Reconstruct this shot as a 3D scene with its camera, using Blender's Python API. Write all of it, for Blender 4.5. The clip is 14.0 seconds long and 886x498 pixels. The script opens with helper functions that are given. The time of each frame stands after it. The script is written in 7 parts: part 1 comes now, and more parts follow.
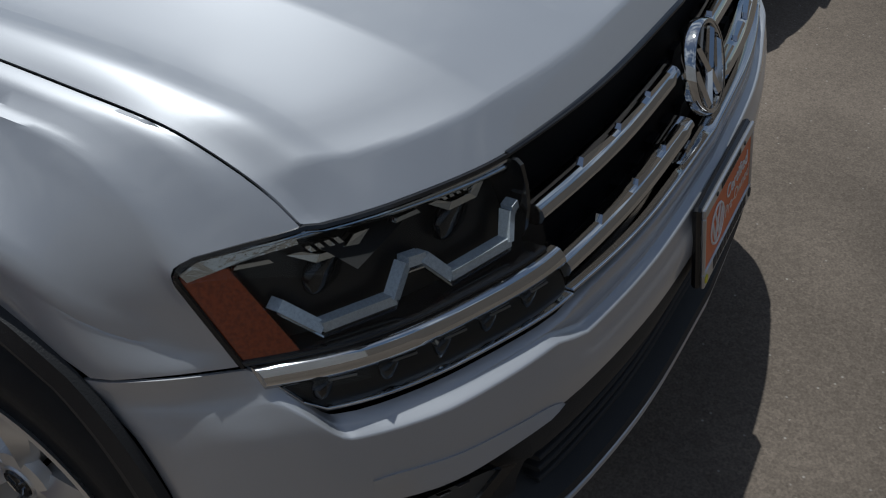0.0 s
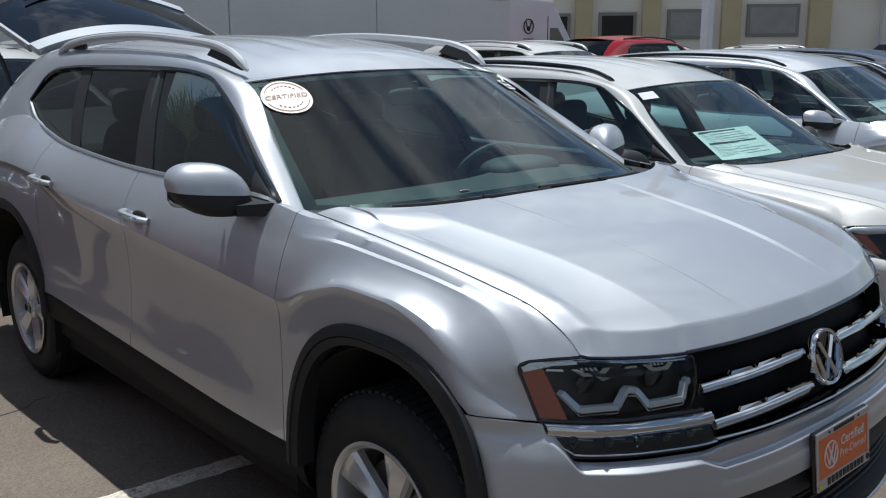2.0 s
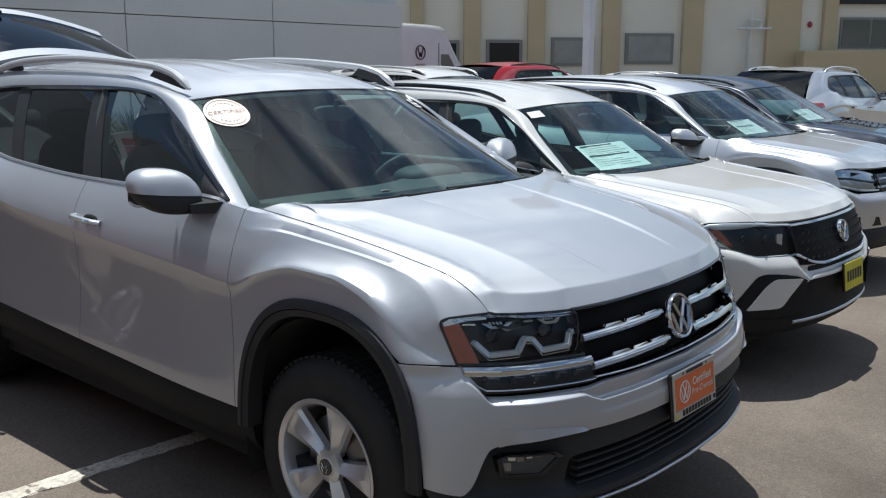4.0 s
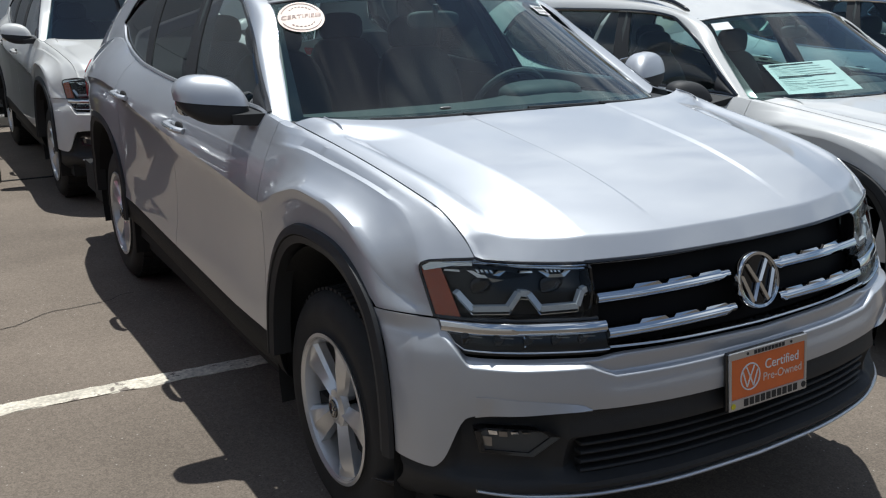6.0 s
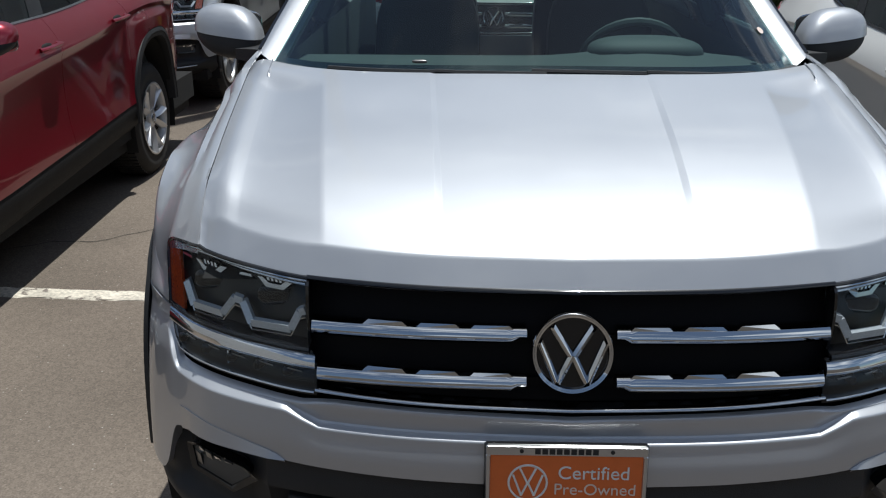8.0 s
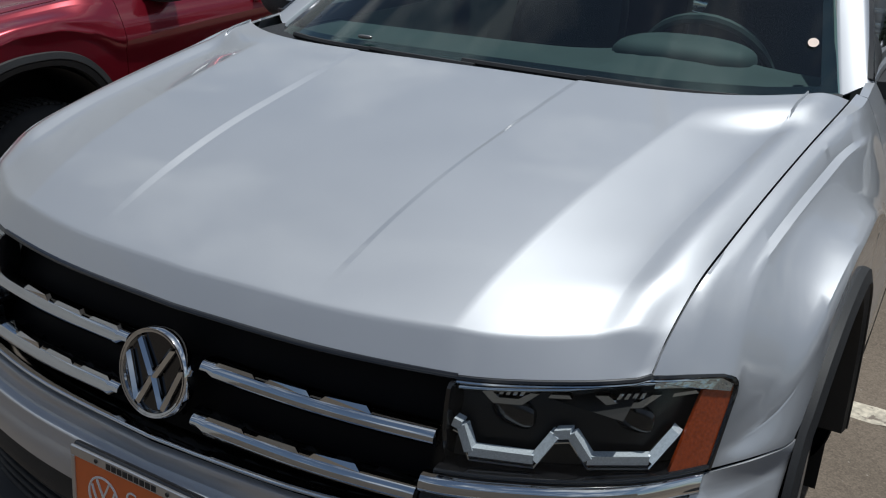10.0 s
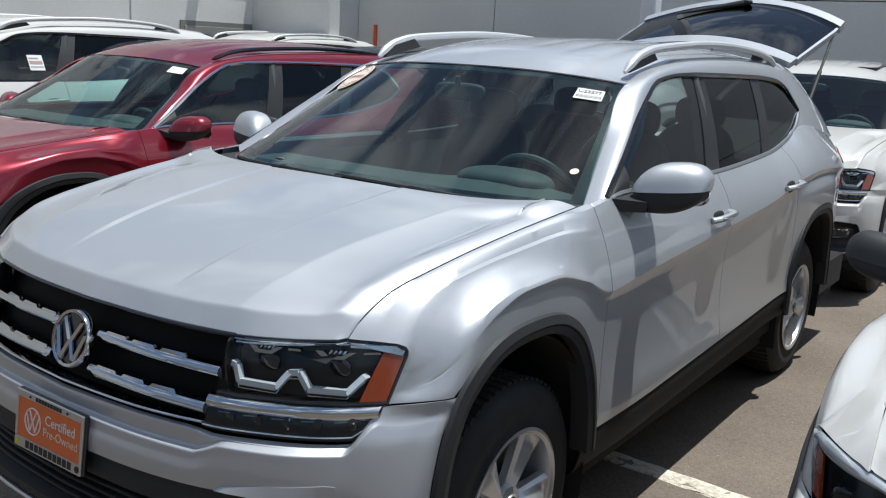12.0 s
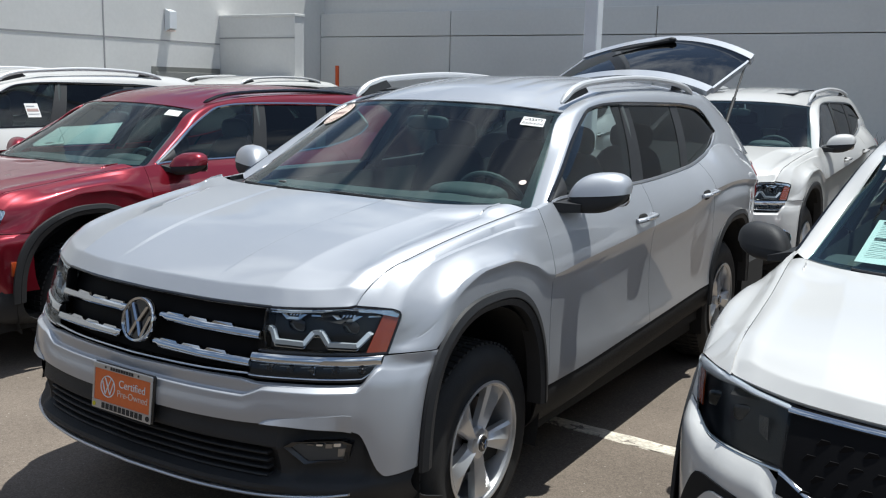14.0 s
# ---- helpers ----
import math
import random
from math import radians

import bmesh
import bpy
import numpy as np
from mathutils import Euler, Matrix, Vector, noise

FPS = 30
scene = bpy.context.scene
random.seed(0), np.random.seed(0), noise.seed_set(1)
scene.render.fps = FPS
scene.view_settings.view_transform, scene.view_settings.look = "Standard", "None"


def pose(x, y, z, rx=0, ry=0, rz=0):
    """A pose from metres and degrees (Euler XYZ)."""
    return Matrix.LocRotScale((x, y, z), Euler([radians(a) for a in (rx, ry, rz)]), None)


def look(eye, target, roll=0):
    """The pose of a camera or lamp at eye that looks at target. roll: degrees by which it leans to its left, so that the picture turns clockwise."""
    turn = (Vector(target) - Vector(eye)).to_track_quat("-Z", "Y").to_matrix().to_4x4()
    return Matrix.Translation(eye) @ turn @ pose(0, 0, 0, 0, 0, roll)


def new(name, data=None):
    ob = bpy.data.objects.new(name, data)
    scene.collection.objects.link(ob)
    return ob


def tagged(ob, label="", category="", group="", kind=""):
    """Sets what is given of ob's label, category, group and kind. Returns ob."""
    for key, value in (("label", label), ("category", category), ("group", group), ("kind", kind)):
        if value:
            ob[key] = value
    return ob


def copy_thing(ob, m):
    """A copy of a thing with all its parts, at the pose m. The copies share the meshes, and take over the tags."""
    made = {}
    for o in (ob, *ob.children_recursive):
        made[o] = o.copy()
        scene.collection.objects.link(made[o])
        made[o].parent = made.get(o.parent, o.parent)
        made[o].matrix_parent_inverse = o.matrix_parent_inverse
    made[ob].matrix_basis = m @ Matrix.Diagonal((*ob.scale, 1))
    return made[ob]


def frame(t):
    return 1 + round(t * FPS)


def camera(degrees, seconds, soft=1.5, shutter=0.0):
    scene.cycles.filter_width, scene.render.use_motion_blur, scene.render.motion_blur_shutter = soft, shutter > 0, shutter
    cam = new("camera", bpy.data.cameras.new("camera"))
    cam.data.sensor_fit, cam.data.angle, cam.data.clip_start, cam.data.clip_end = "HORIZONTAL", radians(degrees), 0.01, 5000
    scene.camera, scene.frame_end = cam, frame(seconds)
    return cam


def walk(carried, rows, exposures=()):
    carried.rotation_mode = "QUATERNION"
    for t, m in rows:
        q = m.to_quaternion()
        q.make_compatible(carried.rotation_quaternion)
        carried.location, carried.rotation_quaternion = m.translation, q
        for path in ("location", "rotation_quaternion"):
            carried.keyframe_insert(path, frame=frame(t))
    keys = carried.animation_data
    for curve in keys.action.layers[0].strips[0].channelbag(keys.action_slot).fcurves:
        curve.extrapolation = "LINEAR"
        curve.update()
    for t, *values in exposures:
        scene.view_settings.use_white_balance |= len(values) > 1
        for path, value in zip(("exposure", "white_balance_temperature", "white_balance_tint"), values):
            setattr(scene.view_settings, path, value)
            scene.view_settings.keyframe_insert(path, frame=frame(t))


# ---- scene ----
cam = camera(51.6, 14.0, soft=1.15)
PATH = [
    (0, (-1.36, -0.186, 1.574), (-0.017, 0.626, 0.334), -3.7),
    (0.5, (-1.58, -0.422, 1.611), (-0.305, 0.798, 0.671), -3.5),
    (1, (-1.879, -0.547, 1.651), (-0.479, 0.672, 0.908), 0.0),
    (1.5, (-2.138, -0.822, 1.679), (-0.836, 0.583, 1.104), 0.5),
    (2, (-2.351, -0.952, 1.699), (-1.051, 0.505, 1.264), -0.3),
    (2.5, (-2.617, -0.942, 1.694), (-1.228, 0.444, 1.307), -0.3),
    (3, (-2.795, -1.047, 1.697), (-1.34, 0.272, 1.32), 0.2),
    (3.2, (-2.832, -1.1, 1.7), (-1.353, 0.193, 1.326), 0.1),
    (5.3, (-2.495, -1.429, 1.636), (-1.158, -0.019, 1.162), -2.0),
    (5.5, (-2.337, -1.432, 1.628), (-1.108, 0.061, 1.116), -1.5),
    (6, (-1.93, -1.473, 1.636), (-0.951, 0.181, 1.082), -0.2),
    (6.5, (-1.482, -1.647, 1.645), (-0.792, 0.124, 1.023), -1.3),
    (7, (-1.088, -1.625, 1.615), (-0.63, 0.209, 0.964), -1.0),
    (7.2, (-0.885, -1.575, 1.639), (-0.541, 0.28, 0.974), -0.8),
    (9.3, (0.645, -1.165, 1.659), (0.043, 0.582, 0.893), 0.5),
    (9.5, (0.783, -1.077, 1.641), (0.078, 0.633, 0.88), 0.3),
    (10, (1.071, -0.776, 1.649), (0.138, 0.817, 0.879), 1.3),
    (10.5, (1.527, -0.711, 1.629), (0.305, 0.704, 0.919), -0.5),
    (11, (1.775, -0.772, 1.661), (0.481, 0.63, 1.063), -0.8),
    (11.5, (1.937, -1.02, 1.664), (0.743, 0.51, 1.18), 1.8),
    (12, (2.113, -1.208, 1.67), (0.991, 0.39, 1.24), 3.1),
    (12.5, (2.336, -1.385, 1.648), (1.194, 0.203, 1.231), 1.5),
    (13, (2.395, -1.638, 1.666), (1.272, -0.031, 1.272), -0.0),
    (13.5, (2.403, -1.812, 1.666), (1.325, -0.169, 1.293), 0.5),
    (14, (2.506, -1.869, 1.679), (1.441, -0.213, 1.328), 1.5),
]
walk(cam, [(t, look(eye, target, roll)) for t, eye, target, roll in PATH], [(0, -0.88, 5980, 6), (0.5, -0.40, 5980, 6), (1, -0.52, 5980, 6), (1.5, -0.22, 5980, 6), (2, -0.23, 5980, 6), (2.5, -0.22, 5980, 6), (3, 0.03, 5980, 6), (5.5, -0.05, 6080, 6), (7, 0.0, 6080, 6), (8.5, -0.35, 6120, 6), (9.5, -0.5, 6120, 6), (10.5, -0.40, 6120, 6), (11.5, 0.0, 6120, 6), (12.5, 0.08, 6120, 6), (14, 0.17, 6120, 6)])

# ---- light ----
SUN = Vector((0.140, 0.215, 1.0)).normalized()
sun_data = bpy.data.lights.new("sun", "SUN")
sun_data.energy, sun_data.angle, sun_data.color = 4.8, radians(0.53), (1.0, 0.955, 0.89)
sun = new("sun", sun_data)
sun.matrix_world = look((0, 0, 30), Vector((0, 0, 30)) - SUN)

world = bpy.data.worlds.new("sky")
scene.world = world
world.use_nodes = True
wn, wl = world.node_tree.nodes, world.node_tree.links
wn.clear()
sky = wn.new("ShaderNodeTexSky")
sky.sky_type, sky.sun_disc = "NISHITA", False
sky.sun_elevation, sky.sun_rotation = math.asin(SUN.z), math.atan2(SUN.x, SUN.y)
sky.air_density, sky.dust_density = 1.0, 0.5
coord = wn.new("ShaderNodeTexCoord")
stretch = wn.new("ShaderNodeMapping")
stretch.inputs["Location"].default_value = (0.45, 0.20, 0.0)
stretch.inputs["Scale"].default_value = (1.0, 1.0, 2.2)
puffs = wn.new("ShaderNodeTexNoise")
puffs.inputs["Scale"].default_value, puffs.inputs["Detail"].default_value, puffs.inputs["Roughness"].default_value = 3.1, 9.0, 0.62
cover = wn.new("ShaderNodeValToRGB")
cover.color_ramp.elements[0].color = (0.04, 0.04, 0.04, 1)
cover.color_ramp.elements[0].position, cover.color_ramp.elements[1].position = 0.50, 0.68
whiten = wn.new("ShaderNodeMix")
whiten.data_type = "RGBA"
whiten.inputs[7].default_value = (13.0, 13.2, 13.6, 1)
air = wn.new("ShaderNodeBackground")
air.inputs["Strength"].default_value = 0.08
sky_out = wn.new("ShaderNodeOutputWorld")
wl.new(coord.outputs["Generated"], stretch.inputs["Vector"])
wl.new(stretch.outputs["Vector"], puffs.inputs["Vector"])
wl.new(puffs.outputs["Fac"], cover.inputs["Fac"])
wl.new(cover.outputs["Color"], whiten.inputs["Factor"])
wl.new(sky.outputs["Color"], whiten.inputs[6])
wl.new(whiten.outputs[2], air.inputs["Color"])
wl.new(air.outputs["Background"], sky_out.inputs["Surface"])


# ---- materials ----
def material(name, color, rough=0.5, metal=0.0, coat=0.0, vary=0.0, vary_scale=4.0, grain=0.0, grain_scale=200.0, bump=0.0, bump_scale=60.0, spec=0.5):
    """A Principled material with colour variation at two scales and fine relief, in object space."""
    m = bpy.data.materials.new(name)
    m.use_nodes = True
    n, l = m.node_tree.nodes, m.node_tree.links
    b = n["Principled BSDF"]
    b.inputs["Base Color"].default_value = (*color, 1)
    b.inputs["Roughness"].default_value, b.inputs["Metallic"].default_value = rough, metal
    b.inputs["Coat Weight"].default_value, b.inputs["Coat Roughness"].default_value = coat, 0.03
    b.inputs["Specular IOR Level"].default_value = spec
    tc = n.new("ShaderNodeTexCoord")
    if vary or grain:
        last = None
        for amount, scale, detail in ((vary, vary_scale, 5.0), (grain, grain_scale, 2.0)):
            if not amount:
                continue
            t = n.new("ShaderNodeTexNoise")
            t.inputs["Scale"].default_value, t.inputs["Detail"].default_value = scale, detail
            l.new(tc.outputs["Object"], t.inputs["Vector"])
            r = n.new("ShaderNodeMapRange")
            r.inputs["From Min"].default_value, r.inputs["From Max"].default_value = 0.3, 0.7
            r.inputs["To Min"].default_value, r.inputs["To Max"].default_value = 1 - amount, 1 + amount
            l.new(t.outputs["Fac"], r.inputs["Value"])
            mul = n.new("ShaderNodeMix")
            mul.data_type, mul.blend_type = "RGBA", "MULTIPLY"
            mul.inputs["Factor"].default_value = 1
            mul.inputs[6].default_value = (*color, 1)
            if last:
                l.new(last, mul.inputs[6])
            l.new(r.outputs["Result"], mul.inputs[7])
            last = mul.outputs[2]
        l.new(last, b.inputs["Base Color"])
    if bump:
        t = n.new("ShaderNodeTexNoise")
        t.inputs["Scale"].default_value, t.inputs["Detail"].default_value = bump_scale, 4.0
        l.new(tc.outputs["Object"], t.inputs["Vector"])
        bp = n.new("ShaderNodeBump")
        bp.inputs["Strength"].default_value, bp.inputs["Distance"].default_value = bump, 0.004
        l.new(t.outputs["Fac"], bp.inputs["Height"])
        l.new(bp.outputs["Normal"], b.inputs["Normal"])
    return m


def car_paint(name, color, metal, rough, flake=0.0):
    """Base coat with fine flakes under a clear coat, faint dust over it."""
    m = material(name, color, rough, metal, 1.0, vary=0.03, vary_scale=1.6)
    n, l = m.node_tree.nodes, m.node_tree.links
    b = n["Principled BSDF"]
    tc = n.new("ShaderNodeTexCoord")
    dust = n.new("ShaderNodeTexNoise")
    dust.inputs["Scale"].default_value, dust.inputs["Detail"].default_value = 5.0, 8.0
    l.new(tc.outputs["Object"], dust.inputs["Vector"])
    r = n.new("ShaderNodeMapRange")
    r.inputs["To Min"].default_value, r.inputs["To Max"].default_value = rough - 0.03, rough + 0.06
    l.new(dust.outputs["Fac"], r.inputs["Value"])
    l.new(r.outputs["Result"], b.inputs["Roughness"])
    if flake:
        v = n.new("ShaderNodeTexVoronoi")
        v.inputs["Scale"].default_value = 900
        l.new(tc.outputs["Object"], v.inputs["Vector"])
        bp = n.new("ShaderNodeBump")
        bp.inputs["Strength"].default_value, bp.inputs["Distance"].default_value = flake, 0.0006
        l.new(v.outputs["Distance"], bp.inputs["Height"])
        l.new(bp.outputs["Normal"], b.inputs["Normal"])
    return m


def glass(name, tint, gloss=1.0, rough=0.0):
    """A thin pane: light passes straight through, tinted; the gloss follows Fresnel."""
    m = bpy.data.materials.new(name)
    m.use_nodes = True
    n, l = m.node_tree.nodes, m.node_tree.links
    n.clear()
    out, mix = n.new("ShaderNodeOutputMaterial"), n.new("ShaderNodeMixShader")
    tr, gl, lw = n.new("ShaderNodeBsdfTransparent"), n.new("ShaderNodeBsdfGlossy"), n.new("ShaderNodeLayerWeight")
    tr.inputs["Color"].default_value = (*tint, 1)
    gl.inputs["Roughness"].default_value = rough
    lw.inputs["Blend"].default_value = 0.5
    steep, scale = n.new("ShaderNodeMath"), n.new("ShaderNodeMath")
    steep.operation, steep.inputs[1].default_value = "POWER", 5.0
    scale.operation, scale.use_clamp = "MULTIPLY_ADD", True
    scale.inputs[1].default_value, scale.inputs[2].default_value = 0.957 * gloss, 0.043 * gloss
    l.new(lw.outputs["Facing"], steep.inputs[0])
    l.new(steep.outputs["Value"], scale.inputs[0])
    l.new(scale.outputs["Value"], mix.inputs["Fac"])
    l.new(tr.outputs["BSDF"], mix.inputs[1])
    l.new(gl.outputs["BSDF"], mix.inputs[2])
    l.new(mix.outputs["Shader"], out.inputs["Surface"])
    return m


SILVER = car_paint("silver_paint", (0.462, 0.478, 0.508), 0.53, 0.455, 0.05)
WHITE = car_paint("white_paint", (0.62, 0.615, 0.595), 0.0, 0.35)
RED = car_paint("red_paint", (0.24, 0.007, 0.020), 0.5, 0.28, 0.02)
PALE_SILVER = car_paint("pale_silver_paint", (0.66, 0.67, 0.69), 0.7, 0.36, 0.05)
DARK_BLUE = car_paint("dark_blue_paint", (0.012, 0.016, 0.03), 0.3, 0.3)
SCARLET = car_paint("scarlet_paint", (0.5, 0.012, 0.015), 0.1, 0.3)
BLACK_PLASTIC = material("textured_black_plastic", (0.022, 0.023, 0.025), 0.58, vary=0.15, bump=0.25, bump_scale=420, spec=0.40)
GLOSS_BLACK = material("gloss_black_plastic", (0.008, 0.008, 0.009), 0.12, coat=0.4)
GRILLE_BLACK = material("grille_black", (0.004, 0.004, 0.005), 0.6, spec=0.15)
# Darker copy of BLACK_PLASTIC: shade under the doors put into its colour.
DARKENED_BLACK = material("sill_plastic", (0.010, 0.0105, 0.0115), 0.7, vary=0.15, bump=0.25, bump_scale=420, spec=0.30)
LINER = material("wheel_well_liner", (0.012, 0.012, 0.012), 0.95, bump=0.3, bump_scale=80)
SEAM = material("panel_gap_shadow_gap_rubber", (0.01, 0.01, 0.01), 0.9)
CHROME = material("chrome", (0.64, 0.65, 0.66), 0.05, 1.0)
SATIN = material("satin_silver_trim", (0.55, 0.56, 0.58), 0.32, 0.9)
RAIL = material("silver_anodised_rail", (0.60, 0.61, 0.62), 0.42, 0.35, vary=0.04)
ALLOY = material("machined_alloy", (0.66, 0.67, 0.68), 0.36, 0.75, coat=0.3, vary=0.05, vary_scale=9)
ALLOY_DARK = material("dark_alloy_recess", (0.10, 0.10, 0.105), 0.5, 0.6)
TYRE = material("tyre_rubber", (0.018, 0.018, 0.018), 0.78, vary=0.2, vary_scale=14, bump=0.2, bump_scale=120)
STEEL = material("brake_steel", (0.28, 0.27, 0.26), 0.4, 0.9, vary=0.2, vary_scale=20)
AMBER = material("amber_reflector", (0.34, 0.050, 0.008), 0.18, coat=1.0, grain=0.25, grain_scale=220)
TAIL_RED = material("red_tail_lens", (0.45, 0.02, 0.03), 0.15, coat=1.0, grain=0.2, grain_scale=160)
LAMP_WHITE = material("pale_light_guide", (0.62, 0.66, 0.70), 0.22, 0.25, coat=0.8, grain=0.12, grain_scale=300)
LAMP_DARK = material("lamp_housing", (0.005, 0.006, 0.008), 0.28, vary=0.2, vary_scale=30)
REFLECTOR = material("lamp_reflector", (0.72, 0.74, 0.76), 0.10, 1.0, bump=0.35, bump_scale=70)
WINDSCREEN = glass("windscreen_glass", (0.56, 0.79, 0.76), 1.35)
SIDE_GLASS = glass("side_glass", (0.70, 0.86, 0.81), 1.6)
PRIVACY = glass("privacy_glass", (0.035, 0.042, 0.042), 1.0)
LENS = glass("clear_lens", (0.84, 0.88, 0.90), 0.6)
FRIT = material("black_glass_border", (0.006, 0.006, 0.007), 0.10, coat=0.5)
CABIN = material("dark_grey_cabin_trim", (0.040, 0.052, 0.054), 0.7, vary=0.12, vary_scale=8, bump=0.15, bump_scale=300)
CABIN_PALE = material("pale_headliner", (0.15, 0.17, 0.165), 0.9, vary=0.05)
SEAT = material("charcoal_seat_leather", (0.010, 0.014, 0.016), 0.55, vary=0.15, vary_scale=9, bump=0.2, bump_scale=160)
PAPER = material("white_paper", (0.80, 0.80, 0.78), 0.7, vary=0.03)
PAPER_GREEN = material("pale_green_paper", (0.80, 0.84, 0.82), 0.7, vary=0.04)
INK = material("black_ink", (0.02, 0.02, 0.022), 0.6)
INK_GREY = material("grey_ink", (0.32, 0.33, 0.34), 0.6)
INK_BROWN = material("brown_ink", (0.42, 0.30, 0.27), 0.6)
ORANGE = material("orange_plate_paint", (0.72, 0.16, 0.035), 0.42, vary=0.05, vary_scale=30)
STICKER = material("cream_sticker", (0.80, 0.66, 0.57), 0.5, vary=0.03, vary_scale=40)
YELLOW = material("yellow_sign_paint", (0.66, 0.58, 0.03), 0.55, vary=0.08, vary_scale=12)
BAG_BLACK = material("black_vinyl_wrap", (0.012, 0.012, 0.013), 0.55, vary=0.25, vary_scale=6, bump=0.4, bump_scale=14)
POLE_WHITE = material("white_pole_paint", (0.72, 0.74, 0.76), 0.45, vary=0.06, vary_scale=3)
GRASS = material("strappy_green_leaves", (0.055, 0.085, 0.030), 0.6, vary=0.35, vary_scale=5)


# ---- mesh helpers ----
def curve(*knots):
    """A smooth function through knots (t, value, ...); Hermite with finite-difference tangents, flat beyond the ends."""
    k = np.array(knots, float)
    t, v = k[:, 0], k[:, 1:]
    d = np.diff(v, axis=0) / np.diff(t)[:, None]
    tan = np.zeros_like(v)
    tan[0], tan[-1] = d[0], d[-1]
    for i in range(1, len(t) - 1):
        same = d[i - 1] * d[i] > 0
        tan[i] = np.where(same, 2 * d[i - 1] * d[i] / np.where(same, d[i - 1] + d[i], 1), 0)

    def f(x):
        x = min(max(x, t[0]), t[-1])
        i = min(max(int(np.searchsorted(t, x)) - 1, 0), len(t) - 2)
        h = t[i + 1] - t[i]
        s = (x - t[i]) / h
        a, b = 2 * s**3 - 3 * s**2 + 1, -2 * s**3 + 3 * s**2
        out = a * v[i] + (s**3 - 2 * s**2 + s) * h * tan[i] + b * v[i + 1] + (s**3 - s**2) * h * tan[i + 1]
        return float(out[0]) if len(out) == 1 else out
    return f


def step(x, a, b):
    x = min(max((x - a) / (b - a), 0.0), 1.0)
    return x * x * (3 - 2 * x)


def rounded(points, per=4):
    """A smooth line through points, Catmull-Rom."""
    p = [np.array(q, float) for q in points]
    p = [2 * p[0] - p[1]] + p + [2 * p[-1] - p[-2]]
    out = []
    for i in range(1, len(p) - 2):
        for j in range(per):
            s = j / per
            out.append(0.5 * (2 * p[i] + (p[i + 1] - p[i - 1]) * s + (2 * p[i - 1] - 5 * p[i] + 4 * p[i + 1] - p[i + 2]) * s**2 + (3 * p[i] - p[i - 1] - 3 * p[i + 1] + p[i + 2]) * s**3))
    out.append(p[-2])
    return out


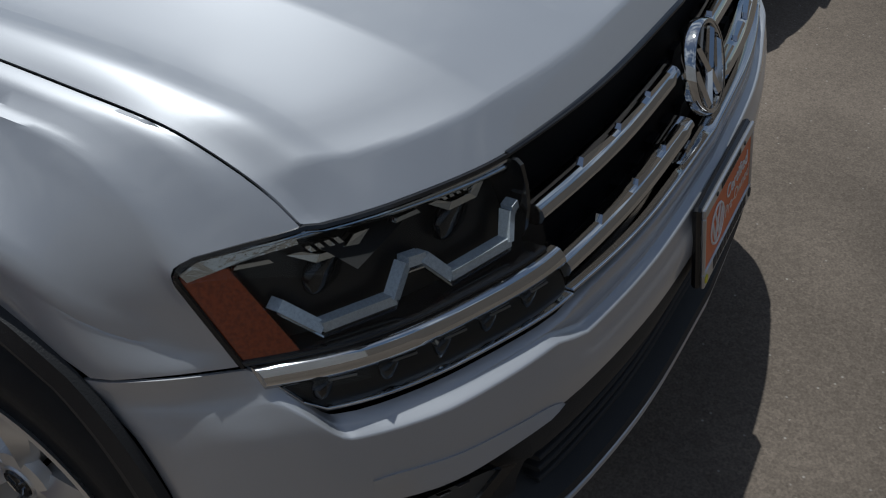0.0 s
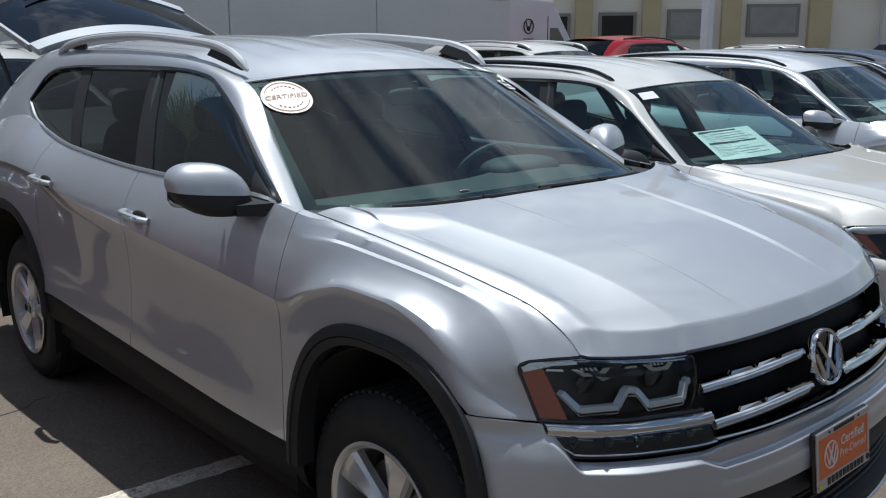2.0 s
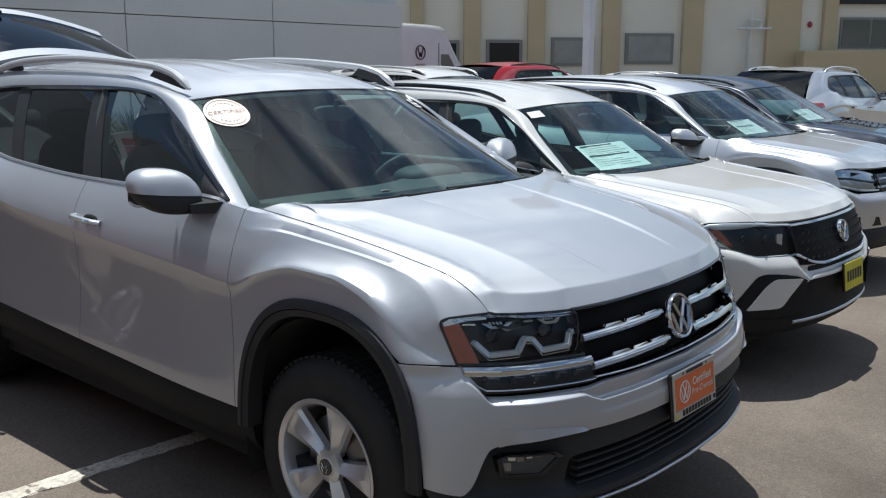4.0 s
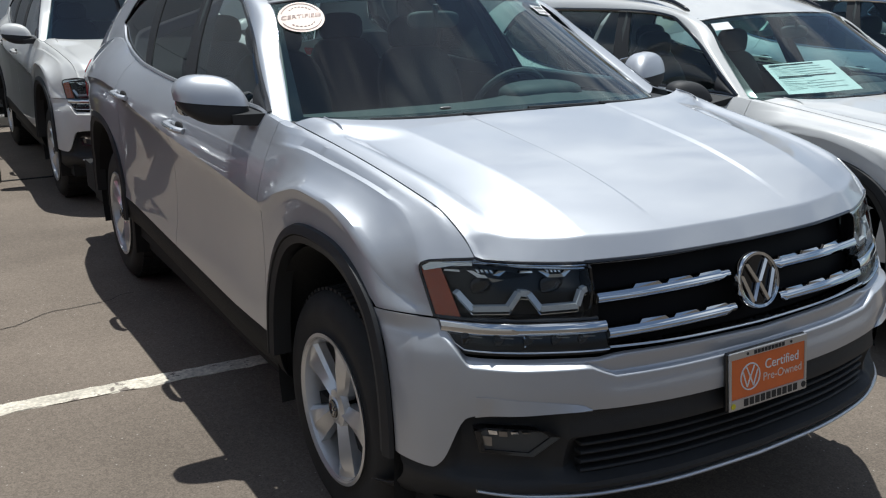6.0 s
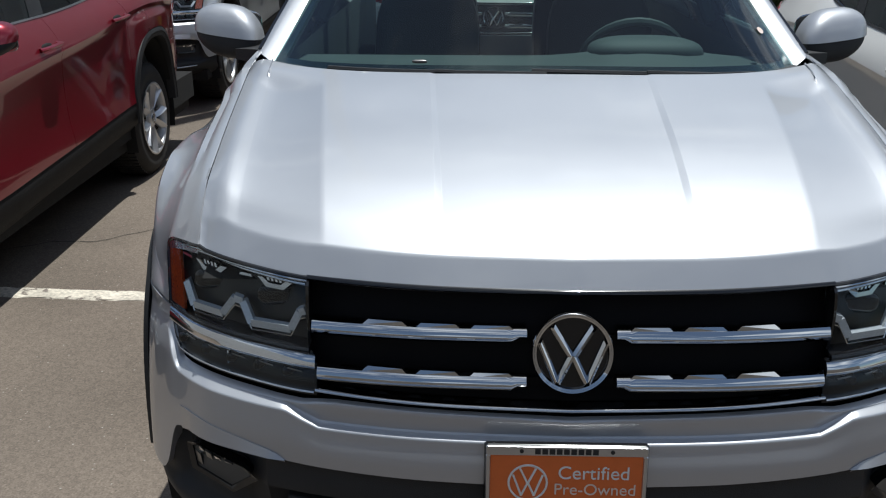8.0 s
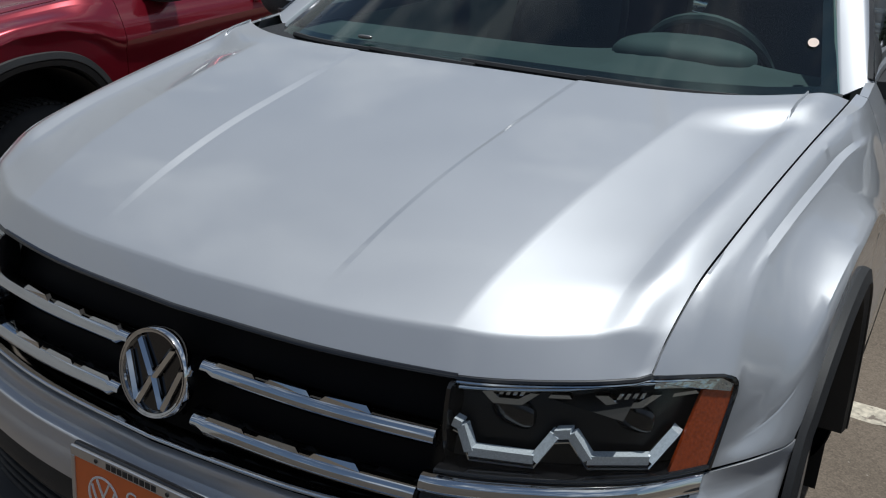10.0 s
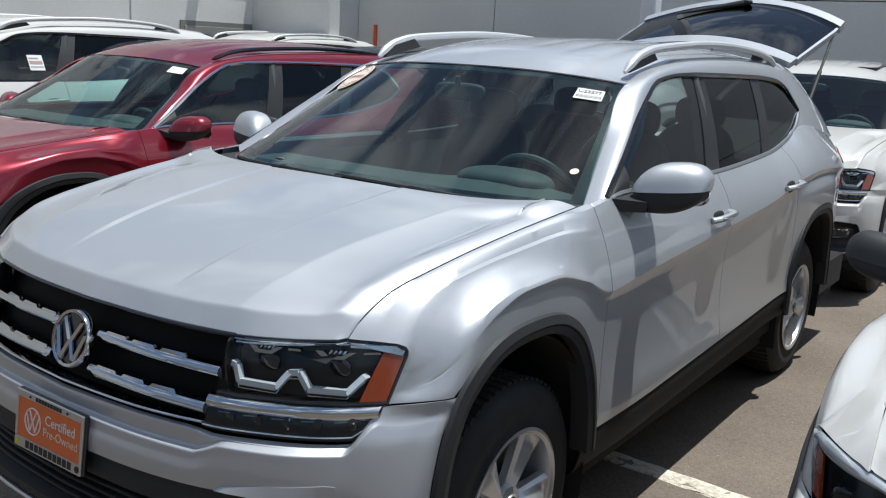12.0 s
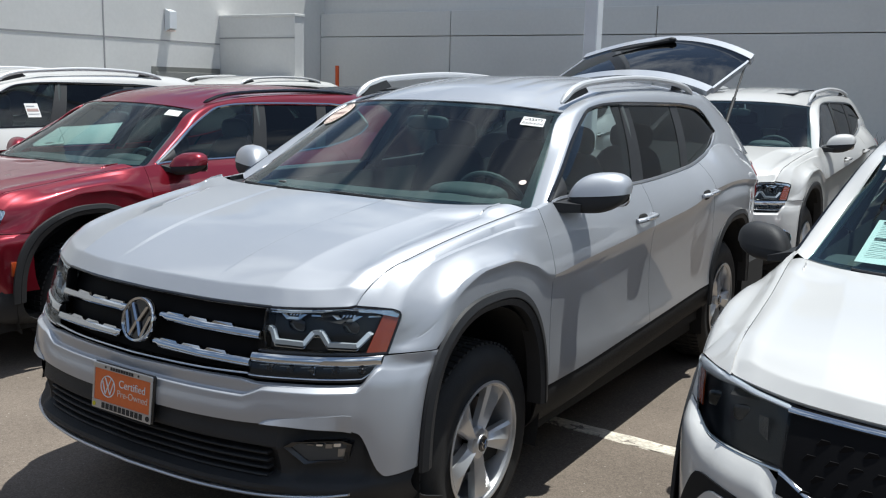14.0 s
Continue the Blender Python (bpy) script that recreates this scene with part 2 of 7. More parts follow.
class Geo:
    """Vertices and faces of one part."""

    def __init__(self):
        self.v, self.f = [], []

    def grid(self, rows, loop_u=False, loop_v=False, flip=False):
        nu, nv, o = len(rows), len(rows[0]), len(self.v)
        self.v += [tuple(float(c) for c in p) for row in rows for p in row]
        for i in range(nu if loop_u else nu - 1):
            for j in range(nv if loop_v else nv - 1):
                a, b = o + i * nv + j, o + i * nv + (j + 1) % nv
                c, d = o + ((i + 1) % nu) * nv + (j + 1) % nv, o + ((i + 1) % nu) * nv + j
                self.f.append((a, d, c, b) if flip else (a, b, c, d))
        return self

    def face(self, points, flip=False):
        o = len(self.v)
        self.v += [tuple(float(c) for c in p) for p in points]
        ids = list(range(o, o + len(points)))
        self.f.append(tuple(reversed(ids)) if flip else tuple(ids))
        return self

    def prism(self, points, offset):
        """A polygon pushed along offset, closed."""
        a = [np.array(p, float) for p in points]
        b = [p + np.array(offset, float) for p in a]
        o, n = len(self.v), len(a)
        self.v += [tuple(p) for p in a + b]
        self.f.append(tuple(range(o + n - 1, o - 1, -1)))
        self.f.append(tuple(range(o + n, o + 2 * n)))
        for i in range(n):
            j = (i + 1) % n
            self.f.append((o + i, o + j, o + n + j, o + n + i))
        return self

    def box(self, lo, hi, bevel=0.0):
        """A box with chamfered upright and top edges."""
        (x0, y0, z0), (x1, y1, z1) = lo, hi
        e = min(bevel, (x1 - x0) / 3, (y1 - y0) / 3, (z1 - z0) / 3)
        if e <= 0:
            return self.prism([(x0, y0, z0), (x1, y0, z0), (x1, y1, z0), (x0, y1, z0)], (0, 0, z1 - z0))

        def ring(z, m):
            return [(x0 + m + e, y0 + m, z), (x1 - m - e, y0 + m, z), (x1 - m, y0 + m + e, z), (x1 - m, y1 - m - e, z), (x1 - m - e, y1 - m, z), (x0 + m + e, y1 - m, z), (x0 + m, y1 - m - e, z), (x0 + m, y0 + m + e, z)]
        rows = [ring(z0, e * 0.6), ring(z0 + e, 0), ring(z1 - e, 0), ring(z1, e * 0.6)]
        self.grid(rows, loop_v=True)
        self.face(rows[0], flip=True)
        self.face(rows[-1])
        return self

    def tube(self, path, radius, seg=8, cap=True, up=(0, 0, 1), flat=1.0):
        """A tube along a path; radius a number or one for each point; flat squeezes it along up."""
        p = [Vector(q) for q in path]
        rows = []
        for i, q in enumerate(p):
            t = (p[min(i + 1, len(p) - 1)] - p[max(i - 1, 0)]).normalized()
            a = t.cross(Vector(up))
            a = a.normalized() if a.length > 1e-4 else t.orthogonal().normalized()
            b = a.cross(t).normalized()
            r = radius[i] if isinstance(radius, (list, tuple)) else radius
            rows.append([q + a * math.cos(k * math.tau / seg) * r + b * math.sin(k * math.tau / seg) * r * flat for k in range(seg)])
        self.grid(rows, loop_v=True, flip=True)
        if cap:
            self.face(rows[0])
            self.face(rows[-1], flip=True)
        return self

    def lathe(self, profile, centre, axis="x", seg=40, sign=1):
        """Profile rows (radius, offset along the axis), turned about the axis."""
        cx, cy, cz = centre
        rows = []
        for r, o in profile:
            ring = []
            for k in range(seg):
                c, s = r * math.cos(k * math.tau / seg), r * math.sin(k * math.tau / seg)
                ring.append({"x": (cx + sign * o, cy + c, cz + s), "y": (cx + c, cy + sign * o, cz + s), "z": (cx + c, cy + s, cz + o)}[axis])
            rows.append(ring)
        return self.grid(rows, loop_v=True, flip=(axis == "x") == (sign > 0))

    def blob(self, centre, radii, power=2.5, nu=14, nv=20, shape=None):
        """A rounded box (superellipsoid); shape bends its points."""
        rows = []
        for i in range(nu + 1):
            a = -math.pi / 2 + math.pi * i / nu
            row = []
            for j in range(nv):
                b = math.tau * j / nv

                def pw(c):
                    return math.copysign(abs(c) ** (2 / power), c)
                p = (pw(math.cos(a)) * pw(math.cos(b)), pw(math.cos(a)) * pw(math.sin(b)), pw(math.sin(a)))
                q = [centre[k] + radii[k] * p[k] for k in range(3)]
                row.append(shape(q, p) if shape else q)
            rows.append(row)
        return self.grid(rows, loop_v=True, flip=False)

    def mirrored(self):
        g = Geo()
        g.v = [(-x, y, z) for x, y, z in self.v]
        g.f = [tuple(reversed(f)) for f in self.f]
        return g


def part(name, geo, mat, parent=None, label="", warp=None, thick=0.0, sharp=32, smooth=True):
    """One mesh object of a Geo, under a thing or a part."""
    me = bpy.data.meshes.new(name)
    me.from_pydata([warp(p) for p in geo.v] if warp else geo.v, [], geo.f)
    bm = bmesh.new()
    bm.from_mesh(me)
    bmesh.ops.remove_doubles(bm, verts=bm.verts, dist=0.00005)
    if thick or len(geo.f) < 4000:
        bmesh.ops.dissolve_degenerate(bm, edges=bm.edges, dist=0.00002)
    if thick:
        ref = Vector((0, 2.5, 0.7))
        if sum(f.normal.dot(f.calc_center_median() - ref) * f.calc_area() for f in bm.faces) < 0:
            bmesh.ops.reverse_faces(bm, faces=bm.faces)
    else:
        bmesh.ops.recalc_face_normals(bm, faces=bm.faces)
    bm.edges.index_update()
    rims = [e.index for e in bm.edges if e.is_boundary] if thick else []
    bm.to_mesh(me)
    bm.free()
    me.materials.append(mat)
    if smooth:
        me.polygons.foreach_set("use_smooth", [True] * len(me.polygons))
        me.set_sharp_from_angle(angle=radians(sharp))
        for i in rims:
            me.edges[i].use_edge_sharp = True
    ob = new(name, me)
    if thick:
        mod = ob.modifiers.new("thickness", "SOLIDIFY")
        mod.thickness, mod.offset = thick, -1.0
    if parent:
        ob.parent = parent
    if label:
        ob["label"] = label
    return ob


def lettering(name, body, size, mat, m, parent, depth=0.0008, label=""):
    """Raised lettering with the built-in font, centred at the pose m."""
    c = bpy.data.curves.new(name, "FONT")
    c.body, c.size, c.align_x, c.align_y, c.extrude = body, size, "CENTER", "CENTER", depth
    tmp = bpy.data.objects.new(name, c)
    scene.collection.objects.link(tmp)
    me = bpy.data.meshes.new_from_object(tmp)
    bpy.data.objects.remove(tmp)
    me.transform(m)
    me.materials.clear()
    me.materials.append(mat)
    ob = new(name, me)
    ob.parent = parent
    if label:
        ob["label"] = label
    return ob


def thing(name, label, category, place=(0, 0, 0), turn=0.0, group="", kind=""):
    ob = new(name)
    ob.empty_display_size = 0.2
    ob.matrix_world = pose(*place, 0, 0, turn)
    return tagged(ob, label, category, group, kind)


# ---- cars ----
# Guide lines of a large SUV, in metres: y from the front bumper to the back, x half-widths, z heights.
HUB_F, HUB_R, HUB_Z = 0.935, 3.915, 0.373
ridge_z = curve((0.30, 0.80), (0.45, 0.845), (0.50, 0.868), (0.55, 0.905), (0.61, 0.955), (0.71, 1.018), (0.84, 1.055), (1.0, 1.060), (1.19, 1.018), (1.37, 0.953), (1.60, 0.968), (2.90, 1.05), (3.10, 1.068), (3.45, 1.125), (3.85, 1.15), (4.35, 1.12), (5.1, 1.03))
ridge_x = curve((0.20, 0.56), (0.30, 0.695), (0.36, 0.765), (0.455, 0.852), (0.55, 0.912), (0.68, 0.940), (0.93, 0.950), (1.38, 0.957), (2.4, 0.955), (3.2, 0.957), (3.9, 0.968), (4.45, 0.935), (4.8, 0.86), (5.09, 0.74))
hood_line = curve((0.30, 0.745, 0.955), (0.352, 0.757, 0.988), (0.385, 0.760, 1.020), (0.44, 0.765, 1.055), (0.51, 0.771, 1.085), (0.62, 0.780, 1.108), (0.80, 0.795, 1.141), (1.05, 0.816, 1.178), (1.311, 0.838, 1.210), (1.40, 0.842, 1.218))
belt = curve((1.30, 0.868, 1.20), (1.57, 0.862, 1.222), (2.45, 0.862, 1.222), (3.24, 0.850, 1.252), (3.60, 0.832, 1.298), (3.78, 0.818, 1.345), (4.0, 0.805, 1.358), (4.4, 0.785, 1.32), (4.9, 0.735, 1.25), (5.09, 0.68, 1.22))
sill_z = curve((0.5, 0.49), (1.4, 0.492), (2.2, 0.515), (3.3, 0.56), (4.3, 0.60), (5.1, 0.62))
nose_y = curve((0.0, 0.172), (0.25, 0.183), (0.505, 0.224), (0.65, 0.284), (0.757, 0.352), (0.852, 0.455), (0.93, 0.575), (0.96, 0.66))
bumper_y = curve((0.0, 0.055), (0.25, 0.066), (0.50, 0.105), (0.70, 0.182), (0.83, 0.292), (0.89, 0.37), (0.93, 0.46), (0.952, 0.57))
LEAN = 0.38
hood_top = curve((0.16, 1.004), (0.24, 1.035), (0.45, 1.102), (0.62, 1.142), (0.80, 1.172), (1.12, 1.220), (1.35, 1.245))
FRONT_SEAM, B_SEAM, C_SEAM = 1.374, 2.50, 3.46


def face_y(x, z=0.867):
    """Plan line of lamps and grille; it leans back towards the hood."""
    return nose_y(x) - LEAN * (0.965 - min(max(z, 0.70), 0.99))


def low_y(x, z=0.6):
    return bumper_y(x)


def arch_front_y(z):
    """Front edge of the front wheel arch at a height."""
    d = min(max((z - 0.40) / 0.565, 0.0), 0.999)
    return 0.885 - 0.43 * (1 - d**2.6) ** (1 / 2.6) - 0.05 * max(0.0, 0.60 - z)


def arch_z(y, hub, top, grow=0.0):
    """Height of the wheel arch's edge over y; 0 beyond it."""
    c = hub - 0.05 if hub < 2 else hub - 0.01
    a = (0.43 if hub < 2 else 0.465) if y < c else 0.455
    a += grow
    d = abs(y - c) / a
    return 0.40 + (top - 0.40) * (1 - d**2.6) ** (1 / 2.6) if d < 1 else 0.0


def side_x(y, z):
    """Half-width of the body side."""
    zc = ridge_z(y)
    w = ridge_x(y + LEAN * (0.965 - min(max(z, 0.80), 1.0)) * (1 - step(y, 0.50, 0.80)))
    d = z - zc
    if d >= 0:
        bx, bz = belt(y)
        t = d / max(bz - zc, 0.05)
        return w - (w - bx) * (0.45 * t + 0.55 * t * t)
    near = math.exp(-(((y - HUB_F) / 0.42) ** 4)) * (1 - step(y, 1.0, 1.30)) + math.exp(-(((y - HUB_R) / 0.42) ** 4))
    x = w - 0.012 * step(-d, 0.0, 0.040) * step(y, 0.52, 0.66) + 0.026 * near * step(-d, 0.01, 0.11)
    x -= 0.012 * math.sin(math.pi * min(max((z - 0.60) / max(zc - 0.62, 0.1), 0), 1)) * step(y, 1.2, 1.7) * (1 - step(y, 3.0, 3.5))
    x += 0.010 * (1 - step(z, 0.54, 0.63)) * step(y, 1.25, 1.8)
    x -= 0.05 * (1 - step(z, 0.30, 0.53)) ** 1.5
    return x


def side_bottom(y):
    zb = max(arch_z(y, HUB_F, 0.965), arch_z(y, HUB_R, 0.965), sill_z(y))
    if y < 0.62:
        zb = max(zb, 0.834)
    if y > 4.30:
        zb = max(zb, 0.83)
    return zb


def side_samples(y0, y1):
    ys = set(np.linspace(y0, y1, max(6, int((y1 - y0) / 0.03))))
    for edge in (3.44, 4.36):
        ys |= {edge + d for d in (-0.03, -0.02, -0.012, -0.006, -0.002, -0.0005, 0.0005, 0.002, 0.006, 0.012, 0.02, 0.03) if y0 < edge + d < y1}
    return sorted(ys)


def side_panel(y0, y1):
    rows = []
    for y in side_samples(y0, y1):
        zb = side_bottom(y)
        zc, bz = max(ridge_z(y), zb + 0.004), belt(y)[1]
        row = [(side_x(y, zb + (zc - 0.001 - zb) * i / 14), y, zb + (zc - 0.001 - zb) * i / 14) for i in range(14)]
        row += [(side_x(y, zc + (bz - zc) * t), y, zc + (bz - zc) * t) for t in (0, 0.03, 0.08, 0.16, 0.28, 0.42, 0.58, 0.74, 0.88, 1.0)]
        row.append((row[-1][0] - 0.018, y, row[-1][2] + 0.004))
        rows.append(row)
    return Geo().grid(rows)


fender_foot = curve((0.40, 0.853), (0.42, 0.8665), (0.48, 0.905), (0.54, 0.936), (0.60, 0.944), (0.75, 0.948), (1.25, 0.949), (1.40, 0.955))
fender_crest = curve((0.35, 0.838), (0.455, 0.877), (0.55, 0.922), (0.61, 0.938), (0.70, 0.949), (0.93, 0.957), (1.38, 0.957))
FENDER_Y = 0.64


def lamp_edge(s, xo=0.8665):
    """Rim of the fender round the lamp: s runs from the lamp's lower outer corner up and in to the hood's corner."""
    ks = (0.0, 0.50, 0.58, 0.64, 0.70, 0.85, 1.0)
    x = float(np.interp(s, ks, (0.8490, 0.8590, 0.8585, 0.8530, 0.8430, 0.8000, 0.7590)))
    z = float(np.interp(s, ks, (0.8365, 0.9430, 0.9560, 0.9660, 0.9725, 0.9820, 0.9885)))
    x += (xo - 0.8665) * (0.55 + 0.45 * step(s, 0.0, 0.58)) * (1 - step(s, 0.60, 1.0))
    k = step(s, 0.70, 1.0)
    return np.array((x, (face_y(x, z) + 0.001) * (1 - k) + (nose_y(x) + 0.001) * k, z))


def fender_section(y, plain=False):
    """Points of the front fender across, from its foot over the wheel blister to the hood's edge, with their s."""
    zb, zc, w = side_bottom(y), ridge_z(y), fender_crest(y)
    zc = max(zc, zb + 0.012)
    xb = fender_foot(y)
    k = 0.0 if plain else step(y, 0.52, 0.70)
    kc = 0.0 if plain else step(y, 0.60, 0.88)
    low = []
    for f in (0.0, 0.12, 0.25, 0.38, 0.51, 0.64, 0.76, 0.86, 0.92, 0.96):
        z = zb + (zc - zb) * f
        x = xb + (w - 0.002 - 0.007 * kc - xb) * f**1.6 + 0.006 * kc * (1 - step(zc - z, 0.0, 0.030))
        low.append((x, y, z))
    xh, zh = hood_line(y)
    x2, z2 = xh + 0.056, zh - 0.027 - 0.010 * step(y, 0.7, 1.1)
    c1, r0 = np.array((w - 0.008 - 0.003 * (1 - kc), y, zc + 0.008 + 0.016 * (1 - kc))), np.array((x2 + 0.003, y, z2 - 0.005))
    run = r0 - c1
    bulge = np.array((0.016, 0, 0.010)) if plain else np.array((-0.006, 0, -0.006)) * k + np.array((0.014, 0, 0.009)) * (1 - step(y, 0.44, 0.66))
    flank = [c1 + run * t + bulge * math.sin(math.pi * t**0.85) for t in (0.14, 0.28, 0.42, 0.56, 0.70, 0.84)]
    crease = [r0, np.array((x2, y, z2)), np.array((x2 - 0.007, y, z2 + 0.0015)), np.array((x2 - 0.016 , y, z2 + 0.003 + 0.004 * (1 - k)))]
    top = [np.array((xh + 0.027, y, zh - 0.010)), np.array((xh + 0.018, y, zh - 0.0055)), np.array((xh + 0.009, y, zh - 0.003)), np.array((xh + 0.0015, y, zh - 0.002))]
    soft = [np.array((x2 - 0.010 * q, y, z2 + 0.006 * q)) for q in (-0.3, 0.3, 0.9, 1.6)]
    crease = [a * k + b * (1 - k) for a, b in zip(crease, soft)]
    pts = [np.array(p, float) for p in low] + [np.array((w - 0.001, y, zc - 0.0015 - 0.002 * (1 - kc))), np.array((w - 0.0035, y, zc + 0.0035 + 0.006 * (1 - kc))), c1] + flank + crease + top
    back = step(y, 1.06, 1.371)
    if back > 0:
        bz = belt(y)[1]
        up = pts[10:]
        run = np.concatenate([[0], np.cumsum([np.linalg.norm(b - a) for a, b in zip(up[:-1], up[1:])])])
        run = run / run[-1]
        up = [p * (1 - back) + np.array((side_x(y, zc + (bz - zc) * t), y, zc + (bz - zc) * t)) * back for p, t in zip(up, run)]
        low = [p * (1 - back) + np.array((side_x(y, p[2]), y, p[2])) * back for p in pts[:10]]
        pts = low + up
    pts.append(np.array((xh + 0.0015, y, zh - 0.002)))
    return pts


def fender_panel(xo=0.8665, plain=False):
    """The front fender: round the lamp it follows the lamp's rim, behind it runs to the door."""
    n = len(fender_section(0.9))
    ss = [float(np.interp(i, (0, 10, 18, 22, n - 1), (0.0, 0.16, 0.55, 0.72, 1.0))) for i in range(n)]
    rows = []
    fronts = [lamp_edge(s, xo) for s in ss]
    gaps = [f - fender_section(max(f[1], 0.36), plain)[i] for i, f in enumerate(fronts)]
    for u in (0.0, 0.02, 0.05, 0.10, 0.16, 0.23, 0.31, 0.40, 0.50, 0.61, 0.73, 0.86):
        row = []
        for i, f in enumerate(fronts):
            y = f[1] + (FENDER_Y - f[1]) * u
            p = fender_section(y, plain)[i] + gaps[i] * (1 - u) ** (2.2 + 8 * step(ss[i], 0.80, 0.95))
            row.append(p)
        rows.append(row)
    lip = [p + np.array((-0.006, 0.012, -0.002)) for p in rows[0]]
    for y in list(np.linspace(FENDER_Y, 1.18, 26)) + list(np.linspace(1.20, FRONT_SEAM - 0.0025, 14)):
        rows.append(fender_section(y, plain))
    return Geo().grid([lip] + rows)


def hood_lines(g):
    """Half-widths of the hood's creases along it: inner crease, outer crease, valley, outer flank, edge."""
    return 0.242 + 0.050 * g, 0.478 + 0.125 * g, 0.560 + 0.105 * g, 0.665 + 0.100 * g


def hood_z(x, y, g, xe):
    """Height of the hood: a sunken middle, a small step up at the inner crease, and a scoop that falls from the outer crease."""
    ax = abs(x)
    xi, xo, xm, xv = hood_lines(g)
    live = step(g, 0.0, 0.10) * (1 - step(g, 0.80, 0.93))
    z = hood_top(y) - 0.003 - 0.012 * (min(ax, xi + 0.5 * max(ax - xi, 0.0)) / 0.8) ** 2.2
    z += 0.0062 * min(max((ax - xi) / 0.012, 0.0), 1.0) * step(g, 0.03, 0.30) * (1 - 0.6 * step(g, 0.55, 1.0))
    t = min(max((ax - xo) / (xe - 0.080 - xo), 0.0), 1.0)
    z -= (0.019 * (1 - (1 - t) ** 1.6) - 0.007 * step(ax, xe - 0.10, xe - 0.03)) * (0.30 * (1 - step(g, 0.80, 0.92)) + 0.70 * live) * (0.85 + 0.7 * g)
    return z


def hood_panel():
    rows = []
    parts = (8, 1, 1, 1, 8, 1, 1, 5, 5, 5, 8)
    gs = [0, 0.006, 0.014, 0.022, 0.029, 0.034, 0.038, 0.042, 0.047, 0.052, 0.058, 0.066, 0.076, 0.088] + list(np.linspace(0.10, 1.0, 44))
    for g in gs:
        half, ye = [], nose_y(0.757) + 0.004 + (1.311 - nose_y(0.757) - 0.004) * g
        xe = hood_line(ye)[0] - 0.0015
        xi, xo, xm, xv = hood_lines(g)
        stops = (0.0, xi - 0.003, xi, xi + 0.012, xi + 0.015, xo - 0.008, xo, xo + 0.008, xm, xv, xe - 0.075, xe)
        for (a, b), n in zip(zip(stops[:-1], stops[1:]), parts):
            half += [a + (b - a) * k / n for k in range(n)]
        half.append(xe)
        full = [-x for x in half[:0:-1]] + half
        row = []
        for x in full:
            a = abs(x) / xe
            yf = nose_y(a * 0.757) + 0.004
            yr = 1.118 + 0.193 * a**5
            y = yf + (yr - yf) * g
            y_top = y - 0.7 * (yf - 0.176) * (1 - step(g, 0.0, 0.16))
            z = hood_z(x, y_top, g, xe)
            ze = hood_line(y)[1]
            zf = 0.970 + 0.017 * a**4
            dn, dx = y - yf, xe - abs(x)
            reach = 0.036 + 0.030 * a**6
            drop1 = max(0.0, hood_z(x, yf - 0.7 * (yf - 0.176), 0.0, xe) - zf) * max(0.0, 1 - dn / reach) ** 1.04
            drop2 = max(0.0, hood_z(xe, y_top, g, xe) - ze) * max(0.0, 1 - dx / 0.055) ** 1.6
            z = max(z - (drop1**4 + drop2**4) ** 0.25, zf)
            if dx < 0.03:
                z += (max(z, ze) - z) * (1 - dx / 0.03)
            row.append((x, y, z))
        rows.append(row)
    lip = [(p[0], p[1] + 0.012, p[2] - 0.014) for p in rows[0]]
    return Geo().grid([lip] + rows)


A_IN = [(0.858, 1.50, 1.215), (0.752, 1.91, 1.455), (0.686, 2.22, 1.585), (0.676, 2.68, 1.612), (0.680, 3.44, 1.606), (0.700, 3.84, 1.572), (0.766, 3.985, 1.42), (0.802, 3.86, 1.355)]
A_OUT = [(0.808, 1.43, 1.195), (0.718, 1.745, 1.392), (0.642, 2.025, 1.568), (0.596, 2.58, 1.664), (0.596, 3.45, 1.690), (0.602, 4.18, 1.665), (0.690, 4.62, 1.45), (0.752, 4.86, 1.258)]


def uniside():
    """The painted ribbon over the doors: windscreen pillar, roof side and rear pillar."""
    a, b = rounded(A_IN, 7), rounded(A_OUT, 7)
    rows = []
    for p, q in zip(a, b):
        m = 0.5 * (p + q) + np.array((0.016, 0, 0.012))
        rows.append(rounded([p - np.array((0.012, 0, 0.0)), p, m, q, q - np.array((0.012, 0, 0.004))], 3))
    return Geo().grid(rows)


WS_LOW = curve((0.0, 1.165, 1.212), (0.4, 1.185, 1.208), (0.66, 1.275, 1.202), (0.805, 1.435, 1.195))
WS_TOP = curve((0.0, 1.90, 1.603), (0.35, 1.925, 1.594), (0.638, 2.02, 1.566))


def windscreen():
    rows = []
    for i in range(17):
        t = i / 16
        row = []
        for j in range(31):
            s = -1 + 2 * j / 30
            lo, hi = WS_LOW(abs(s) * 0.805), WS_TOP(abs(s) * 0.638)
            y, z = lo + (hi - lo) * t
            row.append((s * (0.805 + (0.638 - 0.805) * t), y + 0.006 * math.sin(math.pi * t), z - 0.002 * math.sin(math.pi * t)))
        rows.append(row)
    return Geo().grid(rows)


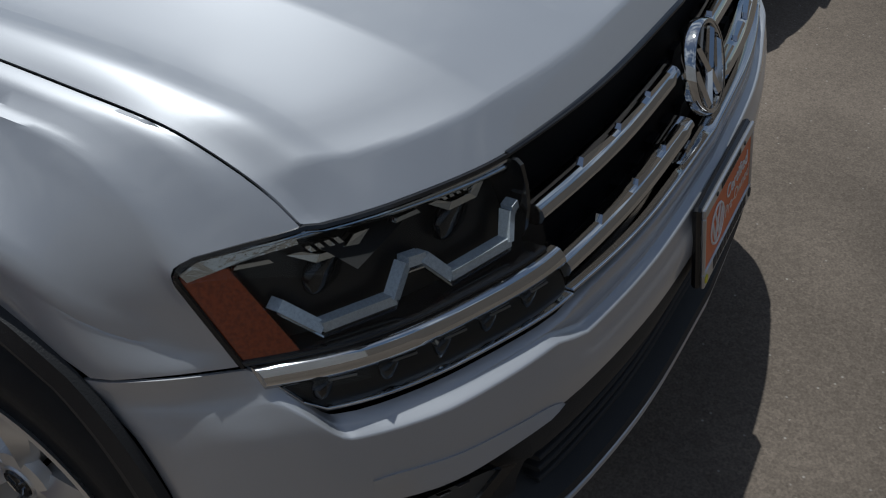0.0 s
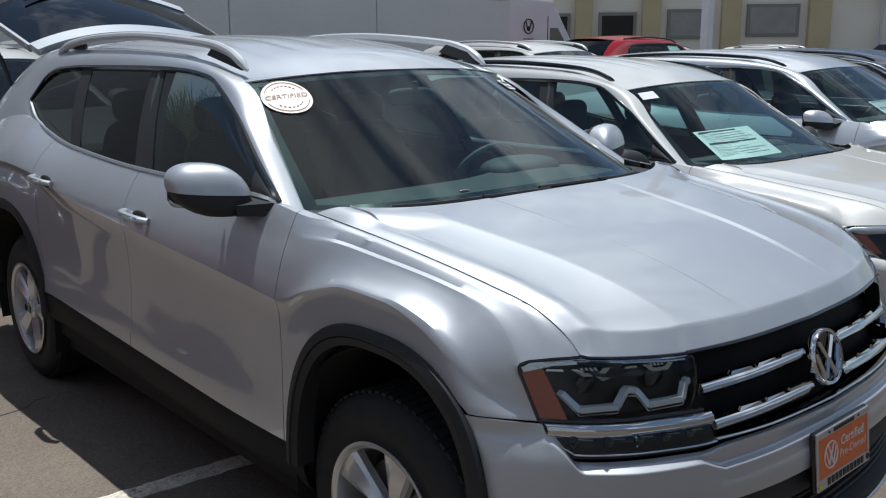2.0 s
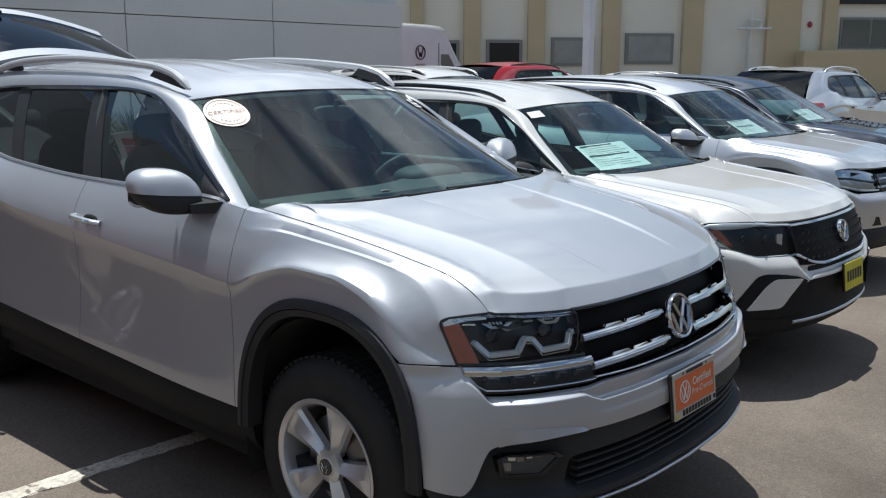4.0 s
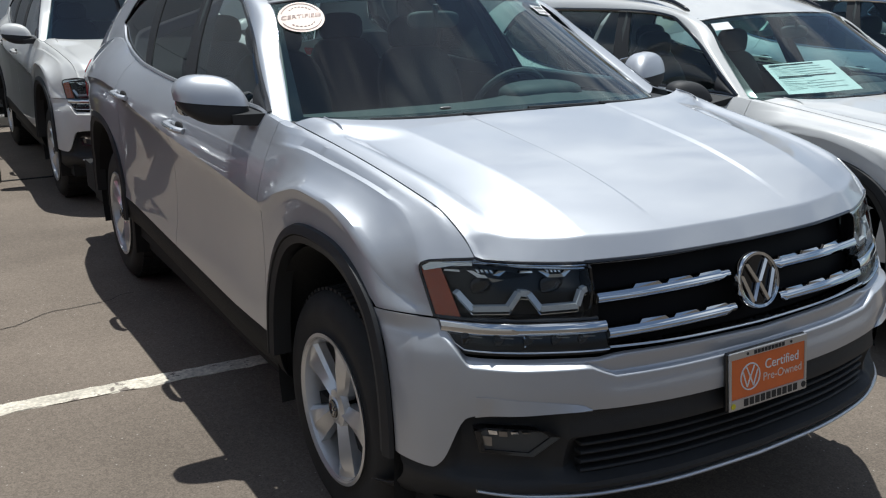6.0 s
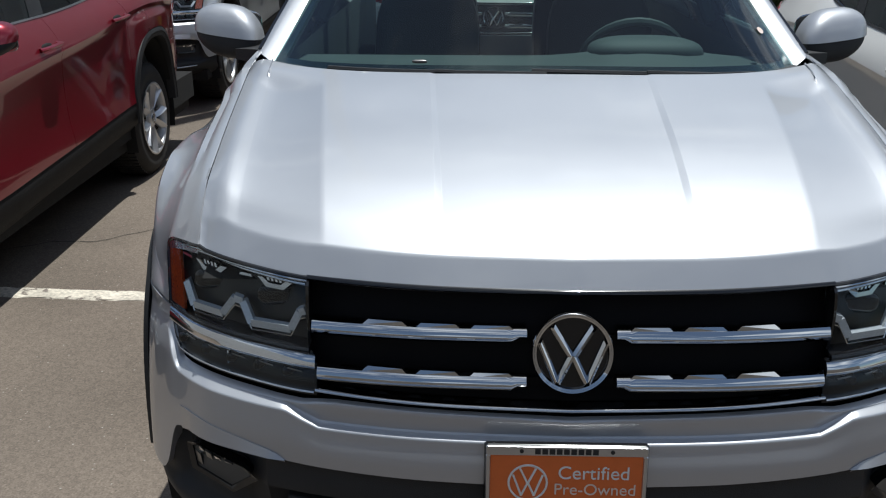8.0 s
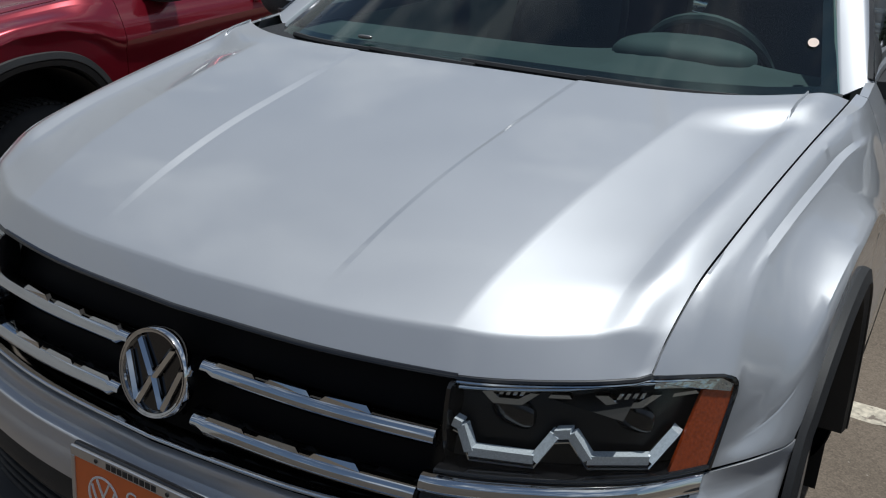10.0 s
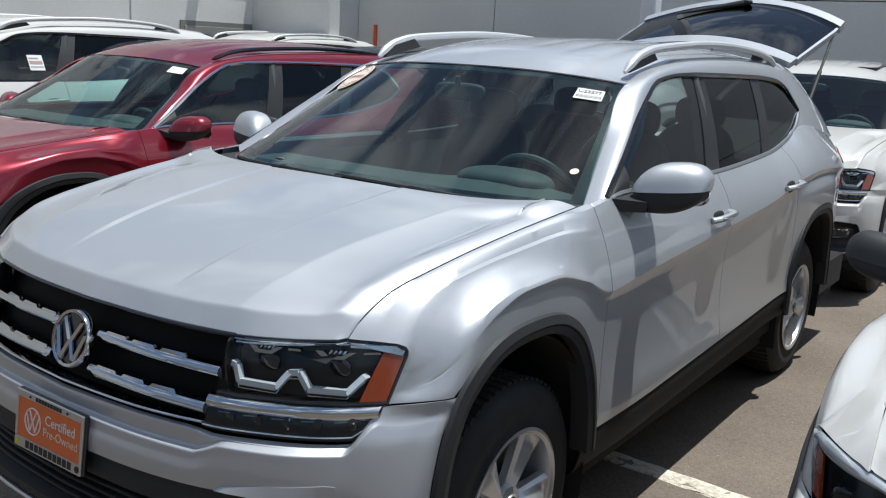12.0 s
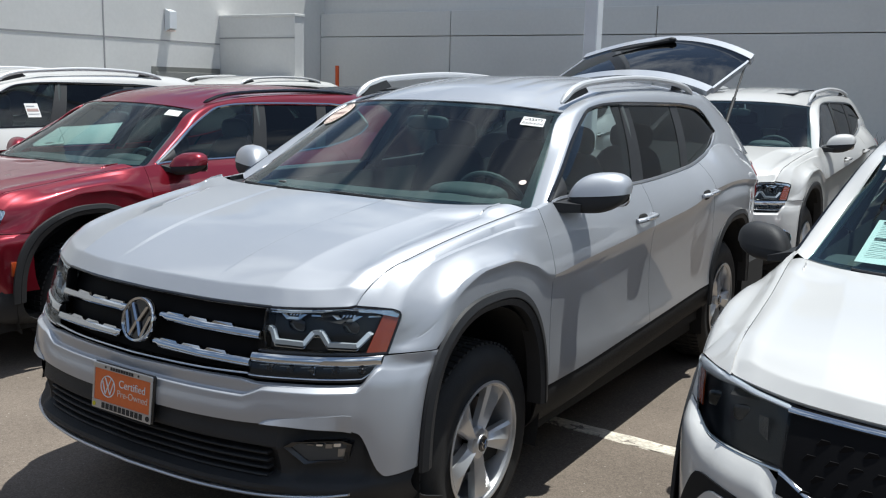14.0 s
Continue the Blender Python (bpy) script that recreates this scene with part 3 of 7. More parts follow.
def on_windscreen(s, t, lift=0.004):
    """Place and axes of a spot on the windscreen: s across (-1 to 1), t up (0 to 1)."""
    def at(s, t):
        lo, hi = WS_LOW(abs(s) * 0.805), WS_TOP(abs(s) * 0.638)
        y, z = lo + (hi - lo) * t
        return Vector((s * (0.805 + (0.638 - 0.805) * t), y + 0.006 * math.sin(math.pi * t), z - 0.002 * math.sin(math.pi * t)))
    p = at(s, t)
    u = (at(s + 0.02, t) - at(s - 0.02, t)).normalized()
    n = u.cross(at(s, t + 0.02) - at(s, t - 0.02)).normalized()
    v = n.cross(u)
    m = Matrix((u, v, n)).transposed().to_4x4()
    m.translation = p + n * lift
    return m


def roof_panel():
    front, rows = WS_TOP, []
    mid = curve((1.90, 1.608), (2.02, 1.653), (2.15, 1.688), (2.6, 1.737), (3.2, 1.752), (3.9, 1.728), (4.3, 1.700))
    edge = curve((1.90, 1.575), (2.02, 1.572), (2.58, 1.668), (3.45, 1.694), (4.18, 1.669), (4.3, 1.660))
    for i in range(40):
        g = i / 39
        row = []
        for j in range(61):
            s = -1 + 2 * j / 60
            a = abs(s)
            y0 = front(a * 0.638)[0] + 0.004
            y = y0 + (4.30 - 0.12 * a**4 - y0) * g
            xe = 0.640 - 0.044 * step(y, 2.0, 2.7) - 0.002
            yy = 1.90 + (y - y0) * (4.30 - 1.90) / (4.30 - y0)
            z = mid(yy) + (edge(yy if a < 0.5 else max(y, 1.9)) - mid(yy)) * a**2.6
            for rib in (0.22, 0.45, 0.68, 0.86):
                z -= 0.006 * math.exp(-((a - rib) / 0.03) ** 2) * step(y, 2.1, 2.4) * (1 - step(y, 4.0, 4.2))
            row.append((s * xe, y, z))
        rows.append(row)
    return Geo().grid(rows)


DLO_LOW = curve((1.48, 0.857, 1.212), (1.57, 0.858, 1.228), (2.45, 0.856, 1.228), (3.24, 0.845, 1.258), (3.60, 0.826, 1.305), (3.80, 0.806, 1.350), (3.99, 0.765, 1.425))
DLO_TOP = curve((1.48, 0.856, 1.215), (1.70, 0.806, 1.335), (1.91, 0.750, 1.456), (2.08, 0.711, 1.535), (2.22, 0.684, 1.585), (2.45, 0.676, 1.607), (2.68, 0.674, 1.612), (3.44, 0.678, 1.606), (3.75, 0.686, 1.590), (3.87, 0.702, 1.560), (3.99, 0.764, 1.43))


def side_window(y_low0, y_low1, y_top0, y_top1, inset=0.012, lift=0.0):
    """A pane between the two lines of the side glass; its front and rear edges may slant."""
    rows = []
    n = max(6, int((y_low1 - y_low0) / 0.05))
    for i in range(n + 1):
        t = i / n
        lo_y, hi_y = y_low0 + (y_low1 - y_low0) * t, y_top0 + (y_top1 - y_top0) * t
        a, b = DLO_LOW(lo_y), DLO_TOP(hi_y)
        p, q = np.array((a[0], lo_y, a[1])), np.array((b[0], hi_y, b[1]))
        row = []
        for k in range(9):
            u = k / 8
            m = p + (q - p) * u
            m[0] += 0.014 * math.sin(math.pi * u) - inset + lift
            row.append(tuple(m))
        rows.append(row)
    return Geo().grid(rows)


def arch_trim(hub):
    """The black trim round a wheel arch, with its rolled lip."""
    c = hub - 0.05 if hub < 2 else hub - 0.01
    front_a = 0.43 if hub < 2 else 0.465
    rows = []
    n = 46
    for i in range(n + 1):
        th = math.pi * i / n
        cs, sn = math.cos(th), math.sin(th)
        a = 0.455 if cs > 0 else front_a
        ys, zs = math.copysign(abs(cs) ** (2 / 2.6), cs), abs(sn) ** (2 / 2.6)
        yo, zo = c + a * ys, 0.40 + 0.565 * zs
        yi, zi = c + (a - 0.062) * ys, 0.40 + 0.508 * zs
        lo = 0.44
        zo, zi = max(zo, lo), max(zi, lo)
        xo = (max(fender_foot(yo), 0.940) if hub < 2 else min(side_x(yo, max(zo, 0.50)), ridge_x(yo))) + 0.004
        xm = xo + 0.014
        mix = [(np.array((0, yo, zo)) * (1 - k) + np.array((0, yi, zi)) * k) for k in (0.0, 0.06, 0.48, 0.53, 0.56, 0.60, 1.0)]
        out = (-0.004, 0.008, 0.016, 0.015, 0.006, 0.012, 0.006)
        rows.append([m + np.array((xo + d, 0, 0)) for m, d in zip(mix, out)] + [np.array((xm - 0.022, yi, zi)), np.array((0.90, yi, zi))])
    return Geo().grid(rows)


def wheel_well(hub):
    rows = []
    c = hub - 0.03
    for i in range(25):
        th = math.pi * (-0.10 + 1.20 * i / 24)
        rows.append([(x, c + 0.43 * math.cos(th), 0.40 + 0.50 * math.sin(th)) for x in (0.93, 0.72, 0.55)])
    g = Geo().grid(rows)
    g.face([r[-1] for r in rows])
    return g


def make_wheel(parent, x, y, z, sign, r_tyre, r_rim, width, style, warp=None):
    """Tyre, rim, spokes, hub cap and brake disc of one wheel; x is the face's place."""
    h = width / 2
    rr, rt = r_rim, r_tyre
    prof = [(rr - 0.012, 0.010), (rr + 0.002, 0.004), (rr + 0.012, 0.0), (rr + 0.03, 0.002), (rr + 0.06, 0.010), (rt - 0.05, 0.008), (rt - 0.022, -0.006), (rt - 0.008, -0.022), (rt, -0.05), (rt + 0.001, -h), (rt, -width + 0.05), (rt - 0.01, -width + 0.02), (rt - 0.05, -width), (rr, -width + 0.01)]
    tyre = part("tyre", Geo().lathe(prof, (x - sign * 0.006, y, z), "x", 64, sign), TYRE, parent, "black rubber tyre with grooved tread")
    tread = Geo()
    for k in range(72):
        a = math.tau * k / 72
        for off in (-0.055, -0.11, -0.165):
            ca, sa, cb, sb = math.cos(a), math.sin(a), math.cos(a + 0.055), math.sin(a + 0.055)
            x0, x1 = x + sign * (off + 0.022), x + sign * (off - 0.022)
            for r0, r1 in ((rt - 0.004, rt + 0.0055),):
                tread.prism([(x0, y + ca * r0, z + sa * r0), (x1, y + ca * r0, z + sa * r0), (x1, y + cb * r0, z + sb * r0), (x0, y + cb * r0, z + sb * r0)], (0, (ca + cb) / 2 * (r1 - r0), (sa + sb) / 2 * (r1 - r0)))
    part("tread_block", tread, TYRE, tyre, smooth=False)
    rim = part("rim", Geo().lathe([(rr - 0.002, -0.002), (rr + 0.004, 0.006), (rr - 0.006, 0.008), (rr - 0.016, 0.0), (rr - 0.02, -0.02), (rr - 0.03, -0.10), (rr - 0.03, -width + 0.03)], (x, y, z), "x", 64, sign), ALLOY, parent, "silver alloy rim")
    part("barrel_back", Geo().lathe([(rr - 0.03, -0.125), (0.0, -0.125)], (x, y, z), "x", 40, sign), LINER, rim)
    part("brake_disc", Geo().lathe([(0.165, -0.075), (0.165, -0.095), (0.06, -0.095), (0.06, -0.06), (0.165, -0.075)], (x, y, z), "x", 40, sign), STEEL, parent, "grey steel brake disc")
    n = 5
    for k in range(n):
        base = radians(62 if sign > 0 else 35) + math.tau * k / n

        def at(r, a, o):
            return (x + sign * o, y + r * math.cos(a), z + r * math.sin(a))
        g = Geo()
        if style == "star":
            rows = []
            for i in range(9):
                t = i / 8
                r = 0.038 + (rr - 0.012 - 0.038) * t
                half = (0.019 + 0.045 * t**1.15) / r
                dish = -0.024 + 0.024 * t
                ridge = base + half * (0.30 - 0.55 * t)
                peak = dish + 0.014 - 0.024 * max(0.0, t - 0.70) / 0.30
                rows.append([at(r, base - half, dish - 0.040), at(r, base - half, dish - 0.010), at(r, ridge, peak), at(r, base + half * 0.80, dish - 0.004), at(r, base + half, dish - 0.016), at(r, base + half, dish - 0.040)])
            g.grid(rows)
        else:
            for side in (-1, 1):
                rows = []
                for i in range(6):
                    t = i / 5
                    r = 0.040 + (rr - 0.012 - 0.040) * t
                    mid = base + side * (0.10 + 0.20 * t)
                    half = min(0.017 / r, 0.42)
                    dish = -0.026 + 0.028 * t
                    ridge = mid - side * half * 0.35
                    rows.append([at(r, mid - half, dish - 0.034), at(r, mid - half, dish - 0.014), at(r, ridge, dish + 0.014), at(r, mid + half, dish - 0.012), at(r, mid + half, dish - 0.034)])
                g.grid(rows)
        part("spoke", g, ALLOY, rim, sharp=20)
    cap = part("hub_cap", Geo().lathe([(0.062, -0.034), (0.058, -0.014), (0.036, -0.008), (0.034, -0.004), (0.0, -0.003)], (x, y, z), "x", 28, sign), ALLOY, rim, "silver hub with dark round cap")
    part("cap_badge", Geo().lathe([(0.030, -0.004), (0.028, 0.0), (0.0, 0.001)], (x, y, z), "x", 24, sign), GLOSS_BLACK, cap)
    badge = Geo()
    for a0, b0, a1, b1 in ((-0.016, 0.014, -0.004, -0.002), (0.016, 0.014, 0.004, -0.002), (-0.018, 0.002, -0.007, -0.018), (0.018, 0.002, 0.007, -0.018)):
        badge.tube([(x + sign * 0.002, y + a0, z + b0), (x + sign * 0.002, y + a1, z + b1)], 0.002, 5)
    part("badge_mark", badge, CHROME, cap)
    bolts = Geo()
    for k in range(5):
        a = radians(62 if sign > 0 else 35) + math.tau * (k + 0.5) / 5
        bolts.lathe([(0.009, -0.03), (0.009, -0.016), (0.0, -0.015)], (x, y + 0.048 * math.cos(a), z + 0.048 * math.sin(a)), "x", 8, sign)
    part("bolt_circle", bolts, ALLOY_DARK, rim)


def ribbon_on_face(x0, x1, z_low, z_high, proud, depth, plan=face_y, n=24):
    """A bar that follows the front's plan line from x0 to x1."""
    rows = []
    for i in range(n + 1):
        x = x0 + (x1 - x0) * i / n
        zl, zh = (z_low(x), z_high(x)) if callable(z_low) else (z_low, z_high)
        y = plan(abs(x), 0.5 * (zl + zh)) - proud
        h = zh - zl
        q = min(0.45 * h, 0.012)
        rows.append([(x, y + depth, zl), (x, y + q, zl), (x, y + 0.3 * q, zl + 0.2 * h), (x, y, zl + 0.48 * h), (x, y + 0.25 * q, zl + 0.74 * h), (x, y + 0.8 * q, zh - 0.05 * h), (x, y + 1.4 * q, zh), (x, y + depth, zh)])
    g = Geo().grid(rows, loop_v=True)
    g.face(rows[0], flip=True)
    g.face(rows[-1])
    return g


def sheet_on_face(x0, x1, z_low, z_high, proud, nx=20, nz=5, plan=face_y):
    rows = []
    for i in range(nx + 1):
        x = x0 + (x1 - x0) * i / nx
        zl, zh = z_low(x), z_high(x)
        rows.append([(x, plan(abs(x), zl + (zh - zl) * k / nz) - proud - 0.006 * math.sin(math.pi * k / nz), zl + (zh - zl) * k / nz) for k in range(nz + 1)])
    return Geo().grid(rows)


def patch_on(x0, x1, low, high, proud, sg, plan=low_y, nx=18, nz=5):
    """A raised patch that follows the bumper between two lines, its rim turned in."""
    rows = []
    for i in range(nx + 1):
        x = x0 + (x1 - x0) * i / nx
        zl, zh = low(x), max(high(x), low(x) + 0.002)
        row = [(sg * x, plan(x) - proud, zl + (zh - zl) * k / nz) for k in range(nz + 1)]
        rows.append([(sg * x, plan(x) + 0.02, zl)] + row + [(sg * x, plan(x) + 0.02, zh)])
    g = Geo().grid(rows)
    g.face(rows[0], flip=True)
    g.face(rows[-1])
    return g


def emblem(add, car, radius, y, z, tilt=-12.0):
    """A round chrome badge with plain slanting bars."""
    m = pose(0, y, z, tilt, 0, 0)

    def place(g):
        g.v = [tuple(m @ Vector(p)) for p in g.v]
        return g
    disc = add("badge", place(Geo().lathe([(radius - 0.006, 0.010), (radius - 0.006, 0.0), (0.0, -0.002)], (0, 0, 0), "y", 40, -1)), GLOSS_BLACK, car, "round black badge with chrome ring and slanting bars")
    add("badge_ring", place(Geo().lathe([(radius - 0.013, -0.002), (radius - 0.010, 0.008), (radius - 0.003, 0.010), (radius, 0.004), (radius, -0.012)], (0, 0, 0), "y", 48, -1)), CHROME, disc)
    r = radius
    for pts in (((-0.50, 0.66), (-0.02, -0.10)), ((0.50, 0.66), (0.02, -0.10)), ((-0.80, 0.30), (-0.36, -0.74)), ((0.80, 0.30), (0.36, -0.74)), ((-0.36, -0.74), (0.0, -0.02)), ((0.36, -0.74), (0.0, -0.02))):
        (x0, z0), (x1, z1) = pts
        d = Vector((x1 - x0, 0, z1 - z0)).normalized()
        q = Vector((-d.z, 0, d.x)) * r * 0.085
        a, b = Vector((x0 * r, -0.002, z0 * r)), Vector((x1 * r, -0.002, z1 * r))
        lift, e = Vector((0, -0.010, 0)), (b - a) * 0.06
        g = Geo().grid([[a - q, b - q], [a - q * 0.9 + lift * 0.45, b - q * 0.9 + lift * 0.45], [a + e + lift, b - e + lift], [a + q * 0.9 + lift * 0.45, b + q * 0.9 + lift * 0.45], [a + q, b + q]])
        add("badge_bar", place(g), CHROME, disc)


def make_cabin(add, car, pale=CABIN_PALE):
    """Dashboard, wheel, seats, floor and headliner behind the glass."""
    rows = []
    for i in range(21):
        x = -0.74 + 1.48 * i / 20
        f = WS_LOW(min(abs(x), 0.78))
        rows.append([(x, f[0] + 0.03, 1.16), (x, f[0] + 0.09, 1.185), (x, 1.62, 1.19 + 0.035 * math.exp(-((x - 0.38) / 0.2) ** 2)), (x, 1.74, 1.15), (x, 1.78, 1.02), (x, 1.74, 0.80)])
    add("dashboard", Geo().grid(rows), CABIN, car, "dark grey dashboard", thick=0.01)
    add("instrument_cowl", Geo().blob((0.38, 1.63, 1.20), (0.19, 0.11, 0.055), 2.6), CABIN, car)
    col = (0.38, 1.86, 1.12)
    ring = [Vector(col) + Matrix.Rotation(radians(-62), 3, "X") @ Vector((0.185 * math.cos(a), 0.185 * math.sin(a), 0)) for a in np.linspace(0, math.tau, 33)]
    sw = add("steering_wheel", Geo().tube(ring, 0.015, 8, cap=False), CABIN, car, "black steering wheel")
    add("wheel_hub", Geo().blob(col, (0.075, 0.04, 0.06), 2.4), CABIN, sw)
    for dx, dz in ((-0.17, 0.0), (0.17, 0.0), (0, -0.16)):
        add("wheel_spoke", Geo().tube([col, (col[0] + dx, col[1] + dz * -0.4, col[2] + dz)], 0.014, 6), CABIN, sw)
    for sx in (-0.37, 0.37):
        for row_y, wd in ((2.28, 0.25), (3.15, 0.25)):
            seat = add("seat", Geo().blob((sx, row_y, 0.72), (wd, 0.27, 0.10), 3.5), SEAT, car, "charcoal leather seat")
            add("backrest", Geo().blob((sx, row_y + 0.32, 1.02), (wd - 0.02, 0.085, 0.33), 3.2, shape=lambda q, p: (q[0], q[1] + 0.10 * p[2], q[2])), SEAT, seat)
            add("headrest", Geo().blob((sx, row_y + 0.43, 1.40), (0.135, 0.05, 0.085), 3.0), SEAT, seat)
            for px in (-0.05, 0.05):
                add("headrest_post", Geo().tube([(sx + px, row_y + 0.42, 1.28), (sx + px, row_y + 0.43, 1.36)], 0.006, 6), CHROME, seat)
    add("cabin_floor", Geo().box((-0.80, 1.45, 0.40), (0.80, 4.80, 0.46)), CABIN, car)
    for sg in (-1, 1):
        g = Geo().grid([[(sg * 0.80, y, z) for z in (0.42, 0.9, 1.18)] for y in np.linspace(1.5, 4.8, 8)])
        add("door_lining", g, CABIN, car)
        add("centre_pillar_lining", Geo().tube([(sg * 0.82, 2.50, 1.20), (sg * 0.70, 2.62, 1.50), (sg * 0.63, 2.66, 1.62)], 0.035, 6), CABIN, car)
        add("front_pillar_lining", Geo().tube([(sg * 0.79, 1.49, 1.20), (sg * 0.70, 1.80, 1.40), (sg * 0.62, 2.08, 1.56)], 0.026, 6), pale, car)
    add("headliner", Geo().grid([[(x, y, 1.575 + 0.10 * step(y, 1.95, 2.8) - 0.05 * abs(x) ** 2) for x in np.linspace(-0.60, 0.60, 9)] for y in np.linspace(2.02, 4.25, 9)]), pale, car)
    mir = add("inner_mirror", Geo().blob((0.0, 1.86, 1.50), (0.12, 0.02, 0.035), 3.5), CABIN, car, "black inner mirror")
    add("mirror_stem", Geo().tube([(0, 1.84, 1.56), (0, 1.85, 1.50)], 0.012, 6), CABIN, mir)


def make_mirror(add, car, sg, shell_mat, shift=(0, 0, 0)):
    """A door mirror: coloured shell above, black base and arm."""
    cx, cy, cz = sg * (0.995 + shift[0]), 1.655 + shift[1], 1.255 + shift[2]

    def pw(c, power):
        return math.copysign(abs(c) ** (2 / power), c)

    def at(a, b, grow, lo):
        p = (pw(math.cos(a), 3.1) * pw(math.cos(b), 3.2), pw(math.cos(a), 3.0) * pw(math.sin(b), 3.0), pw(math.sin(a), 2.7))
        out = p[0] * sg
        top = 0.082 - (0.014 if p[2] > 0 else 0.026) * max(out, 0) ** 2
        y = cy + (0.076 + grow) * p[1] * (1 - 0.10 * out) + 0.055 * (out + 1) * 0.5 + 0.026 * p[2]
        return (cx + (0.114 + grow) * p[0] + 0.006 * sg * p[2] + 0.024 * sg * max(p[2], 0.0) * max(-out, 0.0), y, cz + (top + grow) * p[2] + 0.010 * out)
    rows = [[at(math.pi * (i / 18 - 0.5), math.tau * j / 30, 0.0, -1) for j in range(30)] for i in range(19)]
    base = add("door_mirror", Geo().grid(rows, loop_v=True), BLACK_PLASTIC, car, "black mirror base with coloured shell")
    rows = [[at(math.pi / 2 * (-0.03 + 1.03 * i / 14), math.pi * (0.08 - 1.16 * j / 34), 0.004, 0) for j in range(35)] for i in range(15)]
    add("mirror_shell", Geo().grid(rows), shell_mat, base)
    add("mirror_glass", Geo().blob((cx + sg * 0.004, cy + 0.102, cz), (0.100, 0.005, 0.062), 4.0), CHROME, base)
    add("mirror_arm", Geo().grid([[(sg * 0.845, 1.49, 1.222), (sg * 0.845, 1.49, 1.178), (sg * 0.845, 1.67, 1.182), (sg * 0.845, 1.67, 1.226)], [(sg * 0.955 + sg * shift[0], 1.58, 1.212 + shift[2]), (sg * 0.955 + sg * shift[0], 1.58, 1.178 + shift[2]), (sg * 0.955 + sg * shift[0], 1.70, 1.182 + shift[2]), (sg * 0.955 + sg * shift[0], 1.70, 1.215 + shift[2])]], loop_v=True), BLACK_PLASTIC, base)


def make_handle(add, door, sg, y, z, metal, paint):
    x = side_x(y, z)
    add("handle_cup", Geo().blob((sg * (x - 0.004), y - 0.01, z - 0.006), (0.010, 0.062, 0.028), 2.4), SEAM, door)
    path = rounded([(sg * (x + 0.006), y - 0.105, z - 0.006), (sg * (x + 0.030), y - 0.06, z), (sg * (x + 0.034), y + 0.03, z + 0.004), (sg * (x + 0.028), y + 0.085, z + 0.006), (sg * (x + 0.004), y + 0.112, z + 0.006)], 4)
    add("door_handle", Geo().tube(path, 0.0165, 10, flat=0.75), paint, door, "body-coloured pull handle with bright strip")
    strip = [p + np.array((sg * 0.013, 0, 0.004)) for p in path[3:-3]]
    add("handle_strip", Geo().tube(strip, 0.006, 6), metal, door)


def make_rail(add, car, sg, bar, black, low=False):
    """A roof rail: a raised arch with dark feet, or a slim one that lies close to the roof."""
    if low:
        path = rounded([(sg * 0.604, 2.16, 1.618), (sg * 0.602, 2.34, 1.668), (sg * 0.600, 2.60, 1.694), (sg * 0.600, 3.10, 1.712), (sg * 0.600, 3.60, 1.706), (sg * 0.606, 3.95, 1.684)], 6)
        return add("roof_rail", Geo().tube(path, [0.006] + [0.014] * (len(path) - 2) + [0.006], 8), bar, car, "slim dark roof rail")
    path = rounded([(sg * 0.606, 2.075, 1.612), (sg * 0.608, 2.14, 1.654), (sg * 0.609, 2.22, 1.684), (sg * 0.610, 2.40, 1.712), (sg * 0.612, 2.95, 1.744), (sg * 0.616, 3.45, 1.737), (sg * 0.634, 3.74, 1.706), (sg * 0.640, 3.86, 1.662)], 6)
    rail = add("roof_rail", Geo().tube(path, [0.007, 0.010, 0.013, 0.015] + [0.0175] * (len(path) - 6) + [0.014, 0.009], 10), bar, car, "raised roof rail")
    for y0, z0, y1 in ((2.11, 1.620, 2.37), (3.56, 1.66, 3.82)):
        g = Geo().prism([(sg * 0.592, y0, z0 - 0.01), (sg * 0.592, y1, z0 + 0.045), (sg * 0.592, (y0 + y1) / 2 + (0.08 if y0 < 3 else -0.08), z0 + 0.080), (sg * 0.592, y0 + 0.06, z0 + 0.045)], (sg * 0.018, 0, 0))
        add("rail_foot", g, black, rail)
    return rail


def body_warp(s):
    """Maps the guide SUV onto another car's length, width and heights."""
    ys = [0.0, HUB_F, HUB_R, 5.09], [0.0, s["overhang"], s["overhang"] + s["base"], s["length"]]
    zs = [0.0, HUB_Z, 0.97, 1.222, 1.735, 2.6], [0.0, s["tyre"], s["nose"], s["waist"], s["roof"], s["roof"] + 0.86]
    kx = s["half"] / 0.972

    def w(p):
        x, y, z = p
        if y < 0.95:
            y -= s.get("square", 0.0) * min(nose_y(min(abs(x), 0.95)), 0.62) * (1 - step(y, 0.40, 0.78))
            y -= s.get("forward", 0.0) * (1 - step(y, 0.35, 0.88))
        yy = float(np.interp(y, *ys)) if 0 <= y <= 5.09 else (y if y < 0 else y - 5.09 + ys[1][3])
        return (x * kx, yy, float(np.interp(z, *zs)))
    return w


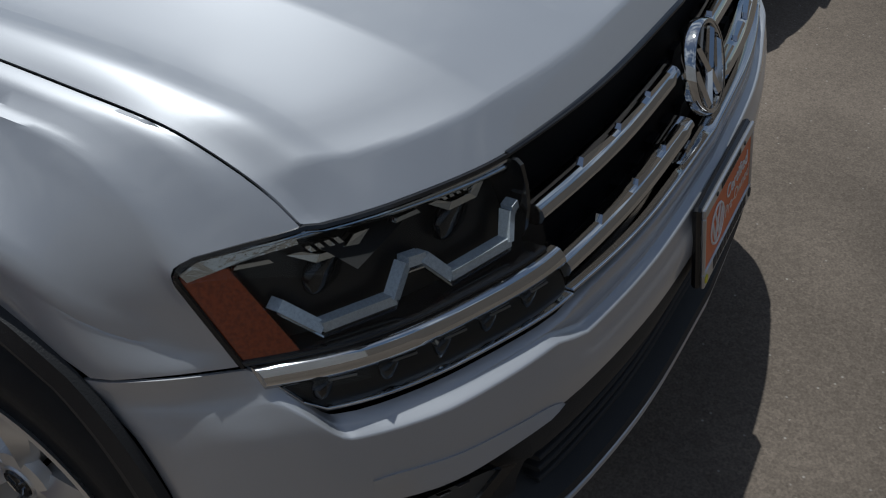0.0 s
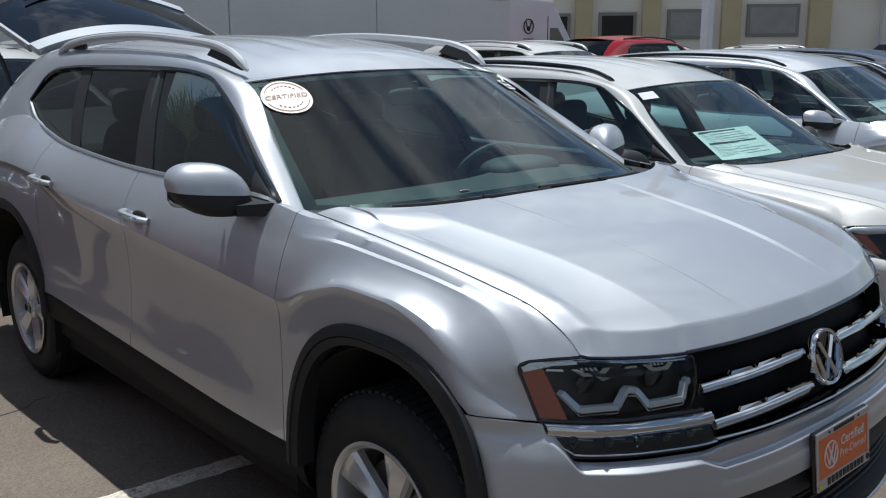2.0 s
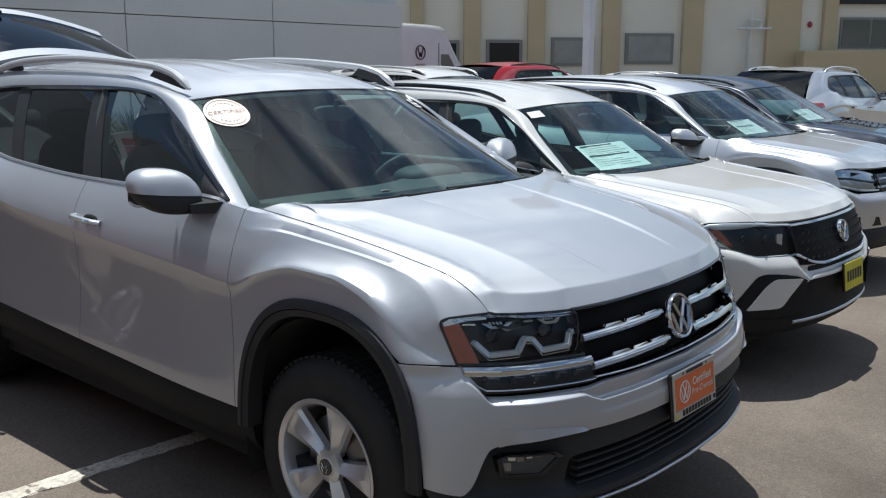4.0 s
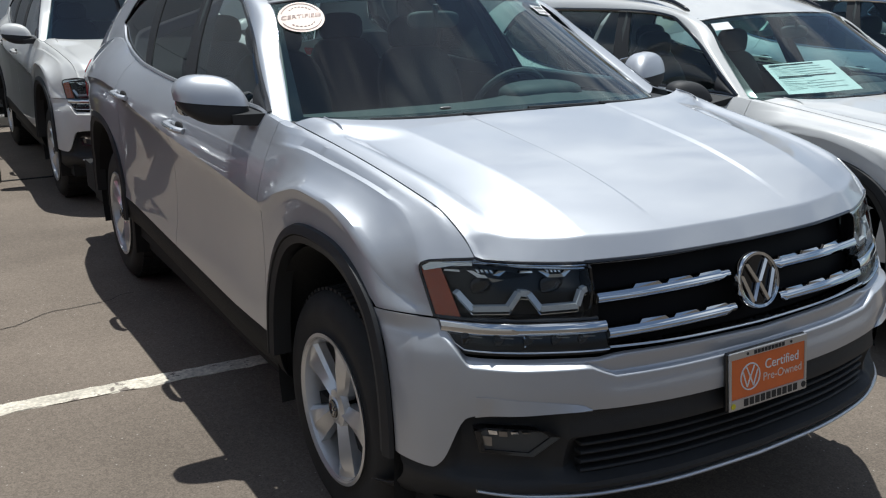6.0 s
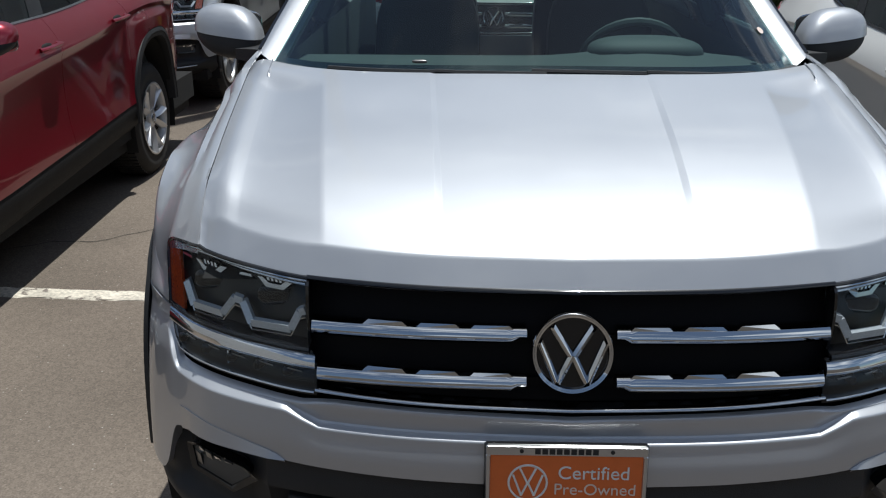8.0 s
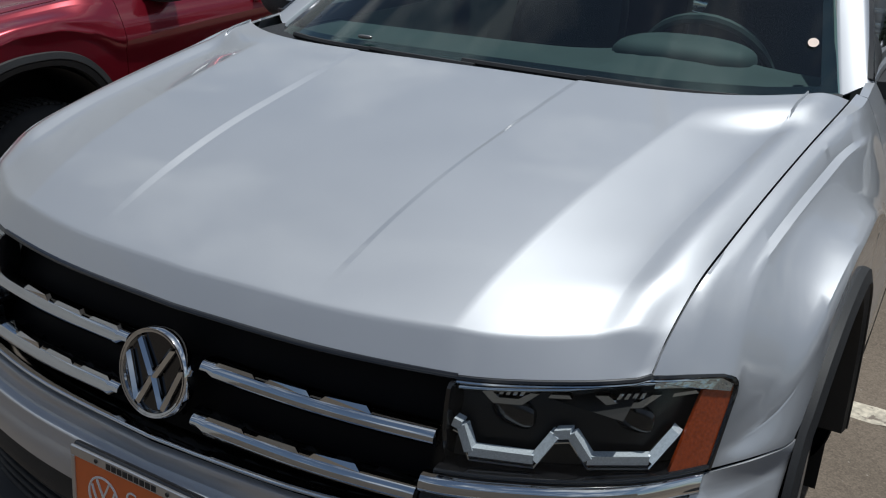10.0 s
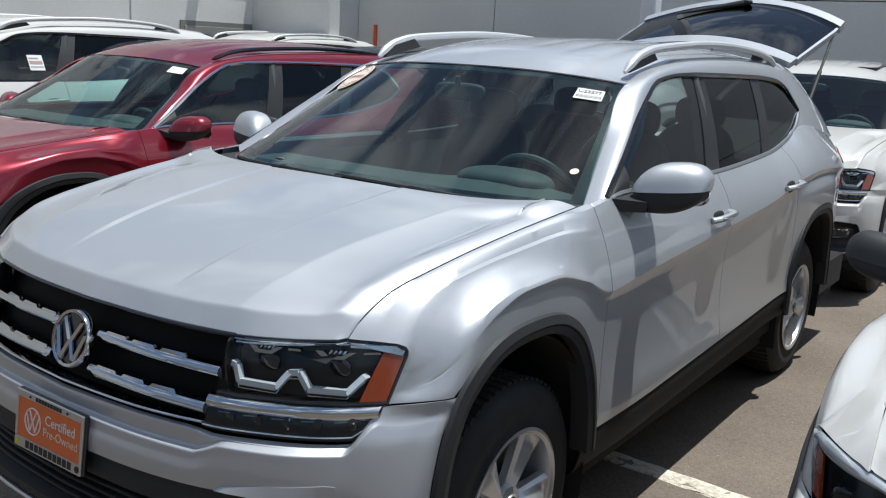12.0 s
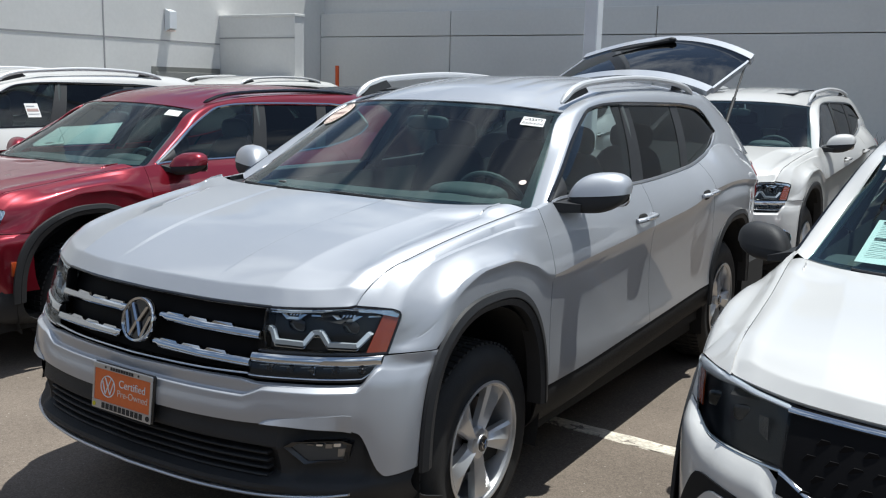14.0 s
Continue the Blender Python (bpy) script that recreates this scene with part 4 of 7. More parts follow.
def front_large(add, car, paint, s):
    """Upright nose: two-bar grille, square lamps with pale light guides, lower lamp strips, black lower bumper."""
    # grille
    def g_low(x):
        return 0.752 + 0.008 * (abs(x) / 0.5) ** 2
    def g_high(x):
        return 0.966 + 0.003 * (abs(x) / 0.5) ** 2
    grille = add("grille", sheet_on_face(-0.515, 0.515, g_low, g_high, -0.055, 40, 6), GRILLE_BLACK, car, "black grille with two notched chrome bars")
    mesh = Geo()
    for r, z in enumerate((0.790, 0.868)):
        for k in range(-7, 8):
            x = k * 0.066 + (0.033 if r % 2 else 0)
            if abs(x) > 0.47:
                continue
            y = face_y(abs(x), z) + 0.042
            mesh.prism([(x - 0.026, y, z - 0.010), (x + 0.026, y, z - 0.010), (x + 0.017, y, z + 0.010), (x - 0.017, y, z + 0.010)], (0, 0.03, 0))
    tagged(add("grille_mesh", mesh, GRILLE_BLACK, grille, smooth=False), kind="stuff")
    add("grille_surround", ribbon_on_face(-0.512, 0.512, lambda x: 0.962 + 0.003 * (abs(x) / 0.5) ** 2, lambda x: 0.972 + 0.003 * (abs(x) / 0.5) ** 2, 0.004, 0.05, n=40), GLOSS_BLACK, grille)
    add("grille_base_strip", ribbon_on_face(-0.492, 0.492, lambda x: 0.757 + 0.008 * (abs(x) / 0.5) ** 2, lambda x: 0.764 + 0.008 * (abs(x) / 0.5) ** 2, 0.006, 0.03, n=40), CHROME, grille)
    for zc, x_end in ((0.896, 0.500), (0.812, 0.488)):
        for sg in (-1, 1):
            bar = add("grille_bar", ribbon_on_face(sg * 0.085, sg * x_end, lambda x: zc - 0.024 - 0.006 * (abs(x) / 0.5) ** 2 + (0.010 if abs(x) < 0.1 else 0), lambda x: zc + 0.008 - 0.006 * (abs(x) / 0.5) ** 2, 0.010, 0.035, n=30), CHROME, grille)
            steps = Geo()
            for k in range(3):
                a = 0.108 + k * 0.102
                b = a + 0.088
                zz = zc + 0.004
                y0, y1 = face_y(a, zz) - 0.008, face_y(b, zz) - 0.008
                steps.prism([(sg * a, y0 + 0.002, zz), (sg * b, y1 + 0.002, zz - 0.002), (sg * (b - 0.012), y1 + 0.006, zz + 0.0075), (sg * (a + 0.010), y0 + 0.006, zz + 0.0085)], (0, 0.010, 0))
            add("bar_ridge", steps, CHROME, bar, sharp=15)
    emblem(add, car, 0.078, 0.122, 0.868, -16.0)
    def strip_base(x):
        """Lower edge of the strip under the lamps; it sweeps up at its outer end."""
        return 0.749 + 0.078 * step(abs(x), 0.802, 0.852) ** 1.6
    # lamps
    top = curve((0.505, 0.964), (0.64, 0.972), (0.757, 0.982), (0.84, 0.973), (0.862, 0.962))
    def slanted(sg, x0, proud):
        """The lamp's outline on the nose: its outer end leans outwards towards the ground."""
        rows = []
        for k in range(7):
            t = k / 6
            xe = 0.845 + 0.011 * min(1.0, 1.4 * t)
            row = []
            for i in range(25):
                x = x0 + (xe - x0) * i / 24
                zl, zh = 0.838 + 0.002 * x, top(min(x, 0.862))
                z = zl + (zh - zl) * t
                row.append((sg * x, face_y(x, z) - proud - 0.005 * math.sin(math.pi * t), z))
            rows.append(row)
        return Geo().grid(rows)
    for sg in (-1, 1):
        lamp = add("headlamp", slanted(sg, 0.508, -0.045), LAMP_DARK, car, "square headlamp with pale zigzag light guide and amber end")
        for (xa, xb), z0, z1, mat, nm in (((0.506, 0.846), 0.834, 0.842, GLOSS_BLACK, "lamp_rim"), ((0.506, 0.512), 0.838, 0.966, GLOSS_BLACK, "lamp_rim")):
            add(nm, ribbon_on_face(sg * xa, sg * xb, z0, z1, 0.002, 0.05), mat, lamp)
        rows = []
        for i in range(15):
            x = 0.508 + 0.335 * i / 14
            rows.append([(sg * x, face_y(x, 0.965) + 0.045, top(x) - 0.004), (sg * x, face_y(x, 0.965) + 0.004, top(x) - 0.002)])
        add("lamp_roof", Geo().grid(rows), LAMP_DARK, lamp)
        def flat(name, outline, depth_in, thick_in, mat, parent, label=""):
            """A plate of the lamp's inside, its outline in x and z."""
            return add(name, Geo().prism([(sg * x, face_y(x, z) + depth_in, z) for x, z in outline], (0, thick_in, 0)), mat, parent, label, smooth=False)
        flat("lamp_corner_strip", [(0.762, 0.9745), (0.800, 0.9735), (0.836, 0.9685), (0.852, 0.956), (0.850, 0.946), (0.828, 0.954), (0.800, 0.9625), (0.762, 0.9665)], 0.002, 0.012, REFLECTOR, lamp, "bright clear corner of the lamp")
        add("lamp_top_strip", ribbon_on_face(sg * 0.516, sg * 0.765, lambda x: top(abs(x)) - 0.013, lambda x: top(abs(x)) - 0.006, -0.002, 0.012, n=14), CHROME, lamp)
        for cx in (0.585, 0.735):
            y = face_y(cx, 0.92) + 0.034
            pj = add("projector", Geo().blob((sg * cx, y, 0.915), (0.036, 0.012, 0.022), 3.0), GLOSS_BLACK, lamp, "dark projector lens under a chrome bracket")
            flat("projector_bracket", [(cx - 0.044, 0.954), (cx - 0.022, 0.936), (cx + 0.016, 0.936), (cx + 0.036, 0.953), (cx + 0.024, 0.953), (cx + 0.010, 0.944), (cx - 0.016, 0.944), (cx - 0.028, 0.954)], 0.012, 0.012, CHROME, pj)
            for k in range(4):
                flat("bracket_fin", [(cx - 0.018 + 0.009 * k, 0.947), (cx - 0.013 + 0.009 * k, 0.947), (cx - 0.010 + 0.009 * k, 0.955), (cx - 0.015 + 0.009 * k, 0.955)], 0.016, 0.008, REFLECTOR, pj)
            flat("bracket_foot", [(cx + 0.048, 0.948), (cx + 0.078, 0.948), (cx + 0.074, 0.953), (cx + 0.050, 0.953)], 0.012, 0.010, CHROME, pj)
        # the zigzag light guide under the projectors
        zig = [(0.516, 0.906), (0.528, 0.902), (0.546, 0.868), (0.632, 0.864), (0.652, 0.900), (0.672, 0.902), (0.700, 0.866), (0.774, 0.862), (0.797, 0.900)]
        for (xa, za), (xb, zb) in zip(zig[:-1], zig[1:]):
            ya, yb = face_y(xa, za) + 0.006, face_y(xb, zb) + 0.006
            d = Vector((xb - xa, 0, zb - za)).normalized()
            q = Vector((-d.z, 0, d.x)) * 0.0075
            a, b = Vector((sg * xa, ya, za)), Vector((sg * xb, yb, zb))
            q = Vector((sg * q.x, 0, q.z))
            add("light_guide", Geo().prism([a - q, b - q, b + q, a + q], (0, 0.016, 0)), LAMP_WHITE, lamp)
            b2 = Vector((0, 0.002, -0.015))
            add("guide_outline", Geo().prism([a - q * 0.16 + b2, b - q * 0.16 + b2, b + q * 0.16 + b2, a + q * 0.16 + b2], (0, 0.006, 0)), CHROME, lamp)
        rows = []
        for i in range(9):
            t = i / 8
            z = 0.842 + 0.112 * t
            xi, xo = 0.800 + 0.018 * t, 0.842 + 0.012 * min(1.0, 1.4 * t)
            rows.append([(sg * x, face_y(x, z) + 0.006, z) for x in np.linspace(xi, xo, 6)])
        add("amber_reflector", Geo().grid(rows), AMBER, lamp, "amber side reflector", thick=0.006)
        edge_line = [p * np.array((sg, 1, 1)) + np.array((-0.004 * sg, -0.003, -0.002)) for p in (lamp_edge(q / 24) for q in range(25))]
        edge_line += [np.array((sg * x, face_y(x, 0.975) - 0.002, 0.966 + 0.017 * (x / 0.757) ** 4)) for x in np.linspace(0.74, 0.51, 10)]
        add("lamp_outer_rim", Geo().tube(edge_line, 0.0042, 6), GLOSS_BLACK, lamp)
        bright = [p + np.array((-0.004 * sg, -0.001, -0.0065)) for p in edge_line[14:]]
        add("lamp_bright_line", Geo().tube(bright, 0.0028, 6), CHROME, lamp)
        add("lens", slanted(sg, 0.506, 0.005), LENS, lamp, "clear lamp lens").visible_shadow = False
        # lower strip under the lamp
        def edge(x):
            return 0.835 - 0.004 * (abs(x) - 0.5)
        add("lower_lamp_strip", sheet_on_face(sg * 0.490, sg * 0.850, lambda x: strip_base(x) + 0.003, lambda x: 0.812 + 0.014 * step(abs(x), 0.80, 0.850), -0.012, 24, 4), LAMP_DARK, lamp)
        add("chrome_strip", ribbon_on_face(sg * 0.492, sg * 0.842, lambda x: edge(x) - 0.036, edge, 0.012, 0.03), CHROME, lamp, "thick chrome strip")
        add("thin_chrome_strip", ribbon_on_face(sg * 0.494, sg * 0.836, lambda x: strip_base(x) + 0.013, lambda x: strip_base(x) + 0.018, 0.006, 0.02), CHROME, lamp)
        add("strip_divider", ribbon_on_face(sg * 0.682, sg * 0.685, 0.764, 0.806, 0.000, 0.02, n=2), REFLECTOR, lamp)
        for k in range(5):
            x = 0.520 + 0.062 * k
            add("cornering_cell", Geo().blob((sg * (x + 0.022), face_y(x + 0.022, 0.788) + 0.016, 0.788), (0.022, 0.010, 0.012), 3.4, 8, 12), GLOSS_BLACK, lamp)
            add("cell_glint", Geo().tube([(sg * x, face_y(x, 0.79) + 0.006, 0.796), (sg * (x + 0.03), face_y(x + 0.03, 0.79) + 0.006, 0.798)], 0.0016, 5), STEEL, lamp)
        add("strip_lens", sheet_on_face(sg * 0.494, sg * 0.842, lambda x: strip_base(x) + 0.018, lambda x: 0.808 + 0.014 * step(abs(x), 0.80, 0.850), 0.002, 24, 4), LENS, lamp, "clear strip lens").visible_shadow = False
    # painted bumper
    bottom = curve((0.0, 0.612), (0.45, 0.617), (0.56, 0.621), (0.60, 0.622), (0.78, 0.612), (0.820, 0.598), (0.868, 0.470), (0.885, 0.452), (0.96, 0.47))
    brow = curve((0.0, 0.744), (0.47, 0.750), (0.505, 0.744), (0.60, 0.745))

    def upper(x):
        return brow(x) if x < 0.60 else 0.745 + 0.086 * step(x, 0.802, 0.852) ** 1.6
    XC = 0.78

    def profile(x):
        """Heights and y of the bumper's section at x, from its upper edge down."""
        shelf = 0.698 + 0.030 * step(x, 0.48, 0.56)
        zu, zb, yb = upper(x), bottom(x), bumper_y(x)
        yg = min(face_y(x, zu) + 0.012, yb + 0.10)
        return [(zu, yg), (zu - 0.006, yb + 0.72 * (yg - yb)), (shelf + 0.008, yb + 0.036), (shelf + 0.0015, yb + 0.021), (shelf - 0.001, yb + 0.0175), (shelf - 0.005, yb + 0.0160), (shelf - 0.020, yb + 0.0132), (shelf * 0.4 + zb * 0.6, yb + 0.005), (zb, yb + 0.004)]

    def hermite(p, q, u, v, c):
        a, b, d, e = 2 * c**3 - 3 * c**2 + 1, c**3 - 2 * c**2 + c, -2 * c**3 + 3 * c**2, c**3 - c**2
        return a * p + b * u + d * q + e * v

    def front_column(sx, x):
        return [np.array((sx * x, y, z)) for y, z in [(q[1], q[0]) for q in rounded(profile(x), 4)]]

    def corner_column(sx, c):
        x_mid = hermite(XC, 0.938, 0.17, 0.02, c)
        ref = rounded(profile(XC), 4)
        z_ref0, z_ref1 = ref[0][0], ref[-1][0]
        zu, zb = upper(x_mid), bottom(x_mid)
        out = []
        for z0, y0 in ref:
            t = (z0 - z_ref1) / (z_ref0 - z_ref1)
            z = zb + (zu - zb) * t
            ya = arch_front_y(z) + 0.003
            d = y0 - bumper_y(XC)
            d = min(d, 0.026) * (1 - 0.75 * step(c, 0.70, 1.0)) + max(d - 0.026, 0.0) * (1 - c) ** 1.2
            turn = c * 1.35
            lowx, lowy = hermite(XC, 0.938, 0.18, 0.0, c) - d * math.sin(turn), hermite(bumper_y(XC), ya, 0.16, 0.24, c) + d * math.cos(turn)
            up = step(z, 0.742, 0.83) * step(c, 0.06, 0.55)
            px = hermite(XC, 0.940, 0.18, 0.04, c)
            out.append(np.array((sx * (lowx + (px - lowx) * up), lowy + (max(face_y(px, 0.832), lowy) - lowy) * up, z)))
        return out
    xs = np.concatenate([np.linspace(0, 0.55, 18), np.linspace(0.565, XC, 14)])
    cs = np.linspace(0.03, 1.0, 30)
    rows = [corner_column(-1, c) for c in reversed(cs)] + [front_column(-1, x) for x in reversed(xs[1:])] + [front_column(1, x) for x in xs] + [corner_column(1, c) for c in cs]
    rows = [r + [r[-1] * np.array((0.985, 1, 1)) + np.array((0, 0.03, -0.002))] for r in rows]
    bumper = add("front_bumper", Geo().grid(rows), paint, car, "painted front bumper over black lower half", thick=0.004)
    for sg in (-1, 1):
        rows = []
        for i in range(15):
            x = 0.556 + 0.250 * i / 14
            t = i / 14
            y, z = bumper_y(x), bottom(x)
            h = (0.010 + 0.040 * t) * min(1.0, 12 * t) + 0.001
            out = 0.007 * min(1.0, 8 * t) * (1 - step(t, 0.75, 1.0)) - 0.004 * step(t, 0.85, 1.0)
            rows.append([(sg * x, y + 0.002, max(z, 0.600) + h), (sg * x, y - out, max(z, 0.596) + 0.001), (sg * x, y + 0.003, max(z, 0.596) - 0.004)])
        add("bumper_blade", Geo().grid(rows), paint, bumper, thick=0.003)
    # black lower half with its grille and lip
    rows = []
    xs = np.concatenate([np.linspace(0, 0.60, 18), np.linspace(0.63, 0.922, 24)])
    for x in np.concatenate([-xs[::-1], xs[1:]]):
        a = abs(x)
        yb = bumper_y(a)
        inn = step(a, 0.60, 0.66) * (1 - step(a, 0.80, 0.86))
        cen = 1 - step(a, 0.52, 0.64)
        dep = 0.055 * inn
        rows.append(rounded([(x, yb + 0.022, 0.668 if 0.56 < a < 0.84 else 0.63), (x, yb + 0.024 + dep, 0.60), (x, yb + 0.014 + dep, 0.545), (x, yb + 0.010 + 0.06 * cen + dep, 0.525), (x, yb + 0.022 + 0.07 * cen + dep * 0.7, 0.45), (x, yb + 0.002 + 0.02 * inn, 0.42), (x, yb + 0.016, 0.385), (x, yb + 0.075, 0.335), (x, yb + 0.20, 0.285)], 3))
    lower = add("lower_bumper", Geo().grid(rows), BLACK_PLASTIC, car, "matt black lower bumper with slatted intake", thick=0.004)
    for z in (0.512, 0.487, 0.462, 0.437):
        add("intake_slat", ribbon_on_face(-0.56, 0.56, z - 0.005, z + 0.005, -0.032, 0.03, low_y, 30), BLACK_PLASTIC, lower)
    lip = ribbon_on_face(-0.80, 0.80, lambda x: 0.368 + 0.022 * (abs(x) / 0.8) ** 3, lambda x: 0.382 + 0.016 * (abs(x) / 0.8) ** 3, -0.002, 0.05, low_y, 44)
    add("lip_strip", lip, SATIN, lower, "satin silver lip strip")
    for sg in (-1, 1):
        pts = [(0.640, 0.545), (0.662, 0.560), (0.770, 0.566), (0.788, 0.556), (0.780, 0.508), (0.690, 0.503)]
        ring = [(sg * x, bumper_y(x) + 0.030, z) for x, z in pts]
        fog = add("fog_lamp", Geo().prism(ring, (0, 0.035, 0)), ALLOY_DARK, lower, "small clear fog lamp in black recess")
        # Small bright plates stand in for the row of glints on the lens.
        for xa, z0, z1, mat in ((0.684, 0.554, 0.559, STEEL), (0.710, 0.553, 0.560, REFLECTOR), (0.734, 0.546, 0.561, STEEL), (0.754, 0.550, 0.562, REFLECTOR), (0.764, 0.518, 0.545, STEEL)):
            add("fog_facet", Geo().prism([(sg * xa, bumper_y(xa) + 0.029, z0), (sg * (xa + 0.016), bumper_y(xa + 0.016) + 0.029, z0), (sg * (xa + 0.019), bumper_y(xa + 0.019) + 0.027, z1), (sg * (xa + 0.003), bumper_y(xa) + 0.027, z1)], (0, 0.006, 0)), mat, fog, smooth=False)
        mid = np.mean(np.array(ring), axis=0)
        outer = [tuple(mid + (np.array(p) - mid) * 1.22 + np.array((0, -0.010, 0))) for p in ring]
        add("fog_surround", Geo().grid([outer, [tuple(np.array(p) + np.array((0, -0.006, 0))) for p in ring], [tuple(np.array(p) + np.array((0, 0.03, 0))) for p in ring]], loop_v=True), GLOSS_BLACK, fog)
        add("fog_lens", Geo().face([tuple(np.array(p) + np.array((0, -0.003, 0))) for p in ring]), LENS, fog).visible_shadow = False
    # number plate holder
    m = pose(0.0 - 0.008, 0.052, 0.627, 84, 0, 0)
    plate = part("plate_holder", Geo().box((-0.155, -0.082, -0.014), (0.155, 0.082, 0.0), 0.008), GLOSS_BLACK, None)
    return m, plate


def front_slim(add, car, paint, s):
    """Nose with slim lamps joined by a bright strip, dark grille, and big black corner blades low down."""
    def g_low(x):
        return 0.70 + 0.03 * (abs(x) / 0.6) ** 2
    grille = add("grille", sheet_on_face(-0.56, 0.56, g_low, lambda x: 0.962, 0.0, 40, 6), GRILLE_BLACK, car, "gloss black grille with bright top strip")
    hexes = Geo()
    for r in range(4):
        for k in range(-8, 9):
            x, z = k * 0.06 + (0.03 if r % 2 else 0), 0.745 + r * 0.046
            if abs(x) < 0.52:
                y = face_y(abs(x), z) - 0.004
                hexes.prism([(x - 0.022, y, z), (x - 0.011, y, z - 0.016), (x + 0.011, y, z - 0.016), (x + 0.022, y, z), (x + 0.011, y, z + 0.016), (x - 0.011, y, z + 0.016)], (0, 0.01, 0))
    tagged(add("grille_mesh", hexes, GRILLE_BLACK, grille, smooth=False), kind="stuff")
    add("grille_top_strip", ribbon_on_face(-0.56, 0.56, 0.935, 0.958, 0.012, 0.03, n=40), CHROME, grille)
    dip = curve((0.0, 0.716), (0.30, 0.712), (0.42, 0.726), (0.56, 0.782))
    add("grille_lower_strip", ribbon_on_face(-0.56, 0.56, lambda x: dip(abs(x)) - 0.010, lambda x: dip(abs(x)) + 0.012, 0.010, 0.03, n=40), CHROME, grille)
    emblem(add, car, 0.070, 0.108, 0.862)
    for sg in (-1, 1):
        lo = curve((0.55, 0.785), (0.70, 0.782), (0.82, 0.787), (0.855, 0.802), (0.882, 0.842), (0.905, 0.900), (0.922, 0.948))
        hi = curve((0.55, 0.962), (0.66, 0.970), (0.757, 0.984), (0.86, 0.975), (0.91, 0.962), (0.921, 0.945))
        lamp = add("headlamp", sheet_on_face(sg * 0.55, sg * 0.921, lambda x: lo(abs(x)), lambda x: hi(abs(x)), -0.03, 20, 4), LAMP_DARK, car, "slim headlamp with bright upper edge and amber end")
        # Pale colour here stands in for the sky this bright strip reflects.
        add("light_guide", ribbon_on_face(sg * 0.555, sg * 0.918, lambda x: hi(abs(x)) - 0.018 - 0.024 * step(abs(x), 0.60, 0.86) * (1 - step(abs(x), 0.88, 0.918)), lambda x: hi(abs(x)) - 0.004, 0.010, 0.02), LAMP_WHITE, lamp)
        for cx in (0.70, 0.80):
            y = face_y(cx, 0.89) + 0.026
            add("lamp_cell", Geo().blob((sg * cx, y, 0.885), (0.030, 0.012, 0.026), 3.0), GLOSS_BLACK, lamp)
        add("lamp_under_strip", ribbon_on_face(sg * 0.555, sg * 0.896, lambda x: lo(abs(x)) - 0.004, lambda x: lo(abs(x)) + 0.005, 0.006, 0.02), CHROME, lamp)
        for cx in (0.61,):
            z0, z1, y = lo(cx) + 0.03, hi(cx) - 0.06, face_y(cx, 0.87) + 0.014
            add("lamp_cell", Geo().prism([(sg * cx, y, z0), (sg * (cx + 0.03), y + 0.02, z0), (sg * (cx + 0.034), y + 0.02, z1), (sg * (cx + 0.004), y, z1)], (0, 0.02, 0)), REFLECTOR, lamp)
        rows = [[(sg * x, face_y(x, z) + 0.006, z) for x, z in ((0.856 + 0.022 * t, 0.842 + 0.086 * t), (0.890 + 0.022 * t, 0.846 + 0.084 * t))] for t in np.linspace(0, 1, 6)]
        add("amber_reflector", Geo().grid(rows), AMBER, lamp, "amber side reflector", thick=0.005)
        add("lens", sheet_on_face(sg * 0.55, sg * 0.922, lambda x: lo(abs(x)), lambda x: hi(abs(x)), 0.006, 22, 6), LENS, lamp, "clear lamp lens").visible_shadow = False
    rows = []
    xs = np.concatenate([np.linspace(0, 0.55, 14), np.linspace(0.58, 0.95, 24)])
    for x in np.concatenate([-xs[::-1], xs[1:]]):
        a = abs(x)
        yb = bumper_y(a)
        k = step(a, 0.50, 0.62)
        zu = (0.72 * (1 - k) + 0.79 * k) + 0.041 * step(a, 0.78, 0.898)
        zb = 0.66 * (1 - step(a, 0.45, 0.60)) + 0.50 * step(a, 0.45, 0.60)
        rows.append(rounded([(x, max(face_y(a, zu), yb) + 0.002, zu), (x, yb + 0.03, zu - 0.03), (x, yb, zu - 0.08), (x, yb + 0.004, 0.5 * zb + 0.5 * (zu - 0.07)), (x, yb + 0.02, zb)], 3))
    bumper = add("front_bumper", Geo().grid(rows), paint, car, "painted bumper with black corner intakes", thick=0.004)
    for sg in (-1, 1):
        blk = add("corner_intake", patch_on(0.54, 0.905, curve((0.54, 0.44), (0.80, 0.44), (0.905, 0.45)), curve((0.54, 0.640), (0.62, 0.672), (0.78, 0.694), (0.82, 0.680), (0.86, 0.600), (0.905, 0.462)), 0.008, sg, nx=26), DARKENED_BLACK, bumper, "black corner intake")
        add("corner_blade", patch_on(0.59, 0.862, curve((0.59, 0.648), (0.66, 0.572), (0.73, 0.496), (0.862, 0.484)), curve((0.59, 0.655), (0.74, 0.664), (0.77, 0.646), (0.862, 0.490)), 0.018, sg), paint, blk)
    rows = []
    for x in np.linspace(-0.94, 0.94, 50):
        a = abs(x)
        yb = bumper_y(a)
        rows.append(rounded([(x, yb + 0.03, 0.72 if a < 0.5 else 0.52), (x, yb + 0.016, 0.60 if a < 0.5 else 0.48), (x, yb + 0.012, 0.46), (x, yb + 0.0, 0.40), (x, yb + 0.05, 0.33), (x, yb + 0.2, 0.29)], 3))
    lower = add("lower_bumper", Geo().grid(rows), DARKENED_BLACK, car, "black lower bumper with silver skid strip", thick=0.004)
